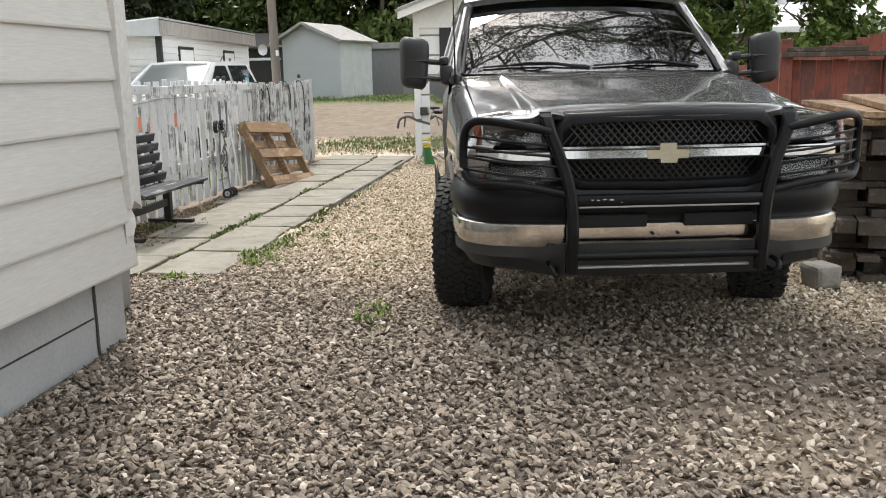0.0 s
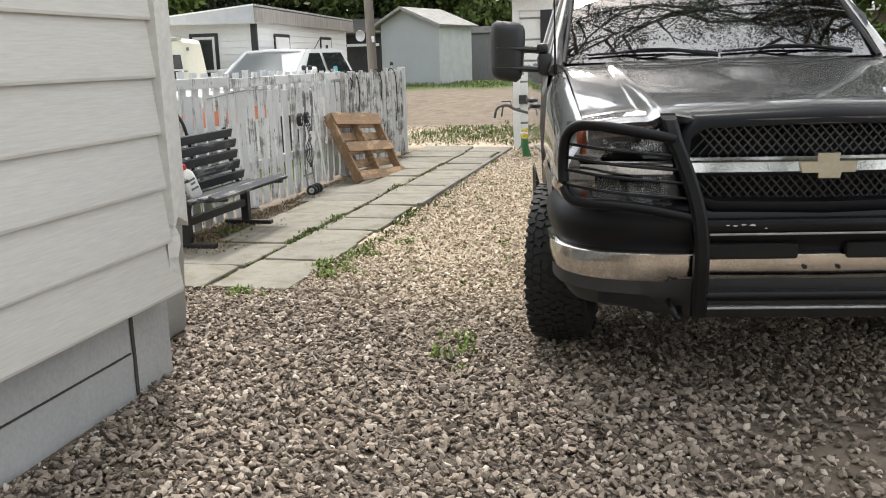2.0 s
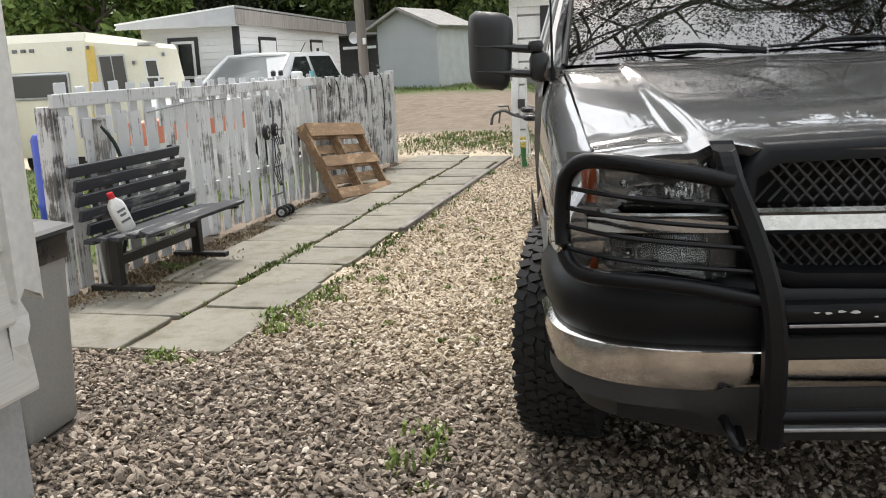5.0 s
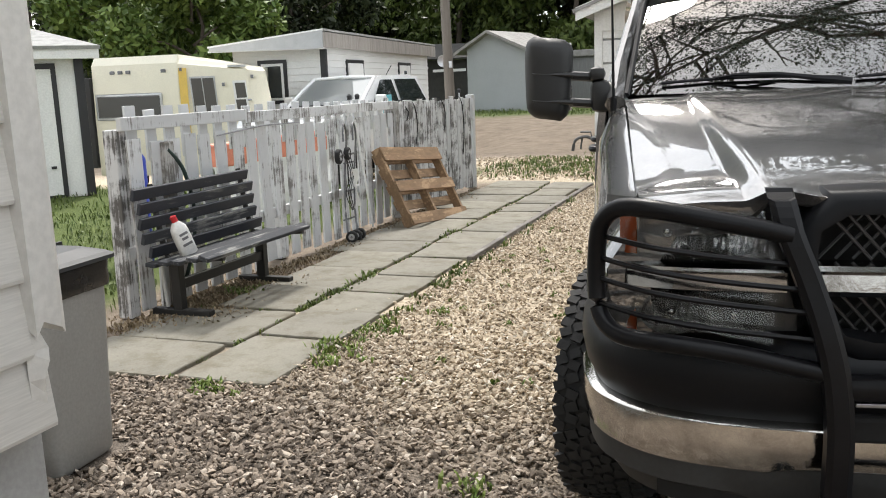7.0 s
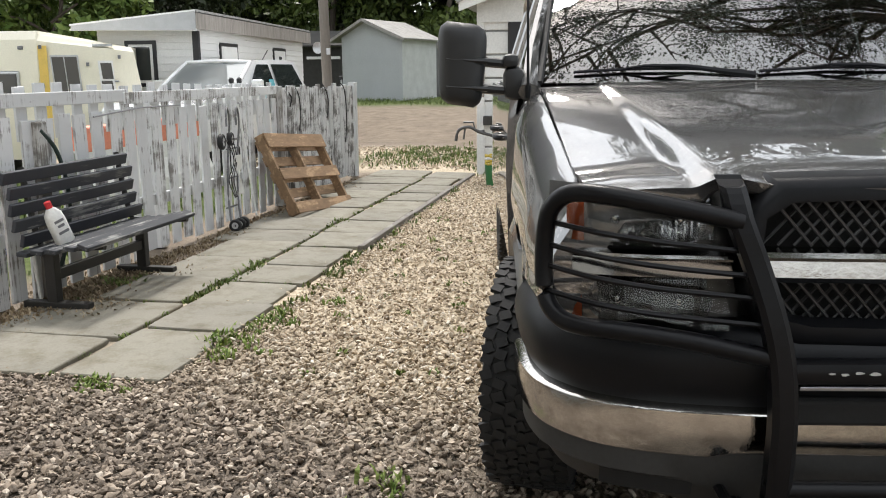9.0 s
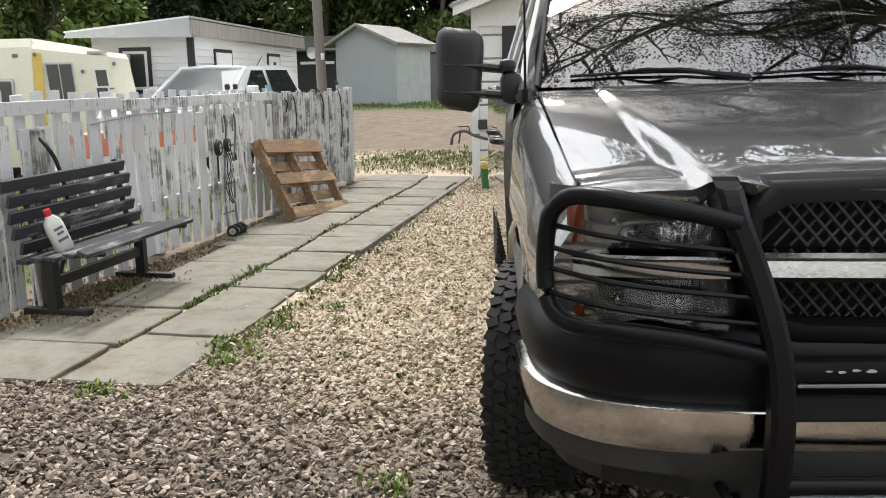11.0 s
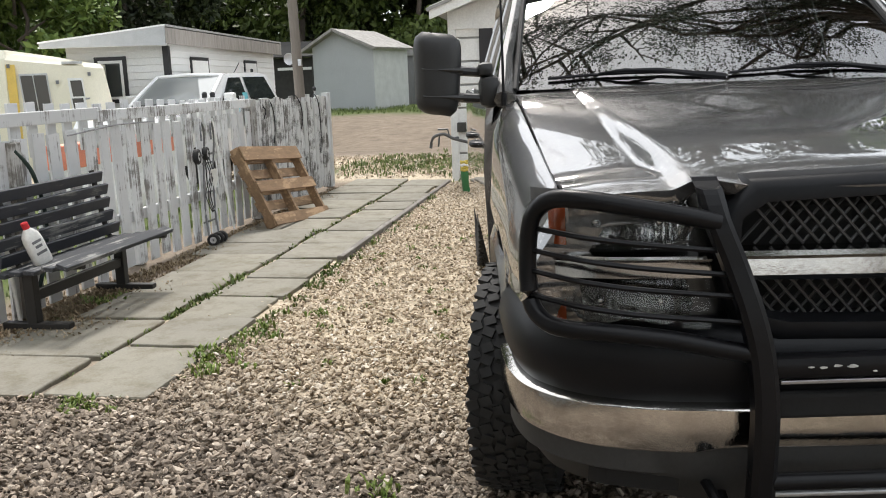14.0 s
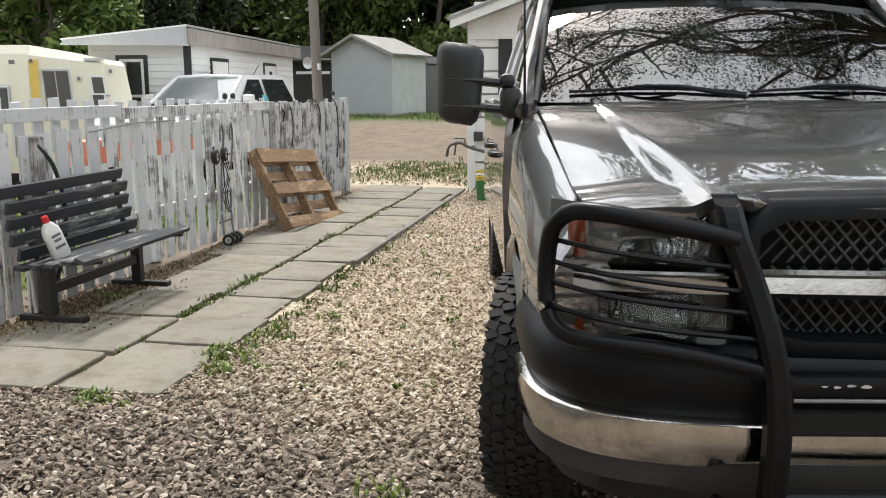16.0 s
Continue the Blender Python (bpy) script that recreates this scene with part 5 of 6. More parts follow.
# ---- white house behind the truck ----
wh = thing("white_board_house", "white panelled gable house with black door trim", "house", Matrix.Translation((-2.53, 14.2, -0.07)) @ pose(0, 0, 0, 0, 0, 2) @ Matrix.Diagonal((1.05, 1.0, 1.05, 1)))
for k in range(9):
    bm = bmesh.new()
    z0 = 0.12 + 0.295 * k
    box(bm, 0.05, 3.2, 0.0, 0.05, z0 + 0.014, z0 + 0.282, 0.006)
    part("wall_panel", bm, white_paint, wh)
bm = bmesh.new()
box(bm, 0.02, 3.2, 0.03, 6, 0.0, 2.2)
part("wall_core", bm, roof_grey, wh)
bm = bmesh.new()
box(bm, -0.03, 0.07, -0.02, 0.1, 0.0, 2.25, 0.005)
part("corner_board", bm, white_paint, wh)
bm = bmesh.new()
z = lambda x: 2.13 + 0.36 * (min(x, 3.2 - x) + 0.2)
loft(bm, [[(x, yy, z(x)), (x, yy, z(x) + 0.16)] for x, yy in ((-0.22, -0.32), (1.6, -0.32), (3.42, -0.32))])
solid(bm, 0.03)
part("fascia", bm, white_paint, wh)
bm = bmesh.new()
loft(bm, [[(x, yy, z(x) + 0.15) for yy in (-0.34, 6.5)] for x in (-0.26, 1.6, 3.46)])
solid(bm, 0.04)
part("roof", bm, roof_grey, wh)
bm = bmesh.new()
loft(bm, [[(x, 0.0, 2.0), (x, 0.0, z(x))] for x in (-0.0, 1.6, 3.2)])
solid(bm, 0.04)
part("gable", bm, white_paint, wh)
door = part("door", (lambda b: (box(b, 0.37, 1.37, -0.03, 0.02, 0.1, 2.3, 0.005), b)[-1])(bmesh.new()), black_trim, wh, "black door surround")
bm = bmesh.new()
box(bm, 0.55, 1.25, -0.045, -0.02, 1.0, 2.12, 0.006)
part("window_frame", bm, white_paint, door)
bm = bmesh.new()
box(bm, 0.61, 1.19, -0.05, -0.04, 1.08, 2.05)
part("pane", bm, window_glass, door)
bm = bmesh.new()
box(bm, 0.06, 0.17, -0.09, 0.0, 0.7, 0.82, 0.008)
part("outlet_box", bm, dark_wall, wh, "grey outdoor outlet box")

# clutter against it
bucket = thing("bucket", "green and yellow plastic bucket with coiled cable", "bucket", pose(-2.14, 12.95, 0) @ Matrix.Diagonal((0.78, 0.78, 0.9, 1)))
green = plain("green_plastic", (0.03, 0.15, 0.05), 0.45, var=0.2)
yellow = plain("yellow_plastic", (0.5, 0.38, 0.05), 0.5, var=0.2)
bm = bmesh.new()
tube(bm, [(0, 0, 0), (0, 0, 0.28)], [0.12, 0.145], 20)
part("body", bm, green, bucket, "", True)
for k in range(4):
    bm = bmesh.new()
    tube(bm, [(0.135 * math.cos(a * math.tau / 18), 0.135 * math.sin(a * math.tau / 18), 0.3 + 0.035 * k + 0.01 * math.sin(a * 2 + k)) for a in range(18)], 0.016, 6, True)
    part("cable_coil", bm, yellow if k != 2 else white_paint, bucket, "coiled yellow cable", True)
trim_ = thing("string_trimmer", "black and yellow garden trimmer leaning on the house", "trimmer", pose(-2.1, 13.25, 0))
bm = bmesh.new()
tube(bm, [(0.06, 0.02, 0.0), (0.05, 0.0, 0.35), (0.0, 0.1, 0.95)], 0.03, 8)
part("shaft", bm, black_trim, trim_)
bm = bmesh.new()
box(bm, -0.06, 0.1, -0.08, 0.05, 0.35, 0.6, 0.03)
part("motor_housing", bm, yellow, trim_)
dark_steel = plain("dull_dark_steel", (0.12, 0.12, 0.12), 0.5, 0.6)
tool = thing("hose_reel", "metal wall hose bracket with a hanging nozzle", "hose reel", pose(-2.42, 13.5, 0.62))
bm = bmesh.new()
tube(bm, spline([(0.2, 0.05, -0.06), (0.0, 0.0, 0.0), (-0.12, -0.02, 0.06), (-0.26, -0.02, 0.02), (-0.3, -0.02, -0.12)], 16), 0.02, 8)
tube(bm, [(-0.05, 0, 0.03), (-0.07, 0, 0.12), (-0.2, 0, 0.12)], 0.013, 8)
tube(bm, [(-0.18, 0, 0.05), (-0.2, 0.0, -0.1)], 0.012, 8)
tube(bm, [(0.02, 0, 0.0), (0.04, 0.12, 0.0)], 0.02, 8)
part("bracket", bm, dark_steel, tool, "", True)

# ---- small cottage with black trim ----
fascia_grey = plain("weathered_fascia", (0.3, 0.275, 0.25), 0.85, var=0.4, scale=3, fine=20, bumps=0.3, stretch=(6, 6, 0.6))
end_grey = plain("grey_end_fascia", (0.4, 0.41, 0.42), 0.7, var=0.12)
cot = thing("clad_cottage", "small white clad cottage with black corner and window trim", "cottage", pose(-8.30, 17.5, -0.35, 0, 0, 6.4))
CW, CD, CH = 1.9, 7.8, 2.5
for k in range(19):
    z0 = 0.12 + 0.128 * k
    bm = bmesh.new()
    loft(bm, [[(x, 0.0, z0), (x, -0.012, z0 + 0.004), (x, 0.004, z0 + 0.128)] for x in (-CW, 0)])
    part("cladding_course", bm, white_paint, cot)
    bm = bmesh.new()
    loft(bm, [[(0.0, y, z0), (0.012, y, z0 + 0.004), (-0.004, y, z0 + 0.128)] for y in (0, CD)])
    part("cladding_course", bm, white_paint, cot)
bm = bmesh.new()
box(bm, -CW, -0.01, 0.01, CD, 0, CH)
part("wall_core", bm, white_paint, cot)
bm = bmesh.new()
box(bm, -0.09, 0.02, -0.02, 0.09, 0, CH, 0.004)
part("corner_trim", bm, black_trim, cot)
bm = bmesh.new()
loft(bm, [[(-CW - 0.3, -0.35, CH + 0.02), (-CW - 0.3, -0.35, CH + 0.10)], [(0.12, -0.35, CH + 0.0), (0.12, -0.35, CH + 0.33)]])
solid(bm, 0.03)
part("end_fascia", bm, end_grey, cot, "tapered grey fascia")
bm = bmesh.new()
loft(bm, [[(-CW - 0.33, -0.37, CH + 0.10), (-CW - 0.33, -0.37, CH + 0.13)], [(0.13, -0.37, CH + 0.32), (0.13, -0.37, CH + 0.36)]])
solid(bm, 0.03)
part("edge_flashing", bm, white_paint, cot)
bm = bmesh.new()
loft(bm, [[(-CW - 0.33, -0.37, CH + 0.015), (-CW - 0.33, -0.37, CH + 0.045)], [(0.13, -0.37, CH - 0.01), (0.13, -0.37, CH + 0.025)]])
solid(bm, 0.03)
part("lower_flashing", bm, white_paint, cot)
bm = bmesh.new()
box(bm, 0.10, 0.14, -0.35, CD + 0.4, CH + 0.02, CH + 0.30, 0.006)
part("side_fascia", bm, fascia_grey, cot, "streaked weathered fascia")
bm = bmesh.new()
loft(bm, [[(-CW - 0.3, -0.36, CH + 0.13), (0.14, -0.36, CH + 0.36)], [(-CW - 0.3, CD + 0.4, CH + 0.13), (0.14, CD + 0.4, CH + 0.36)]])
solid(bm, 0.04)
part("roof", bm, roof_grey, cot)


def framed(parent, x0, x1, y, z0, z1, side, name="window", fw=0.07, fill=None):
    """A black-framed window or door, on the end (side 0) or the long wall (side 1)."""
    def b(bm, a0, a1, d0, d1, e0, e1):
        if side == 0:
            box(bm, a0, a1, y - d1, y - d0, e0, e1, 0.004)
        else:
            box(bm, y + d0, y + d1, a0, a1, e0, e1, 0.004)
    bm = bmesh.new()
    b(bm, x0, x1, 0, 0.03, z0, z1)
    w = part(name, bm, black_trim, parent)
    bm = bmesh.new()
    b(bm, x0 + fw, x1 - fw, 0.02, 0.036, z0 + fw, z1 - fw)
    part("panel" if name == "door" else "window_frame", bm, white_paint, w)
    bm = bmesh.new()
    b(bm, x0 + fw + 0.05, x1 - fw - 0.05, 0.03, 0.04, z0 + fw + 0.05, z1 - fw - 0.05) if name == "window" else b(bm, (x0 + x1) / 2 - 0.12, (x0 + x1) / 2 + 0.12, 0.03, 0.04, z1 - 0.65, z1 - 0.2)
    part("pane", bm, fill or window_glass, w)
    return w


framed(cot, -1.38, -0.78, 0.0, 1.5, 2.34, 0)
framed(cot, 1.15, 2.25, 0.0, 1.2, 2.33, 1, fill=white_paint)
framed(cot, 4.9, 6.0, 0.0, 0.3, 2.33, 1, "door")
dish = part("satellite_dish", (lambda b: (loft(b, [[(0.14 * r * math.cos(a * math.tau / 16), -0.3 * r * r * 0.1, 0.16 * r * math.sin(a * math.tau / 16)) for a in range(16)] for r in (0.05, 0.5, 1.0)], True), solid(b, 0.01), tube(b, [(0, 0, 0), (0.05, 0.25, -0.15)], 0.012, 6), b)[-1])(bmesh.new()), galv, cot)
dish.matrix_basis = pose(0.35, CD + 0.3, CH - 0.1, 0, 0, 20)

# ---- cream camper ----
rv = thing("camper_trailer", "cream fibreglass camper with a yellow corner stripe", "camper", pose(-9.98, 15.2, -0.35, 0, 0, 5))
RH, RW, RL = 2.4, 1.72, 3.2
bm = bmesh.new()
prof = [(0.0, 0.35), (0.03, 1.3), (0.0, 1.9), (-0.03, RH - 0.08), (-0.1, RH)]
loft(bm, [[(x, y, z) for y, z in ((0.0, 0.35), (0.0, 1.4), (0.03, RH - 0.1), (0.1, RH - 0.02 + (0.06 if 0.3 < k < 4 else 0)), (RW, RH - 0.04), (RW, 0.35))] for k, x in enumerate((-RW, -RW + 0.02, -0.9, -0.02, 0.0))], True, True)
part("end_body", bm, cream_paint, rv)
bm = bmesh.new()
loft(bm, [[(0.0, 0.0, 0.35), (0.0, 0.03, RH - 0.12), (0.0, 0.12, RH - 0.02), (0.0, RW, RH - 0.04), (0.0, RW, 0.35)],
          [(1.6, 0.741, 0.35), (1.36, 0.63, RH - 0.3), (1.28, 0.68, RH - 0.22), (0.7, 2.1, RH - 0.2), (0.7, 2.1, 0.35)]], True, True)
part("side_body", bm, cream_paint, rv)
u = Vector((1.9, 0.88, 0)).normalized()
n_ = Vector((u.y, -u.x, 0))


def on_side(a, z, out):
    p = u * (a * 0.78) + n_ * (out + 0.004)
    return (p.x, p.y, z)


def side_panel(a0, a1, z0, z1, o0, o1, lean=0.0):
    b = bmesh.new()
    loft(b, [[on_side(a0 - lean, z1, o1), on_side(a1 - lean, z1, o1), on_side(a1, z0, o1), on_side(a0, z0, o1)], [on_side(a0 - lean, z1, o0), on_side(a1 - lean, z1, o0), on_side(a1, z0, o0), on_side(a0, z0, o0)]], True)
    b.faces.new([v for v in b.verts][:4])
    return b


part("corner_stripe", side_panel(0.03, 0.2, 0.4, RH - 0.2, -0.03, 0.012), yellow_paint, rv, "yellow corner stripe")
for a0, a1 in ((0.33, 0.56), (0.58, 0.82)):
    w = part("window", side_panel(a0, a1, 1.36, 2.02, -0.03, 0.016, 0.05), rv_glass, rv)
part("window_frame", side_panel(0.30, 0.85, 1.33, 2.05, -0.03, 0.010, 0.05), galv, rv)
dr = part("door", side_panel(1.15, 1.62, 0.5, 2.16, -0.05, 0.006, 0.1), cream_paint, rv, "cream camper door")
for z0, z1 in ((1.40, 1.63), (1.66, 1.92)):
    part("pane", side_panel(1.26, 1.48, z0, z1, -0.05, 0.022, 0.03), rv_glass, dr)
part("pane_frame", side_panel(1.22, 1.52, 1.37, 1.96, -0.05, 0.015, 0.04), white_paint, dr)
bm = bmesh.new()
tube(bm, [on_side(1.5, 1.62, 0.02), on_side(1.58, 1.62, 0.04)], 0.016, 6)
part("handle", bm, steel, dr)
part("awning_strip", side_panel(1.1, 1.5, 2.19, 2.23, -0.05, 0.02), galv, rv)
bm = bmesh.new()
box(bm, -RW + 0.05, -0.33, -0.02, 0.01, 1.34, 1.80, 0.03)
wf = part("end_window", bm, galv, rv)
bm = bmesh.new()
box(bm, -RW + 0.09, -0.37, -0.028, -0.005, 1.38, 1.76, 0.02)
part("pane", bm, rv_glass, wf)
for x in (-1.3, -1.14, -0.98, -0.28):
    bm = bmesh.new()
    box(bm, x - 0.045, x + 0.045, -0.0, 0.05, 2.14, 2.2, 0.012)
    part("marker_lamp", bm, lab, rv, "dark marker lamp")
for a, z in ((0.08, 2.18), (0.08, 1.55), (1.62, 2.02), (0.98, 1.9)):
    part("side_lamp", side_panel(a - 0.03, a + 0.03, z - 0.03, z + 0.03, 0.0, 0.03), lab, rv)
for x, y in ((-1.3, 0.4), (-1.3, 1.4), (0.6, 0.7), (0.6, 1.6)):
    bm = bmesh.new()
    tube(bm, [(x - 0.1, y, 0.3), (x + 0.1, y, 0.3)], 0.3, 14)
    part("wheel", bm, rubber, rv)
bm = bmesh.new()
box(bm, -RW - 0.12, -RW - 0.02, -0.05, 0.1, 0.5, 2.1, 0.01)
part("ladder_post", bm, black_trim, rv)

# ---- white pickup beyond the fence ----
wp = thing("white_pickup_truck", "white crew-cab pickup truck parked beyond the fence", "truck", pose(-7.75, 17.4, -0.3, 0, 0, -7))
# Sky glare is put into this glass by a pale, half-metal base colour.
screen_glare = glass_dark("glare_screen_glass", (0.1, 0.11, 0.11), 0.03)
screen_glare.node_tree.nodes["Principled BSDF"].inputs["Metallic"].default_value = 0.45
screen_glare.node_tree.nodes["Principled BSDF"].inputs["Base Color"].default_value = (0.33, 0.35, 0.35, 1)
white_car = plain("white_car_paint", (0.8, 0.8, 0.8), 0.2, var=0.03, bumps=0, coat=1.0)
bm = bmesh.new()
loft(bm, [[(s * w, y, z) for s, w, z in ((-1, 0.88, 0.45), (-1, 0.93, 0.9), (-1, 0.88, h), (1, 0.88, h), (1, 0.93, 0.9), (1, 0.88, 0.45))] for y, h in ((-2.3, 1.1), (-2.2, 1.22), (-0.9, 1.34), (-0.6, 1.36), (1.45, 1.38), (3.0, 1.36))], True, True)
part("body", bm, white_car, wp, "", True)
bm = bmesh.new()
loft(bm, [[(s * w, y, z) for s, w, z in ((-1, wb_, 1.36), (-1, wt, zt), (1, wt, zt), (1, wb_, 1.36))] for y, wb_, wt, zt in ((-0.95, 0.8, 0.79, 1.37), (-0.2, 0.86, 0.68, 1.88), (0.0, 0.86, 0.68, 1.92), (1.0, 0.86, 0.68, 1.93), (1.35, 0.86, 0.7, 1.88), (1.55, 0.86, 0.84, 1.38))], False, True)
part("cabin", bm, white_car, wp, "", False)
bm = bmesh.new()
loft(bm, [[(-0.76, -0.93, 1.385), (0.76, -0.93, 1.385)], [(-0.64, -0.22, 1.875), (0.64, -0.22, 1.875)]])
solid(bm, 0.015)
part("windscreen", bm, screen_glare, wp)
for a, b in (((-0.78, -0.95, 1.38), (-0.655, -0.2, 1.885)), ((0.78, -0.95, 1.38), (0.655, -0.2, 1.885))):
    bm = bmesh.new()
    tube(bm, [a, Vector(a).lerp(Vector(b), 0.5) + Vector((0, 0, 0.012)), b], 0.035, 8)
    part("windscreen_pillar", bm, white_car, wp, "", True)
bm = bmesh.new()
tube(bm, [(-0.66, -0.2, 1.885), (0, -0.24, 1.91), (0.66, -0.2, 1.885)], 0.03, 8)
part("roof_edge", bm, white_car, wp, "", True)
bm = bmesh.new()
tube(bm, [(-0.7, -0.96, 1.4), (0.0, -1.0, 1.42), (0.7, -0.96, 1.4)], 0.018, 6)
part("wiper", bm, black_trim, wp)
for s in (-1, 1):
    for y0, y1, t0, t1 in ((-0.6, 0.32, -0.08, 0.32), (0.42, 1.38, 0.42, 1.22)):
        bm = bmesh.new()
        loft(bm, [[(s * 0.866, y0, 1.42), (s * 0.866, y1, 1.42)], [(s * 0.712, t0, 1.84), (s * 0.712, t1, 1.84)]])
        solid(bm, 0.012)
        part("side_window", bm, window_glass, wp)
    bm = bmesh.new()
    box(bm, min(s * 0.9, s * 1.1), max(s * 0.9, s * 1.1), -0.62, -0.5, 1.38, 1.58, 0.03)
    part("door_mirror", bm, white_car, wp)
for x in (-0.8, 0.8):
    for y in (-1.5, 2.0):
        bm = bmesh.new()
        tube(bm, [(x - 0.12, y, 0.38), (x + 0.12, y, 0.38)], 0.38, 18)
        part("wheel", bm, rubber, wp)
bm = bmesh.new()
tube(bm, [(0.6, 0.3, 1.9), (0.62, 0.5, 2.1)], 0.008, 6)
part("aerial", bm, black_trim, wp)

# ---- garage ----
gar = thing("white_garage", "white garage with black trim and shingled roof", "garage", pose(-9.62, 12.5, 0, 0, 0, 50))
bm = bmesh.new()
box(bm, -4, 0.0, 0.0, 4, 0.0, 2.0)
part("wall", bm, white_paint, gar)
bm = bmesh.new()
box(bm, -4, -0.35, -0.03, 0.0, 0.0, 1.9, 0.004)
part("door_trim", bm, black_trim, gar)
bm = bmesh.new()
box(bm, -4, -0.42, -0.045, -0.02, 0.04, 1.82, 0.006)
dg = part("door", bm, white_paint, gar, "plain white garage door")
bm = bmesh.new()
box(bm, -0.55, -0.48, -0.06, -0.04, 0.42, 0.46)
part("latch", bm, black_trim, dg)
bm = bmesh.new()
box(bm, -0.1, 0.02, -0.03, 0.03, 0.0, 1.98, 0.004)
part("corner_trim", bm, black_trim, gar)
bm = bmesh.new()
box(bm, -4.2, 0.22, -0.25, -0.2, 1.95, 2.13, 0.005)
part("fascia", bm, white_paint, gar)
bm = bmesh.new()
loft(bm, [[(-4.2, -0.28, 2.13), (0.24, -0.28, 2.13)], [(-4.2, 2.2, 2.75), (-1.2, 2.2, 2.75)]])
solid(bm, 0.05)
part("roof", bm, roof_grey, gar)

# ---- garden shed ----
shed = thing("garden_shed", "pale grey wooden shed with a low gable roof", "shed", pose(-10.25, 32.0, 0.43, 0, 0, -14))
SW, SD, SH = 2.35, 2.6, 2.05
bm = bmesh.new()
loft(bm, [[(0, y, 0.0), (0, y, SH + 0.1), (SW * 0.42, y, SH + 0.62), (SW, y, SH), (SW, y, 0.0)] for y in (0, SD)], True, True)
part("wall", bm, shed_mat, shed)
bm = bmesh.new()
box(bm, SW, SW + 0.012, 0.02, SD - 0.02, 0.05, SH - 0.03)
part("side_panel", bm, shed_patch, shed, "patchy primed side panel")
bm = bmesh.new()
loft(bm, [[(x, y, z) for x, z in ((-0.35, SH - 0.02), (SW * 0.42, SH + 0.68), (SW + 0.22, SH + 0.02))] for y in (-0.28, SD + 0.2)])
solid(bm, 0.07)
part("roof", bm, roof_pale, shed, "pale weathered roof")
for k, (xa, za, xb, zb) in enumerate(((-0.36, SH - 0.05, SW * 0.42, SH + 0.66), (SW * 0.42, SH + 0.66, SW + 0.23, SH - 0.02))):
    bm = bmesh.new()
    loft(bm, [[(xa, -0.3, za - 0.07), (xa, -0.3, za + 0.03)], [(xb, -0.3, zb - 0.07), (xb, -0.3, zb + 0.03)]])
    solid(bm, 0.03)
    part("bargeboard", bm, roof_pale, shed)
for x in (0.1, SW / 2, SW - 0.1):
    bm = bmesh.new()
    box(bm, x - 0.08, x + 0.08, 0, SD, -0.12, 0.0)
    part("skid", bm, dark_wall, shed)
small = thing("grey_outbuilding", "small weathered grey outbuilding beside the shed", "shed", pose(-8.0, 36.5, 0.43, 0, 0, -10))
bm = bmesh.new()
box(bm, 0, 1.5, 0, 1.6, 0, 1.85)
part("wall", bm, plain("grey_boards", (0.2, 0.2, 0.2), 0.85, stretch=(8, 8, 0.5)), small)
bm = bmesh.new()
box(bm, -0.1, 1.6, -0.1, 1.7, 1.85, 2.1, 0.02)
part("roof", bm, roof_pale, small)

# ---- dark low building and utility pole ----
dk = thing("dark_outbuilding", "low dark outbuilding with a white gutter", "outbuilding", pose(-12.7, 34.5, 0.43))
bm = bmesh.new()
box(bm, -3, 1.6, 0, 3, 0, 1.9)
part("wall", bm, dark_wall, dk)
bm = bmesh.new()
loft(bm, [[(-3.2, -0.4, 1.9), (1.8, -0.4, 1.9)], [(-3.2, 2, 2.6), (1.8, 2, 2.5)]])
solid(bm, 0.06)
part("roof", bm, dark_wall, dk)
bm = bmesh.new()
tube(bm, spline([(-1.4, -0.42, 1.3), (-0.6, -0.45, 1.45), (-0.4, -0.45, 1.6), (0.2, -0.45, 1.62)], 10), 0.05, 6)
part("downpipe", bm, white_paint, dk)
bm = bmesh.new()
box(bm, 0.4, 1.7, -0.45, -0.4, 1.45, 1.55)
part("gutter", bm, white_paint, dk)
pole = thing("utility_pole", "weathered dark wooden utility pole", "pole", pose(-6.66, 20.0, -0.1, 0.6, -1.0, 0))
bm = bmesh.new()
tube(bm, [(0, 0, 0), (0, 0, 3), (0, 0, 8)], [0.108, 0.1, 0.09], 14)
part("shaft", bm, pole_wood, pole, "", True)
bm = bmesh.new()
box(bm, 0.06, 0.13, -0.14, -0.09, 1.85, 1.98, 0.006)
part("tag", bm, galv, pole)
tw = thing("teal_cloth", "teal cloth over the fence top", "cloth", pose(FX - 0.08, 11.04, 1.02))
bm = bmesh.new()
loft(bm, [[(0.02 * math.sin(k * 2), 0.05 * math.cos(k) + yy, 0.30 - 0.07 * k) for yy in (-0.06, 0.0, 0.06)] for k in range(6)])
solid(bm, 0.006)
part("cloth", bm, plain("teal_fabric", (0.12, 0.42, 0.48), 0.8), tw)

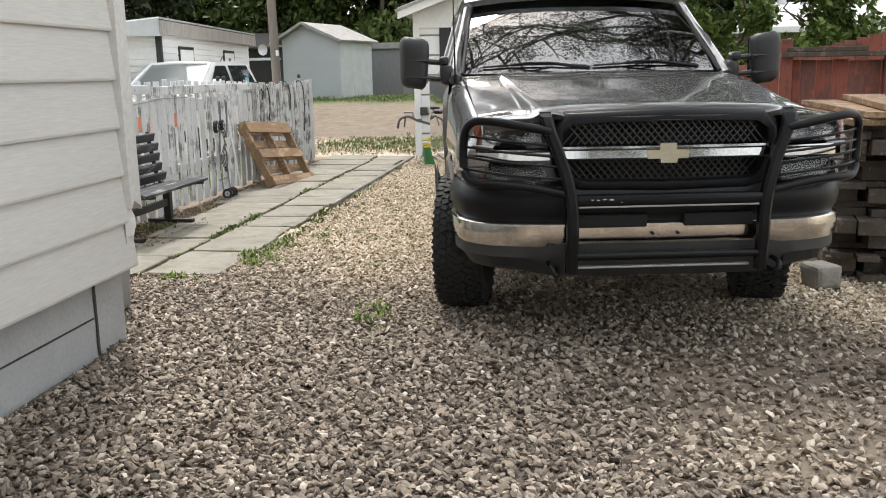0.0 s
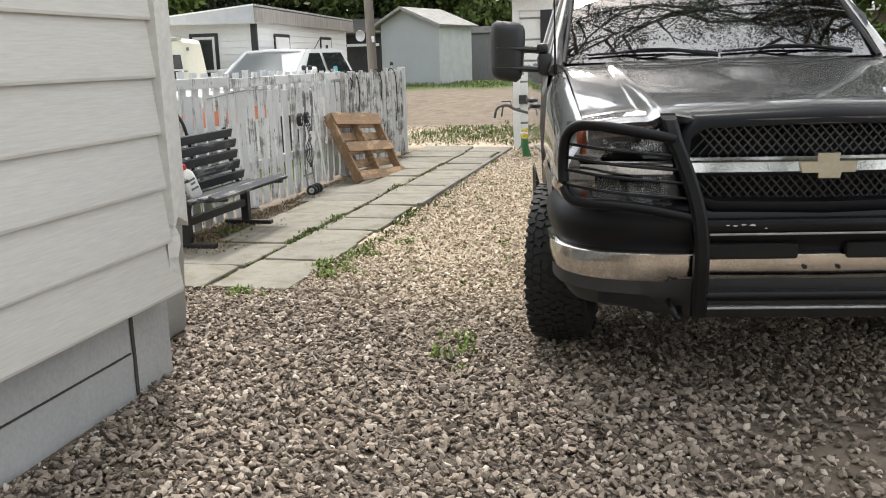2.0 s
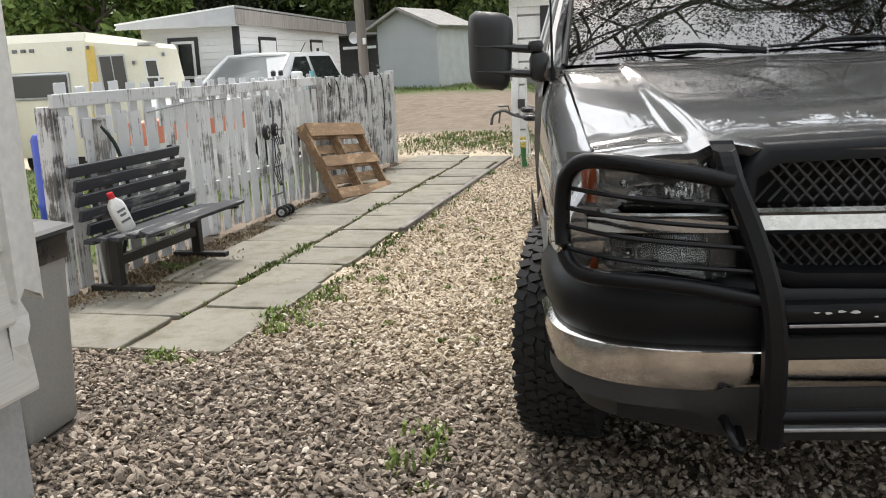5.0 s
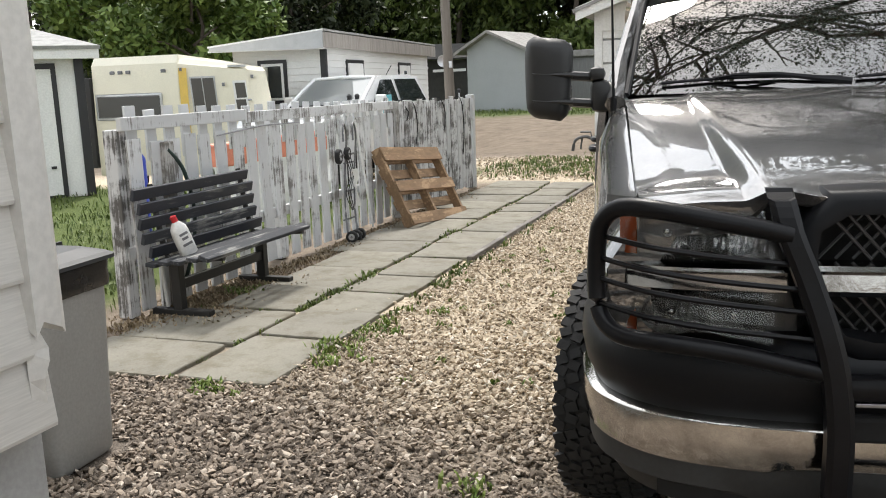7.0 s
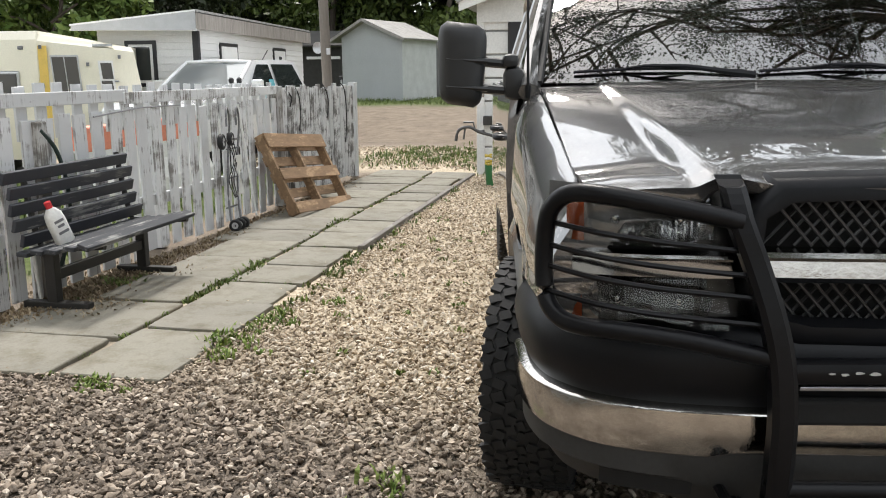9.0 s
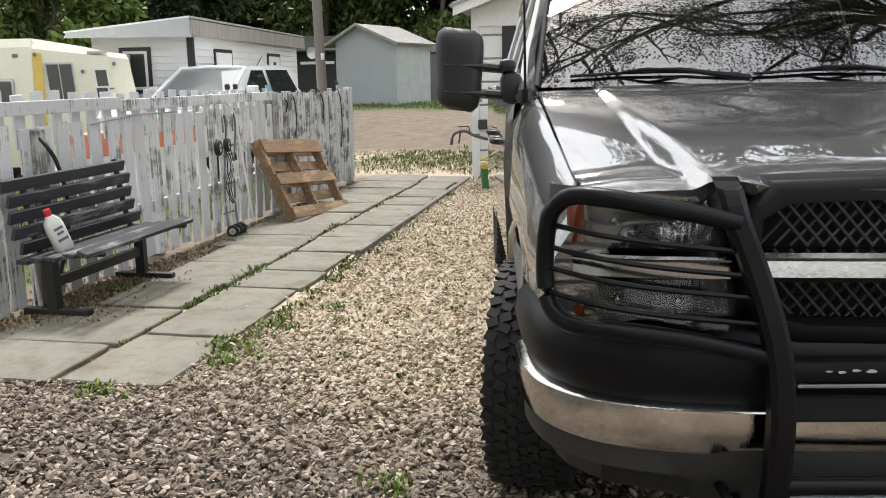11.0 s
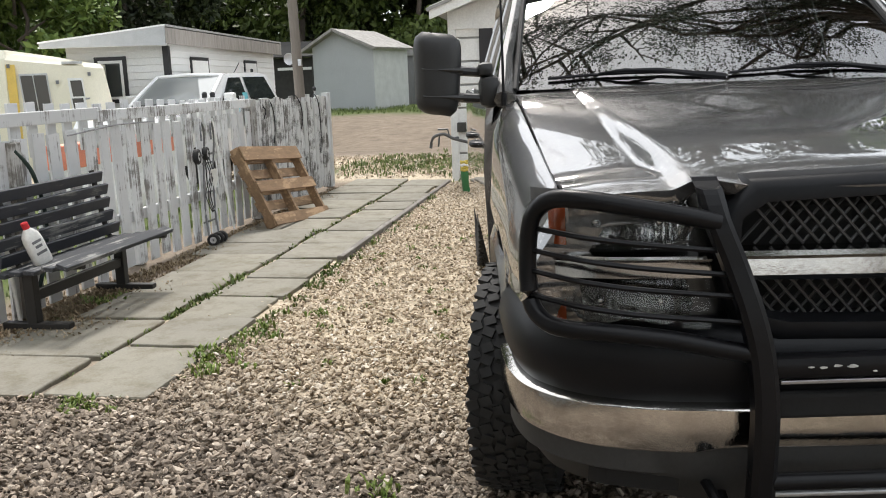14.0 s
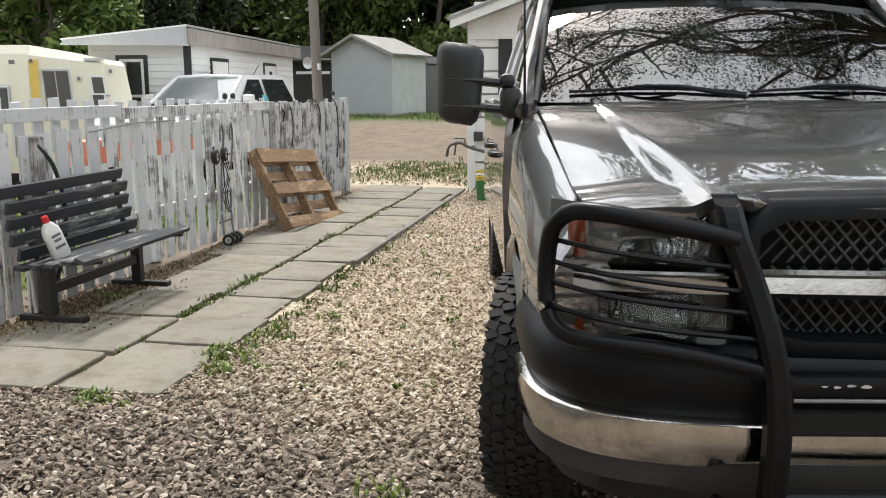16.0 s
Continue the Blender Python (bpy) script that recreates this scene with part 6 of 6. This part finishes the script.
# ---- right side: lumber stack, red fence, neighbour's house ----
rng = random.Random(11)
stack = thing("lumber_stack", "untidy stack of weathered boards and offcuts", "lumber stack", pose(1.45, 5.75, 0, 0, 0, -8))
z = 0.0
for layer in range(12):
    h = rng.choice((0.038, 0.05, 0.089))
    x = 0.0
    for k in range(rng.choice((3, 4, 5))):
        w = rng.choice((0.14, 0.19, 0.235))
        if x + w > 1.0 or (rng.random() < 0.12):
            x += w
            continue
        bm = bmesh.new()
        a, b = rng.uniform(-0.12, 0.15), rng.uniform(1.5, 2.6)
        box(bm, x, x + w - 0.01, a, b, 0, h, 0.004)
        ob = part("board", bm, stack_wood, stack)
        ob.matrix_basis = pose(0.02 * rng.uniform(-1, 1), 0, z, 0, 0, rng.uniform(-4, 4))
        x += w + 0.005
    if layer % 3 == 2:
        for yy in (0.15, 1.3):
            bm = bmesh.new()
            box(bm, -0.05, 1.0, yy, yy + 0.09, 0, 0.038, 0.003)
            ob = part("spacer", bm, stack_wood, stack)
            ob.matrix_basis = pose(0, 0, z + h, 0, 0, rng.uniform(-3, 3))
        z += 0.038
    z += h + 0.002
for k in range(3):
    bm = bmesh.new()
    box(bm, 0.05 + 0.1 * k, 0.3 + 0.12 * k, -0.1, 2.0, 0, 0.04, 0.004)
    ob = part("board", bm, pallet_wood, stack, "fresh pale board")
    ob.matrix_basis = pose(0, 0, z + 0.045 * k, 0, 0, 10 - 6 * k)
bm = bmesh.new()
box(bm, -0.1, 0.08, -0.1, 0.1, 0, 0.15, 0.03)
for v in bm.verts:
    v.co += Vector((noise.noise(v.co * 9), noise.noise(v.co * 9 + Vector((4, 0, 0))), 0)) * 0.015
cb = part("concrete_block", bm, block_mat)
cb.matrix_world = pose(1.36, 5.55, 0, 0, 0, 18)
tagged(cb, "broken grey concrete block beside the lumber", "block")
rf = thing("red_board_fence", "red-stained board fence with a grey cap rail", "fence", pose(1.9, 9.0, 0, 0, 0, -9))
for k in range(26):
    bm = bmesh.new()
    box(bm, 0, 0.135, 0, 0.02, 0.0, 1.40 + rng.uniform(-0.01, 0.01), 0.004)
    ob = part("board", bm, red_wood, rf)
    ob.matrix_basis = pose(0.142 * k, 0, 0)
for x in (0.0, 0.92, 2.2):
    bm = bmesh.new()
    box(bm, x - 0.055, x + 0.055, -0.1, 0.0, 0, 1.6, 0.008)
    part("post", bm, red_wood, rf)
bm = bmesh.new()
box(bm, -0.05, 0.95, -0.16, 0.1, 1.43, 1.475, 0.006)
box(bm, 0.0, 0.7, -0.14, 0.06, 1.477, 1.52, 0.006)
part("cap_rail", bm, stack_wood, rf, "grey weathered boards laid on top")
rf2 = thing("red_board_fence", "taller red-stained board fence behind", "fence", pose(1.6, 11.5, 0, 0, 0, -2))
for k in range(44):
    bm = bmesh.new()
    box(bm, 0, 0.135, 0, 0.02, 0.0, 1.30 + 0.031 * k, 0.004)
    ob = part("board", bm, red_wood, rf2)
    ob.matrix_basis = pose(0.142 * k, 0, 0)
nb = thing("neighbour_house", "low bungalow with a pale grey hip roof", "house", pose(5.8, 22.5, 0))
bm = bmesh.new()
box(bm, -2.6, 4.5, 0, 6, 0, 2.25)
part("wall", bm, plain("brown_stucco", (0.22, 0.18, 0.16), 0.9), nb)
bm = bmesh.new()
loft(bm, [[(-3.1, -0.6, 2.22), (5.0, -0.6, 2.22), (5.0, 6.5, 2.22), (-3.1, 6.5, 2.22)], [(-0.4, 2.8, 3.0), (2.6, 2.8, 3.0), (2.6, 3.2, 3.0), (-0.4, 3.2, 3.0)]], True, True)
part("roof", bm, plain("pale_shingle_roof", (0.5, 0.5, 0.5), 0.85, var=0.15, fine=40, bumps=0.4), nb)
bm = bmesh.new()
box(bm, -3.1, 5.0, -0.64, -0.58, 2.1, 2.24, 0.01)
part("fascia", bm, white_paint, nb)
for x in (-0.2, 0.5):
    bm = bmesh.new()
    tube(bm, [(x, 2.6, 2.9), (x, 2.6, 3.25)], 0.12, 10)
    part("vent_pipe", bm, galv, nb)
bm = bmesh.new()
box(bm, 0.2, 1.6, -0.04, 0.02, 1.0, 1.9, 0.01)
part("window", bm, window_glass, nb)

# ---- trees ----


def leaves(name, centres, radius, per, size, seed, mat, parent, droop=0.0):
    """A crown of many small leaf blades gathered in clumps."""
    g = np.random.default_rng(seed)
    c = np.repeat(np.asarray(centres, float), per, 0)
    n = len(c)
    d = g.normal(0, 1, (n, 3))
    d /= np.linalg.norm(d, axis=1)[:, None]
    rad = np.repeat(np.asarray(radius, float), per)
    p = c + d * (rad * g.random(n) ** 0.45)[:, None]
    p[:, 2] -= droop * g.random(n) * rad
    a = g.normal(0, 1, (n, 3))
    a[:, 2] -= droop
    a /= np.linalg.norm(a, axis=1)[:, None]
    b = np.cross(a, g.normal(0, 1, (n, 3)))
    b /= np.linalg.norm(b, axis=1)[:, None]
    s = size * g.uniform(0.6, 1.4, n)[:, None]
    v = np.stack([p - a * s, p + b * s * 0.45, p + a * s, p - b * s * 0.45], 1).reshape(-1, 3)
    f = np.arange(n * 4).reshape(-1, 4)
    me = bpy.data.meshes.new(name)
    me.vertices.add(len(v))
    me.vertices.foreach_set("co", v.ravel())
    me.loops.add(f.size)
    me.loops.foreach_set("vertex_index", f.ravel())
    me.polygons.add(n)
    me.polygons.foreach_set("loop_start", np.arange(n) * 4)
    me.update(calc_edges=True)
    me.materials.append(mat)
    ob = new(name, me)
    ob.parent = parent
    return ob


def tree(x, y, h, spread, seed, mat, label, per=260, size=0.14, low=0.25, droop=0.3, group="trees behind the yard", trunk=0.16, limbs=9):
    r = random.Random(seed)
    t = thing("tree", label, "tree", pose(x, y, ground_height(x, y) - 0.05, 0, 0, r.uniform(0, 360)), group)
    bm = bmesh.new()
    bend = [(r.uniform(-0.15, 0.15) * k, r.uniform(-0.15, 0.15) * k, h * k / 5) for k in range(6)]
    tube(bm, spline(bend, 12), [trunk * (1 - 0.85 * k / 11) for k in range(12)], 9)
    part("trunk", bm, bark, t, "", True)
    cs, rs = [], []
    bm = bmesh.new()
    for k in range(limbs):
        z = h * (low + (0.97 - low) * k / (limbs - 1))
        a = k * 2.4 + r.uniform(-0.4, 0.4)
        reach = spread * (0.55 + 0.45 * r.random()) * math.sin(math.pi * min(0.95, 0.2 + 0.75 * k / limbs)) ** 0.7
        e = Vector((reach * math.cos(a), reach * math.sin(a), z + reach * r.uniform(-0.05, 0.35)))
        b0 = Vector((0, 0, z * 0.9))
        m = (b0 + e) / 2 + Vector((0, 0, 0.12 * reach))
        tube(bm, spline([b0, m, e], 7), [trunk * 0.42 * (1 - 0.85 * j / 6) for j in range(7)], 6)
        for q in range(3):
            s2 = b0.lerp(e, 0.45 + 0.2 * q)
            e2 = s2 + Vector((r.uniform(-1, 1), r.uniform(-1, 1), r.uniform(-0.3, 0.6))) * reach * 0.4
            tube(bm, [s2, (s2 + e2) / 2 + Vector((0, 0, 0.05)), e2], [trunk * 0.16, trunk * 0.1, trunk * 0.03], 5)
            cs.append(e2)
            rs.append(spread * r.uniform(0.16, 0.32))
        cs.append(e)
        rs.append(spread * r.uniform(0.2, 0.36))
    part("limb", bm, bark, t, "", True)
    leaves("crown", [tuple(c) for c in cs], rs, per, size, seed, mat, t, droop)
    return t


DARK = "tall dark green tree at the back of the yards"
LIGHT = "leafy green tree with drooping foliage"
for k in range(13):
    x = -44 + 4.6 * k
    tree(x, 47 + 3 * math.sin(k * 2.3), 15 + 3 * math.sin(k * 1.7), 4.2, 100 + k, leaf_dark, DARK, 430, 0.21, 0.06, 0.6, limbs=13, trunk=0.3)
for k in range(12):
    x = -40 + 4.3 * k
    tree(x, 54 + 2 * math.cos(k), 17, 4.6, 300 + k, leaf_dark, DARK, 240, 0.36, 0.04, 0.5, limbs=13, trunk=0.3)
for k, (x, y, h, s) in enumerate(((-20, 40, 12, 4.2), (-13.5, 41, 13, 4.0), (-8.5, 42, 13, 4.2), (-3.5, 43, 12, 4.0), (-27, 38, 11, 4.2), (2, 46, 12, 4.0))):
    tree(x, y, h, s, 500 + k, leaf_mid, LIGHT, 430, 0.17, 0.14, 0.9, limbs=11)
tree(-16.5, 25.0, 5.2, 2.9, 601, leaf_bright, "bright green bushy tree behind the camper", 420, 0.13, 0.2, 0.2, "trees behind the camper", 0.12, 11)
tree(-20.5, 27.0, 5.4, 3.0, 602, leaf_bright, "bright green bushy tree behind the camper", 380, 0.14, 0.15, 0.2, "trees behind the camper", 0.12, 11)
tree(-15.5, 30.0, 6.2, 2.6, 603, leaf_dark, "dark flowering shrub behind the cottage", 330, 0.14, 0.2, 0.2, "trees behind the camper", 0.12, 11)
tree(2.6, 16.5, 3.4, 1.1, 604, leaf_bright, "light green bush beside the red fence", 330, 0.07, 0.2, 0.2, "bushes by the red fence", 0.05)
tree(4.6, 18.0, 3.0, 1.3, 605, leaf_bright, "light green bush beside the red fence", 260, 0.08, 0.2, 0.2, "bushes by the red fence", 0.05)
tree(9.5, 30, 9, 3.0, 606, leaf_bright, "light green tree beside the bungalow", 260, 0.15, 0.3, 0.2, "trees by the bungalow", 0.15)
for k, (x, y, h) in enumerate(((9.0, 52, 12.0), (14.5, 55, 15), (17, 50, 13))):
    t = thing("conifer", "dark narrow spruce against the sky", "tree", pose(x, y, 0.4), "spruces by the bungalow")
    bm = bmesh.new()
    tube(bm, [(0, 0, 0), (0, 0, h)], [0.18, 0.02], 8)
    part("trunk", bm, bark, t)
    cs = [(math.cos(j * 2.4) * 0.9 * (1 - j / 30), math.sin(j * 2.4) * 0.9 * (1 - j / 30), h * (0.12 + 0.86 * j / 30)) for j in range(30)]
    leaves("crown", cs, [1.1 * (1 - j / 32) for j in range(30)], 130, 0.16, 700 + k, leaf_dark, t, 0.5)
# unseen trees added behind the viewer, to be mirrored in the glass and hood
for k, (x, y, h, s) in enumerate(((-2.5, -9.5, 9.0, 4.2), (3.6, -11.5, 10, 4.6), (8.5, -10, 9, 4), (-8.5, -12, 10, 4.4))):
    tree(x, y, h, s, 800 + k, leaf_dark, "unseen broad dark tree added behind the viewer for reflections", 150, 0.12, 0.3, 0.6, "trees across the lane", 0.26, 12)

# a broad tree at the roadside whose limbs hang over the parked truck
big = thing("overhanging_tree", "large spreading tree with limbs over the drive", "tree", pose(5.6, 10.5, 0))
bm = bmesh.new()
tube(bm, spline([(0, 0, 0), (-0.1, 0.1, 2.5), (-0.4, 0.0, 5.0), (-0.6, 0.2, 8.5)], 14), [0.3 * (1 - 0.7 * k / 13) for k in range(14)], 10)
part("trunk", bm, bark, big, "", True)
r = random.Random(77)
cs, rs = [], []
bm = bmesh.new()
for k in range(28):
    e = Vector((-6.2 + r.uniform(-2.2, 3.2), -4.9 + 0.43 * k + r.uniform(-0.6, 0.6), 6.4 + r.uniform(-0.8, 2.6)))
    b0 = Vector((-0.35, 0, 4.2 + 0.15 * k))
    line = spline([b0, b0.lerp(e, 0.35) + Vector((0, 0, 0.9)), b0.lerp(e, 0.55) + Vector((r.uniform(-0.5, 0.5), r.uniform(-0.9, 0.9), 0.7)), b0.lerp(e, 0.78) + Vector((r.uniform(-0.4, 0.4), r.uniform(-0.9, 0.9), 0.2)), e], 12)
    tube(bm, line, [0.085 * (1 - 0.9 * j / 11) for j in range(12)], 6)
    for q in range(7):
        s2 = line[4 + q]
        e2 = s2 + Vector((r.uniform(-1.2, 0.8), r.uniform(-1.2, 1.2), r.uniform(-0.9, 0.5)))
        mid = (s2 + e2) / 2 + Vector((0, 0, 0.12))
        tube(bm, [s2, mid, e2], [0.035, 0.022, 0.006], 5)
        for q2 in range(3):
            e3 = mid.lerp(e2, 0.4 + 0.3 * q2) + Vector((r.uniform(-0.5, 0.5), r.uniform(-0.5, 0.5), r.uniform(-0.6, 0.1)))
            tube(bm, [mid.lerp(e2, 0.3 * q2), e3], [0.012, 0.003], 4)
            cs.append(e3)
            rs.append(r.uniform(0.25, 0.6))
part("limb", bm, bark, big, "", True)
leaves("crown", [tuple(c) for c in cs], rs, 250, 0.024, 78, leaf_dark, big, 0.8)

# Added tree, hidden from view, that darkens what the hood mirrors.
tree(2.2, 24.0, 12.0, 4.6, 901, leaf_dark, "unseen tall tree added behind the white house for hood reflections", 75, 0.12, 0.42, 0.5, "tall trees round the yard", 0.3, 15)

# ---- weeds, grass and litter ----


def tufts(name, spots, seed, mat, h, per, label, spread=0.06):
    g = random.Random(seed)
    vs, fs = [], []
    for x, y, k in spots:
        for _ in range(per):
            a, r = g.uniform(0, math.tau), spread * k * math.sqrt(g.random())
            px, py = x + r * math.cos(a), y + r * math.sin(a)
            z = ground_height(px, py) - 0.01
            hh = h * k * g.uniform(0.4, 1.1)
            b, w = g.uniform(0, math.tau), g.uniform(0.002, 0.006) * (1 + 2 * h)
            lx, ly = math.cos(b) * hh * g.uniform(0.2, 0.8), math.sin(b) * hh * g.uniform(0.2, 0.8)
            ux, uy = -math.sin(b) * w, math.cos(b) * w
            i = len(vs)
            vs += [(px - ux, py - uy, z), (px + ux, py + uy, z), (px + lx * 0.5 + ux * 1.4, py + ly * 0.5 + uy * 1.4, z + hh * 0.6), (px + lx * 0.5 - ux * 1.4, py + ly * 0.5 - uy * 1.4, z + hh * 0.6), (px + lx, py + ly, z + hh * 0.85)]
            fs += [(i, i + 1, i + 2, i + 3), (i + 3, i + 2, i + 4)]
    me = bpy.data.meshes.new(name)
    me.from_pydata(vs, [], fs)
    me.materials.append(mat)
    return tagged(new(name, me), label, "weeds", kind="stuff")


weed_mat = leaf_material("weed_leaf", (0.1, 0.17, 0.03), (0.26, 0.32, 0.09))
g = random.Random(21)
spots = []
for k in range(80):
    y = g.uniform(5.7, 13.8)
    spots.append((-3.152 + g.uniform(-0.025, 0.025), y, g.uniform(0.2, 0.7)))
for yy in YR[:6] + YL[2:6]:
    for k in range(7):
        spots.append((g.uniform(-3.2, -2.65) - (0.7 if yy in YL else 0), yy + g.uniform(-0.02, 0.02), g.uniform(0.15, 0.5)))
for k in range(40):
    y = g.uniform(5.9, 9.8)
    spots.append((-2.56 + g.uniform(-0.06, 0.12), y, g.uniform(0.2, 0.8)))
for cy, n in ((7.2, 7), (7.6, 12), (8.1, 9), (9.9, 5)):
    spots += [(-3.15 + g.gauss(0, 0.03), cy + g.gauss(0, 0.1), g.uniform(0.5, 1.2)) for _ in range(n)]
for k in range(70):
    spots.append((-2.58 + abs(g.gauss(0, 0.07)), g.uniform(5.9, 12.5), g.uniform(0.3, 1.0)))
tufts("joint_weeds", spots, 1, grass_mat, 0.075, 9, "small green weeds in the slab joints")
spots = [(-2.5 + g.gauss(0, 0.1), 6.2 + g.gauss(0, 0.1), g.uniform(0.4, 0.8)) for _ in range(12)]
spots += [(-2.95 + g.gauss(0, 0.12), 5.55 + g.gauss(0, 0.03), g.uniform(0.3, 0.6)) for _ in range(10)]
spots += [(-2.4 + g.gauss(0, 0.12), 6.9 + g.gauss(0, 0.4), g.uniform(0.3, 0.8)) for _ in range(14)]
spots += [(-1.3 + g.gauss(0, 0.1), 4.75 + g.gauss(0, 0.12), g.uniform(0.4, 0.8)) for _ in range(9)]
spots += [(-3.85 + g.gauss(0, 0.1), 7.4 + g.gauss(0, 0.12), g.uniform(0.3, 0.7)) for _ in range(16)]
spots += [(g.uniform(-2.4, -1.0), g.uniform(5.2, 11), g.uniform(0.2, 0.5)) for _ in range(50)]
tufts("gravel_weeds", spots, 2, weed_mat, 0.1, 14, "clumps of green weeds in the gravel", 0.09)
spots = [(-4.6 + 2.2 * g.random() + g.gauss(0, 0.2), 16.6 + g.gauss(0, 0.9), g.uniform(0.4, 1.0)) for _ in range(260)]
tufts("grass", spots, 3, grass_mat, 0.12, 12, "rough grass strip beyond the path", 0.16)
spots = [(g.uniform(-10.5, -4.5), g.uniform(6.5, 14.5), g.uniform(0.5, 1.2)) for _ in range(900)]
tufts("grass", spots, 4, grass_mat, 0.1, 12, "short lawn behind the fence", 0.25)
spots = [(g.uniform(-14, -5), g.uniform(28.5, 33.5), g.uniform(0.7, 1.3)) for _ in range(500)]
tufts("grass", spots, 5, grass_mat, 0.13, 10, "rough grass round the shed", 0.5)
spots = [(FX + 0.12 + abs(g.gauss(0, 0.12)), g.uniform(6.4, 13.4), g.uniform(0.3, 0.9)) for _ in range(520)]
spots += [(-3.95 + g.gauss(0, 0.17), 7.2 + g.gauss(0, 0.45), g.uniform(0.4, 1.0)) for _ in range(420)]
spots += [(g.uniform(-3.95, -3.45), g.uniform(6.6, 7.9), g.uniform(0.3, 0.8)) for _ in range(160)]
tufts("dry_litter", spots, 6, dry_mat, 0.05, 10, "dry leaf litter along the fence foot", 0.1)
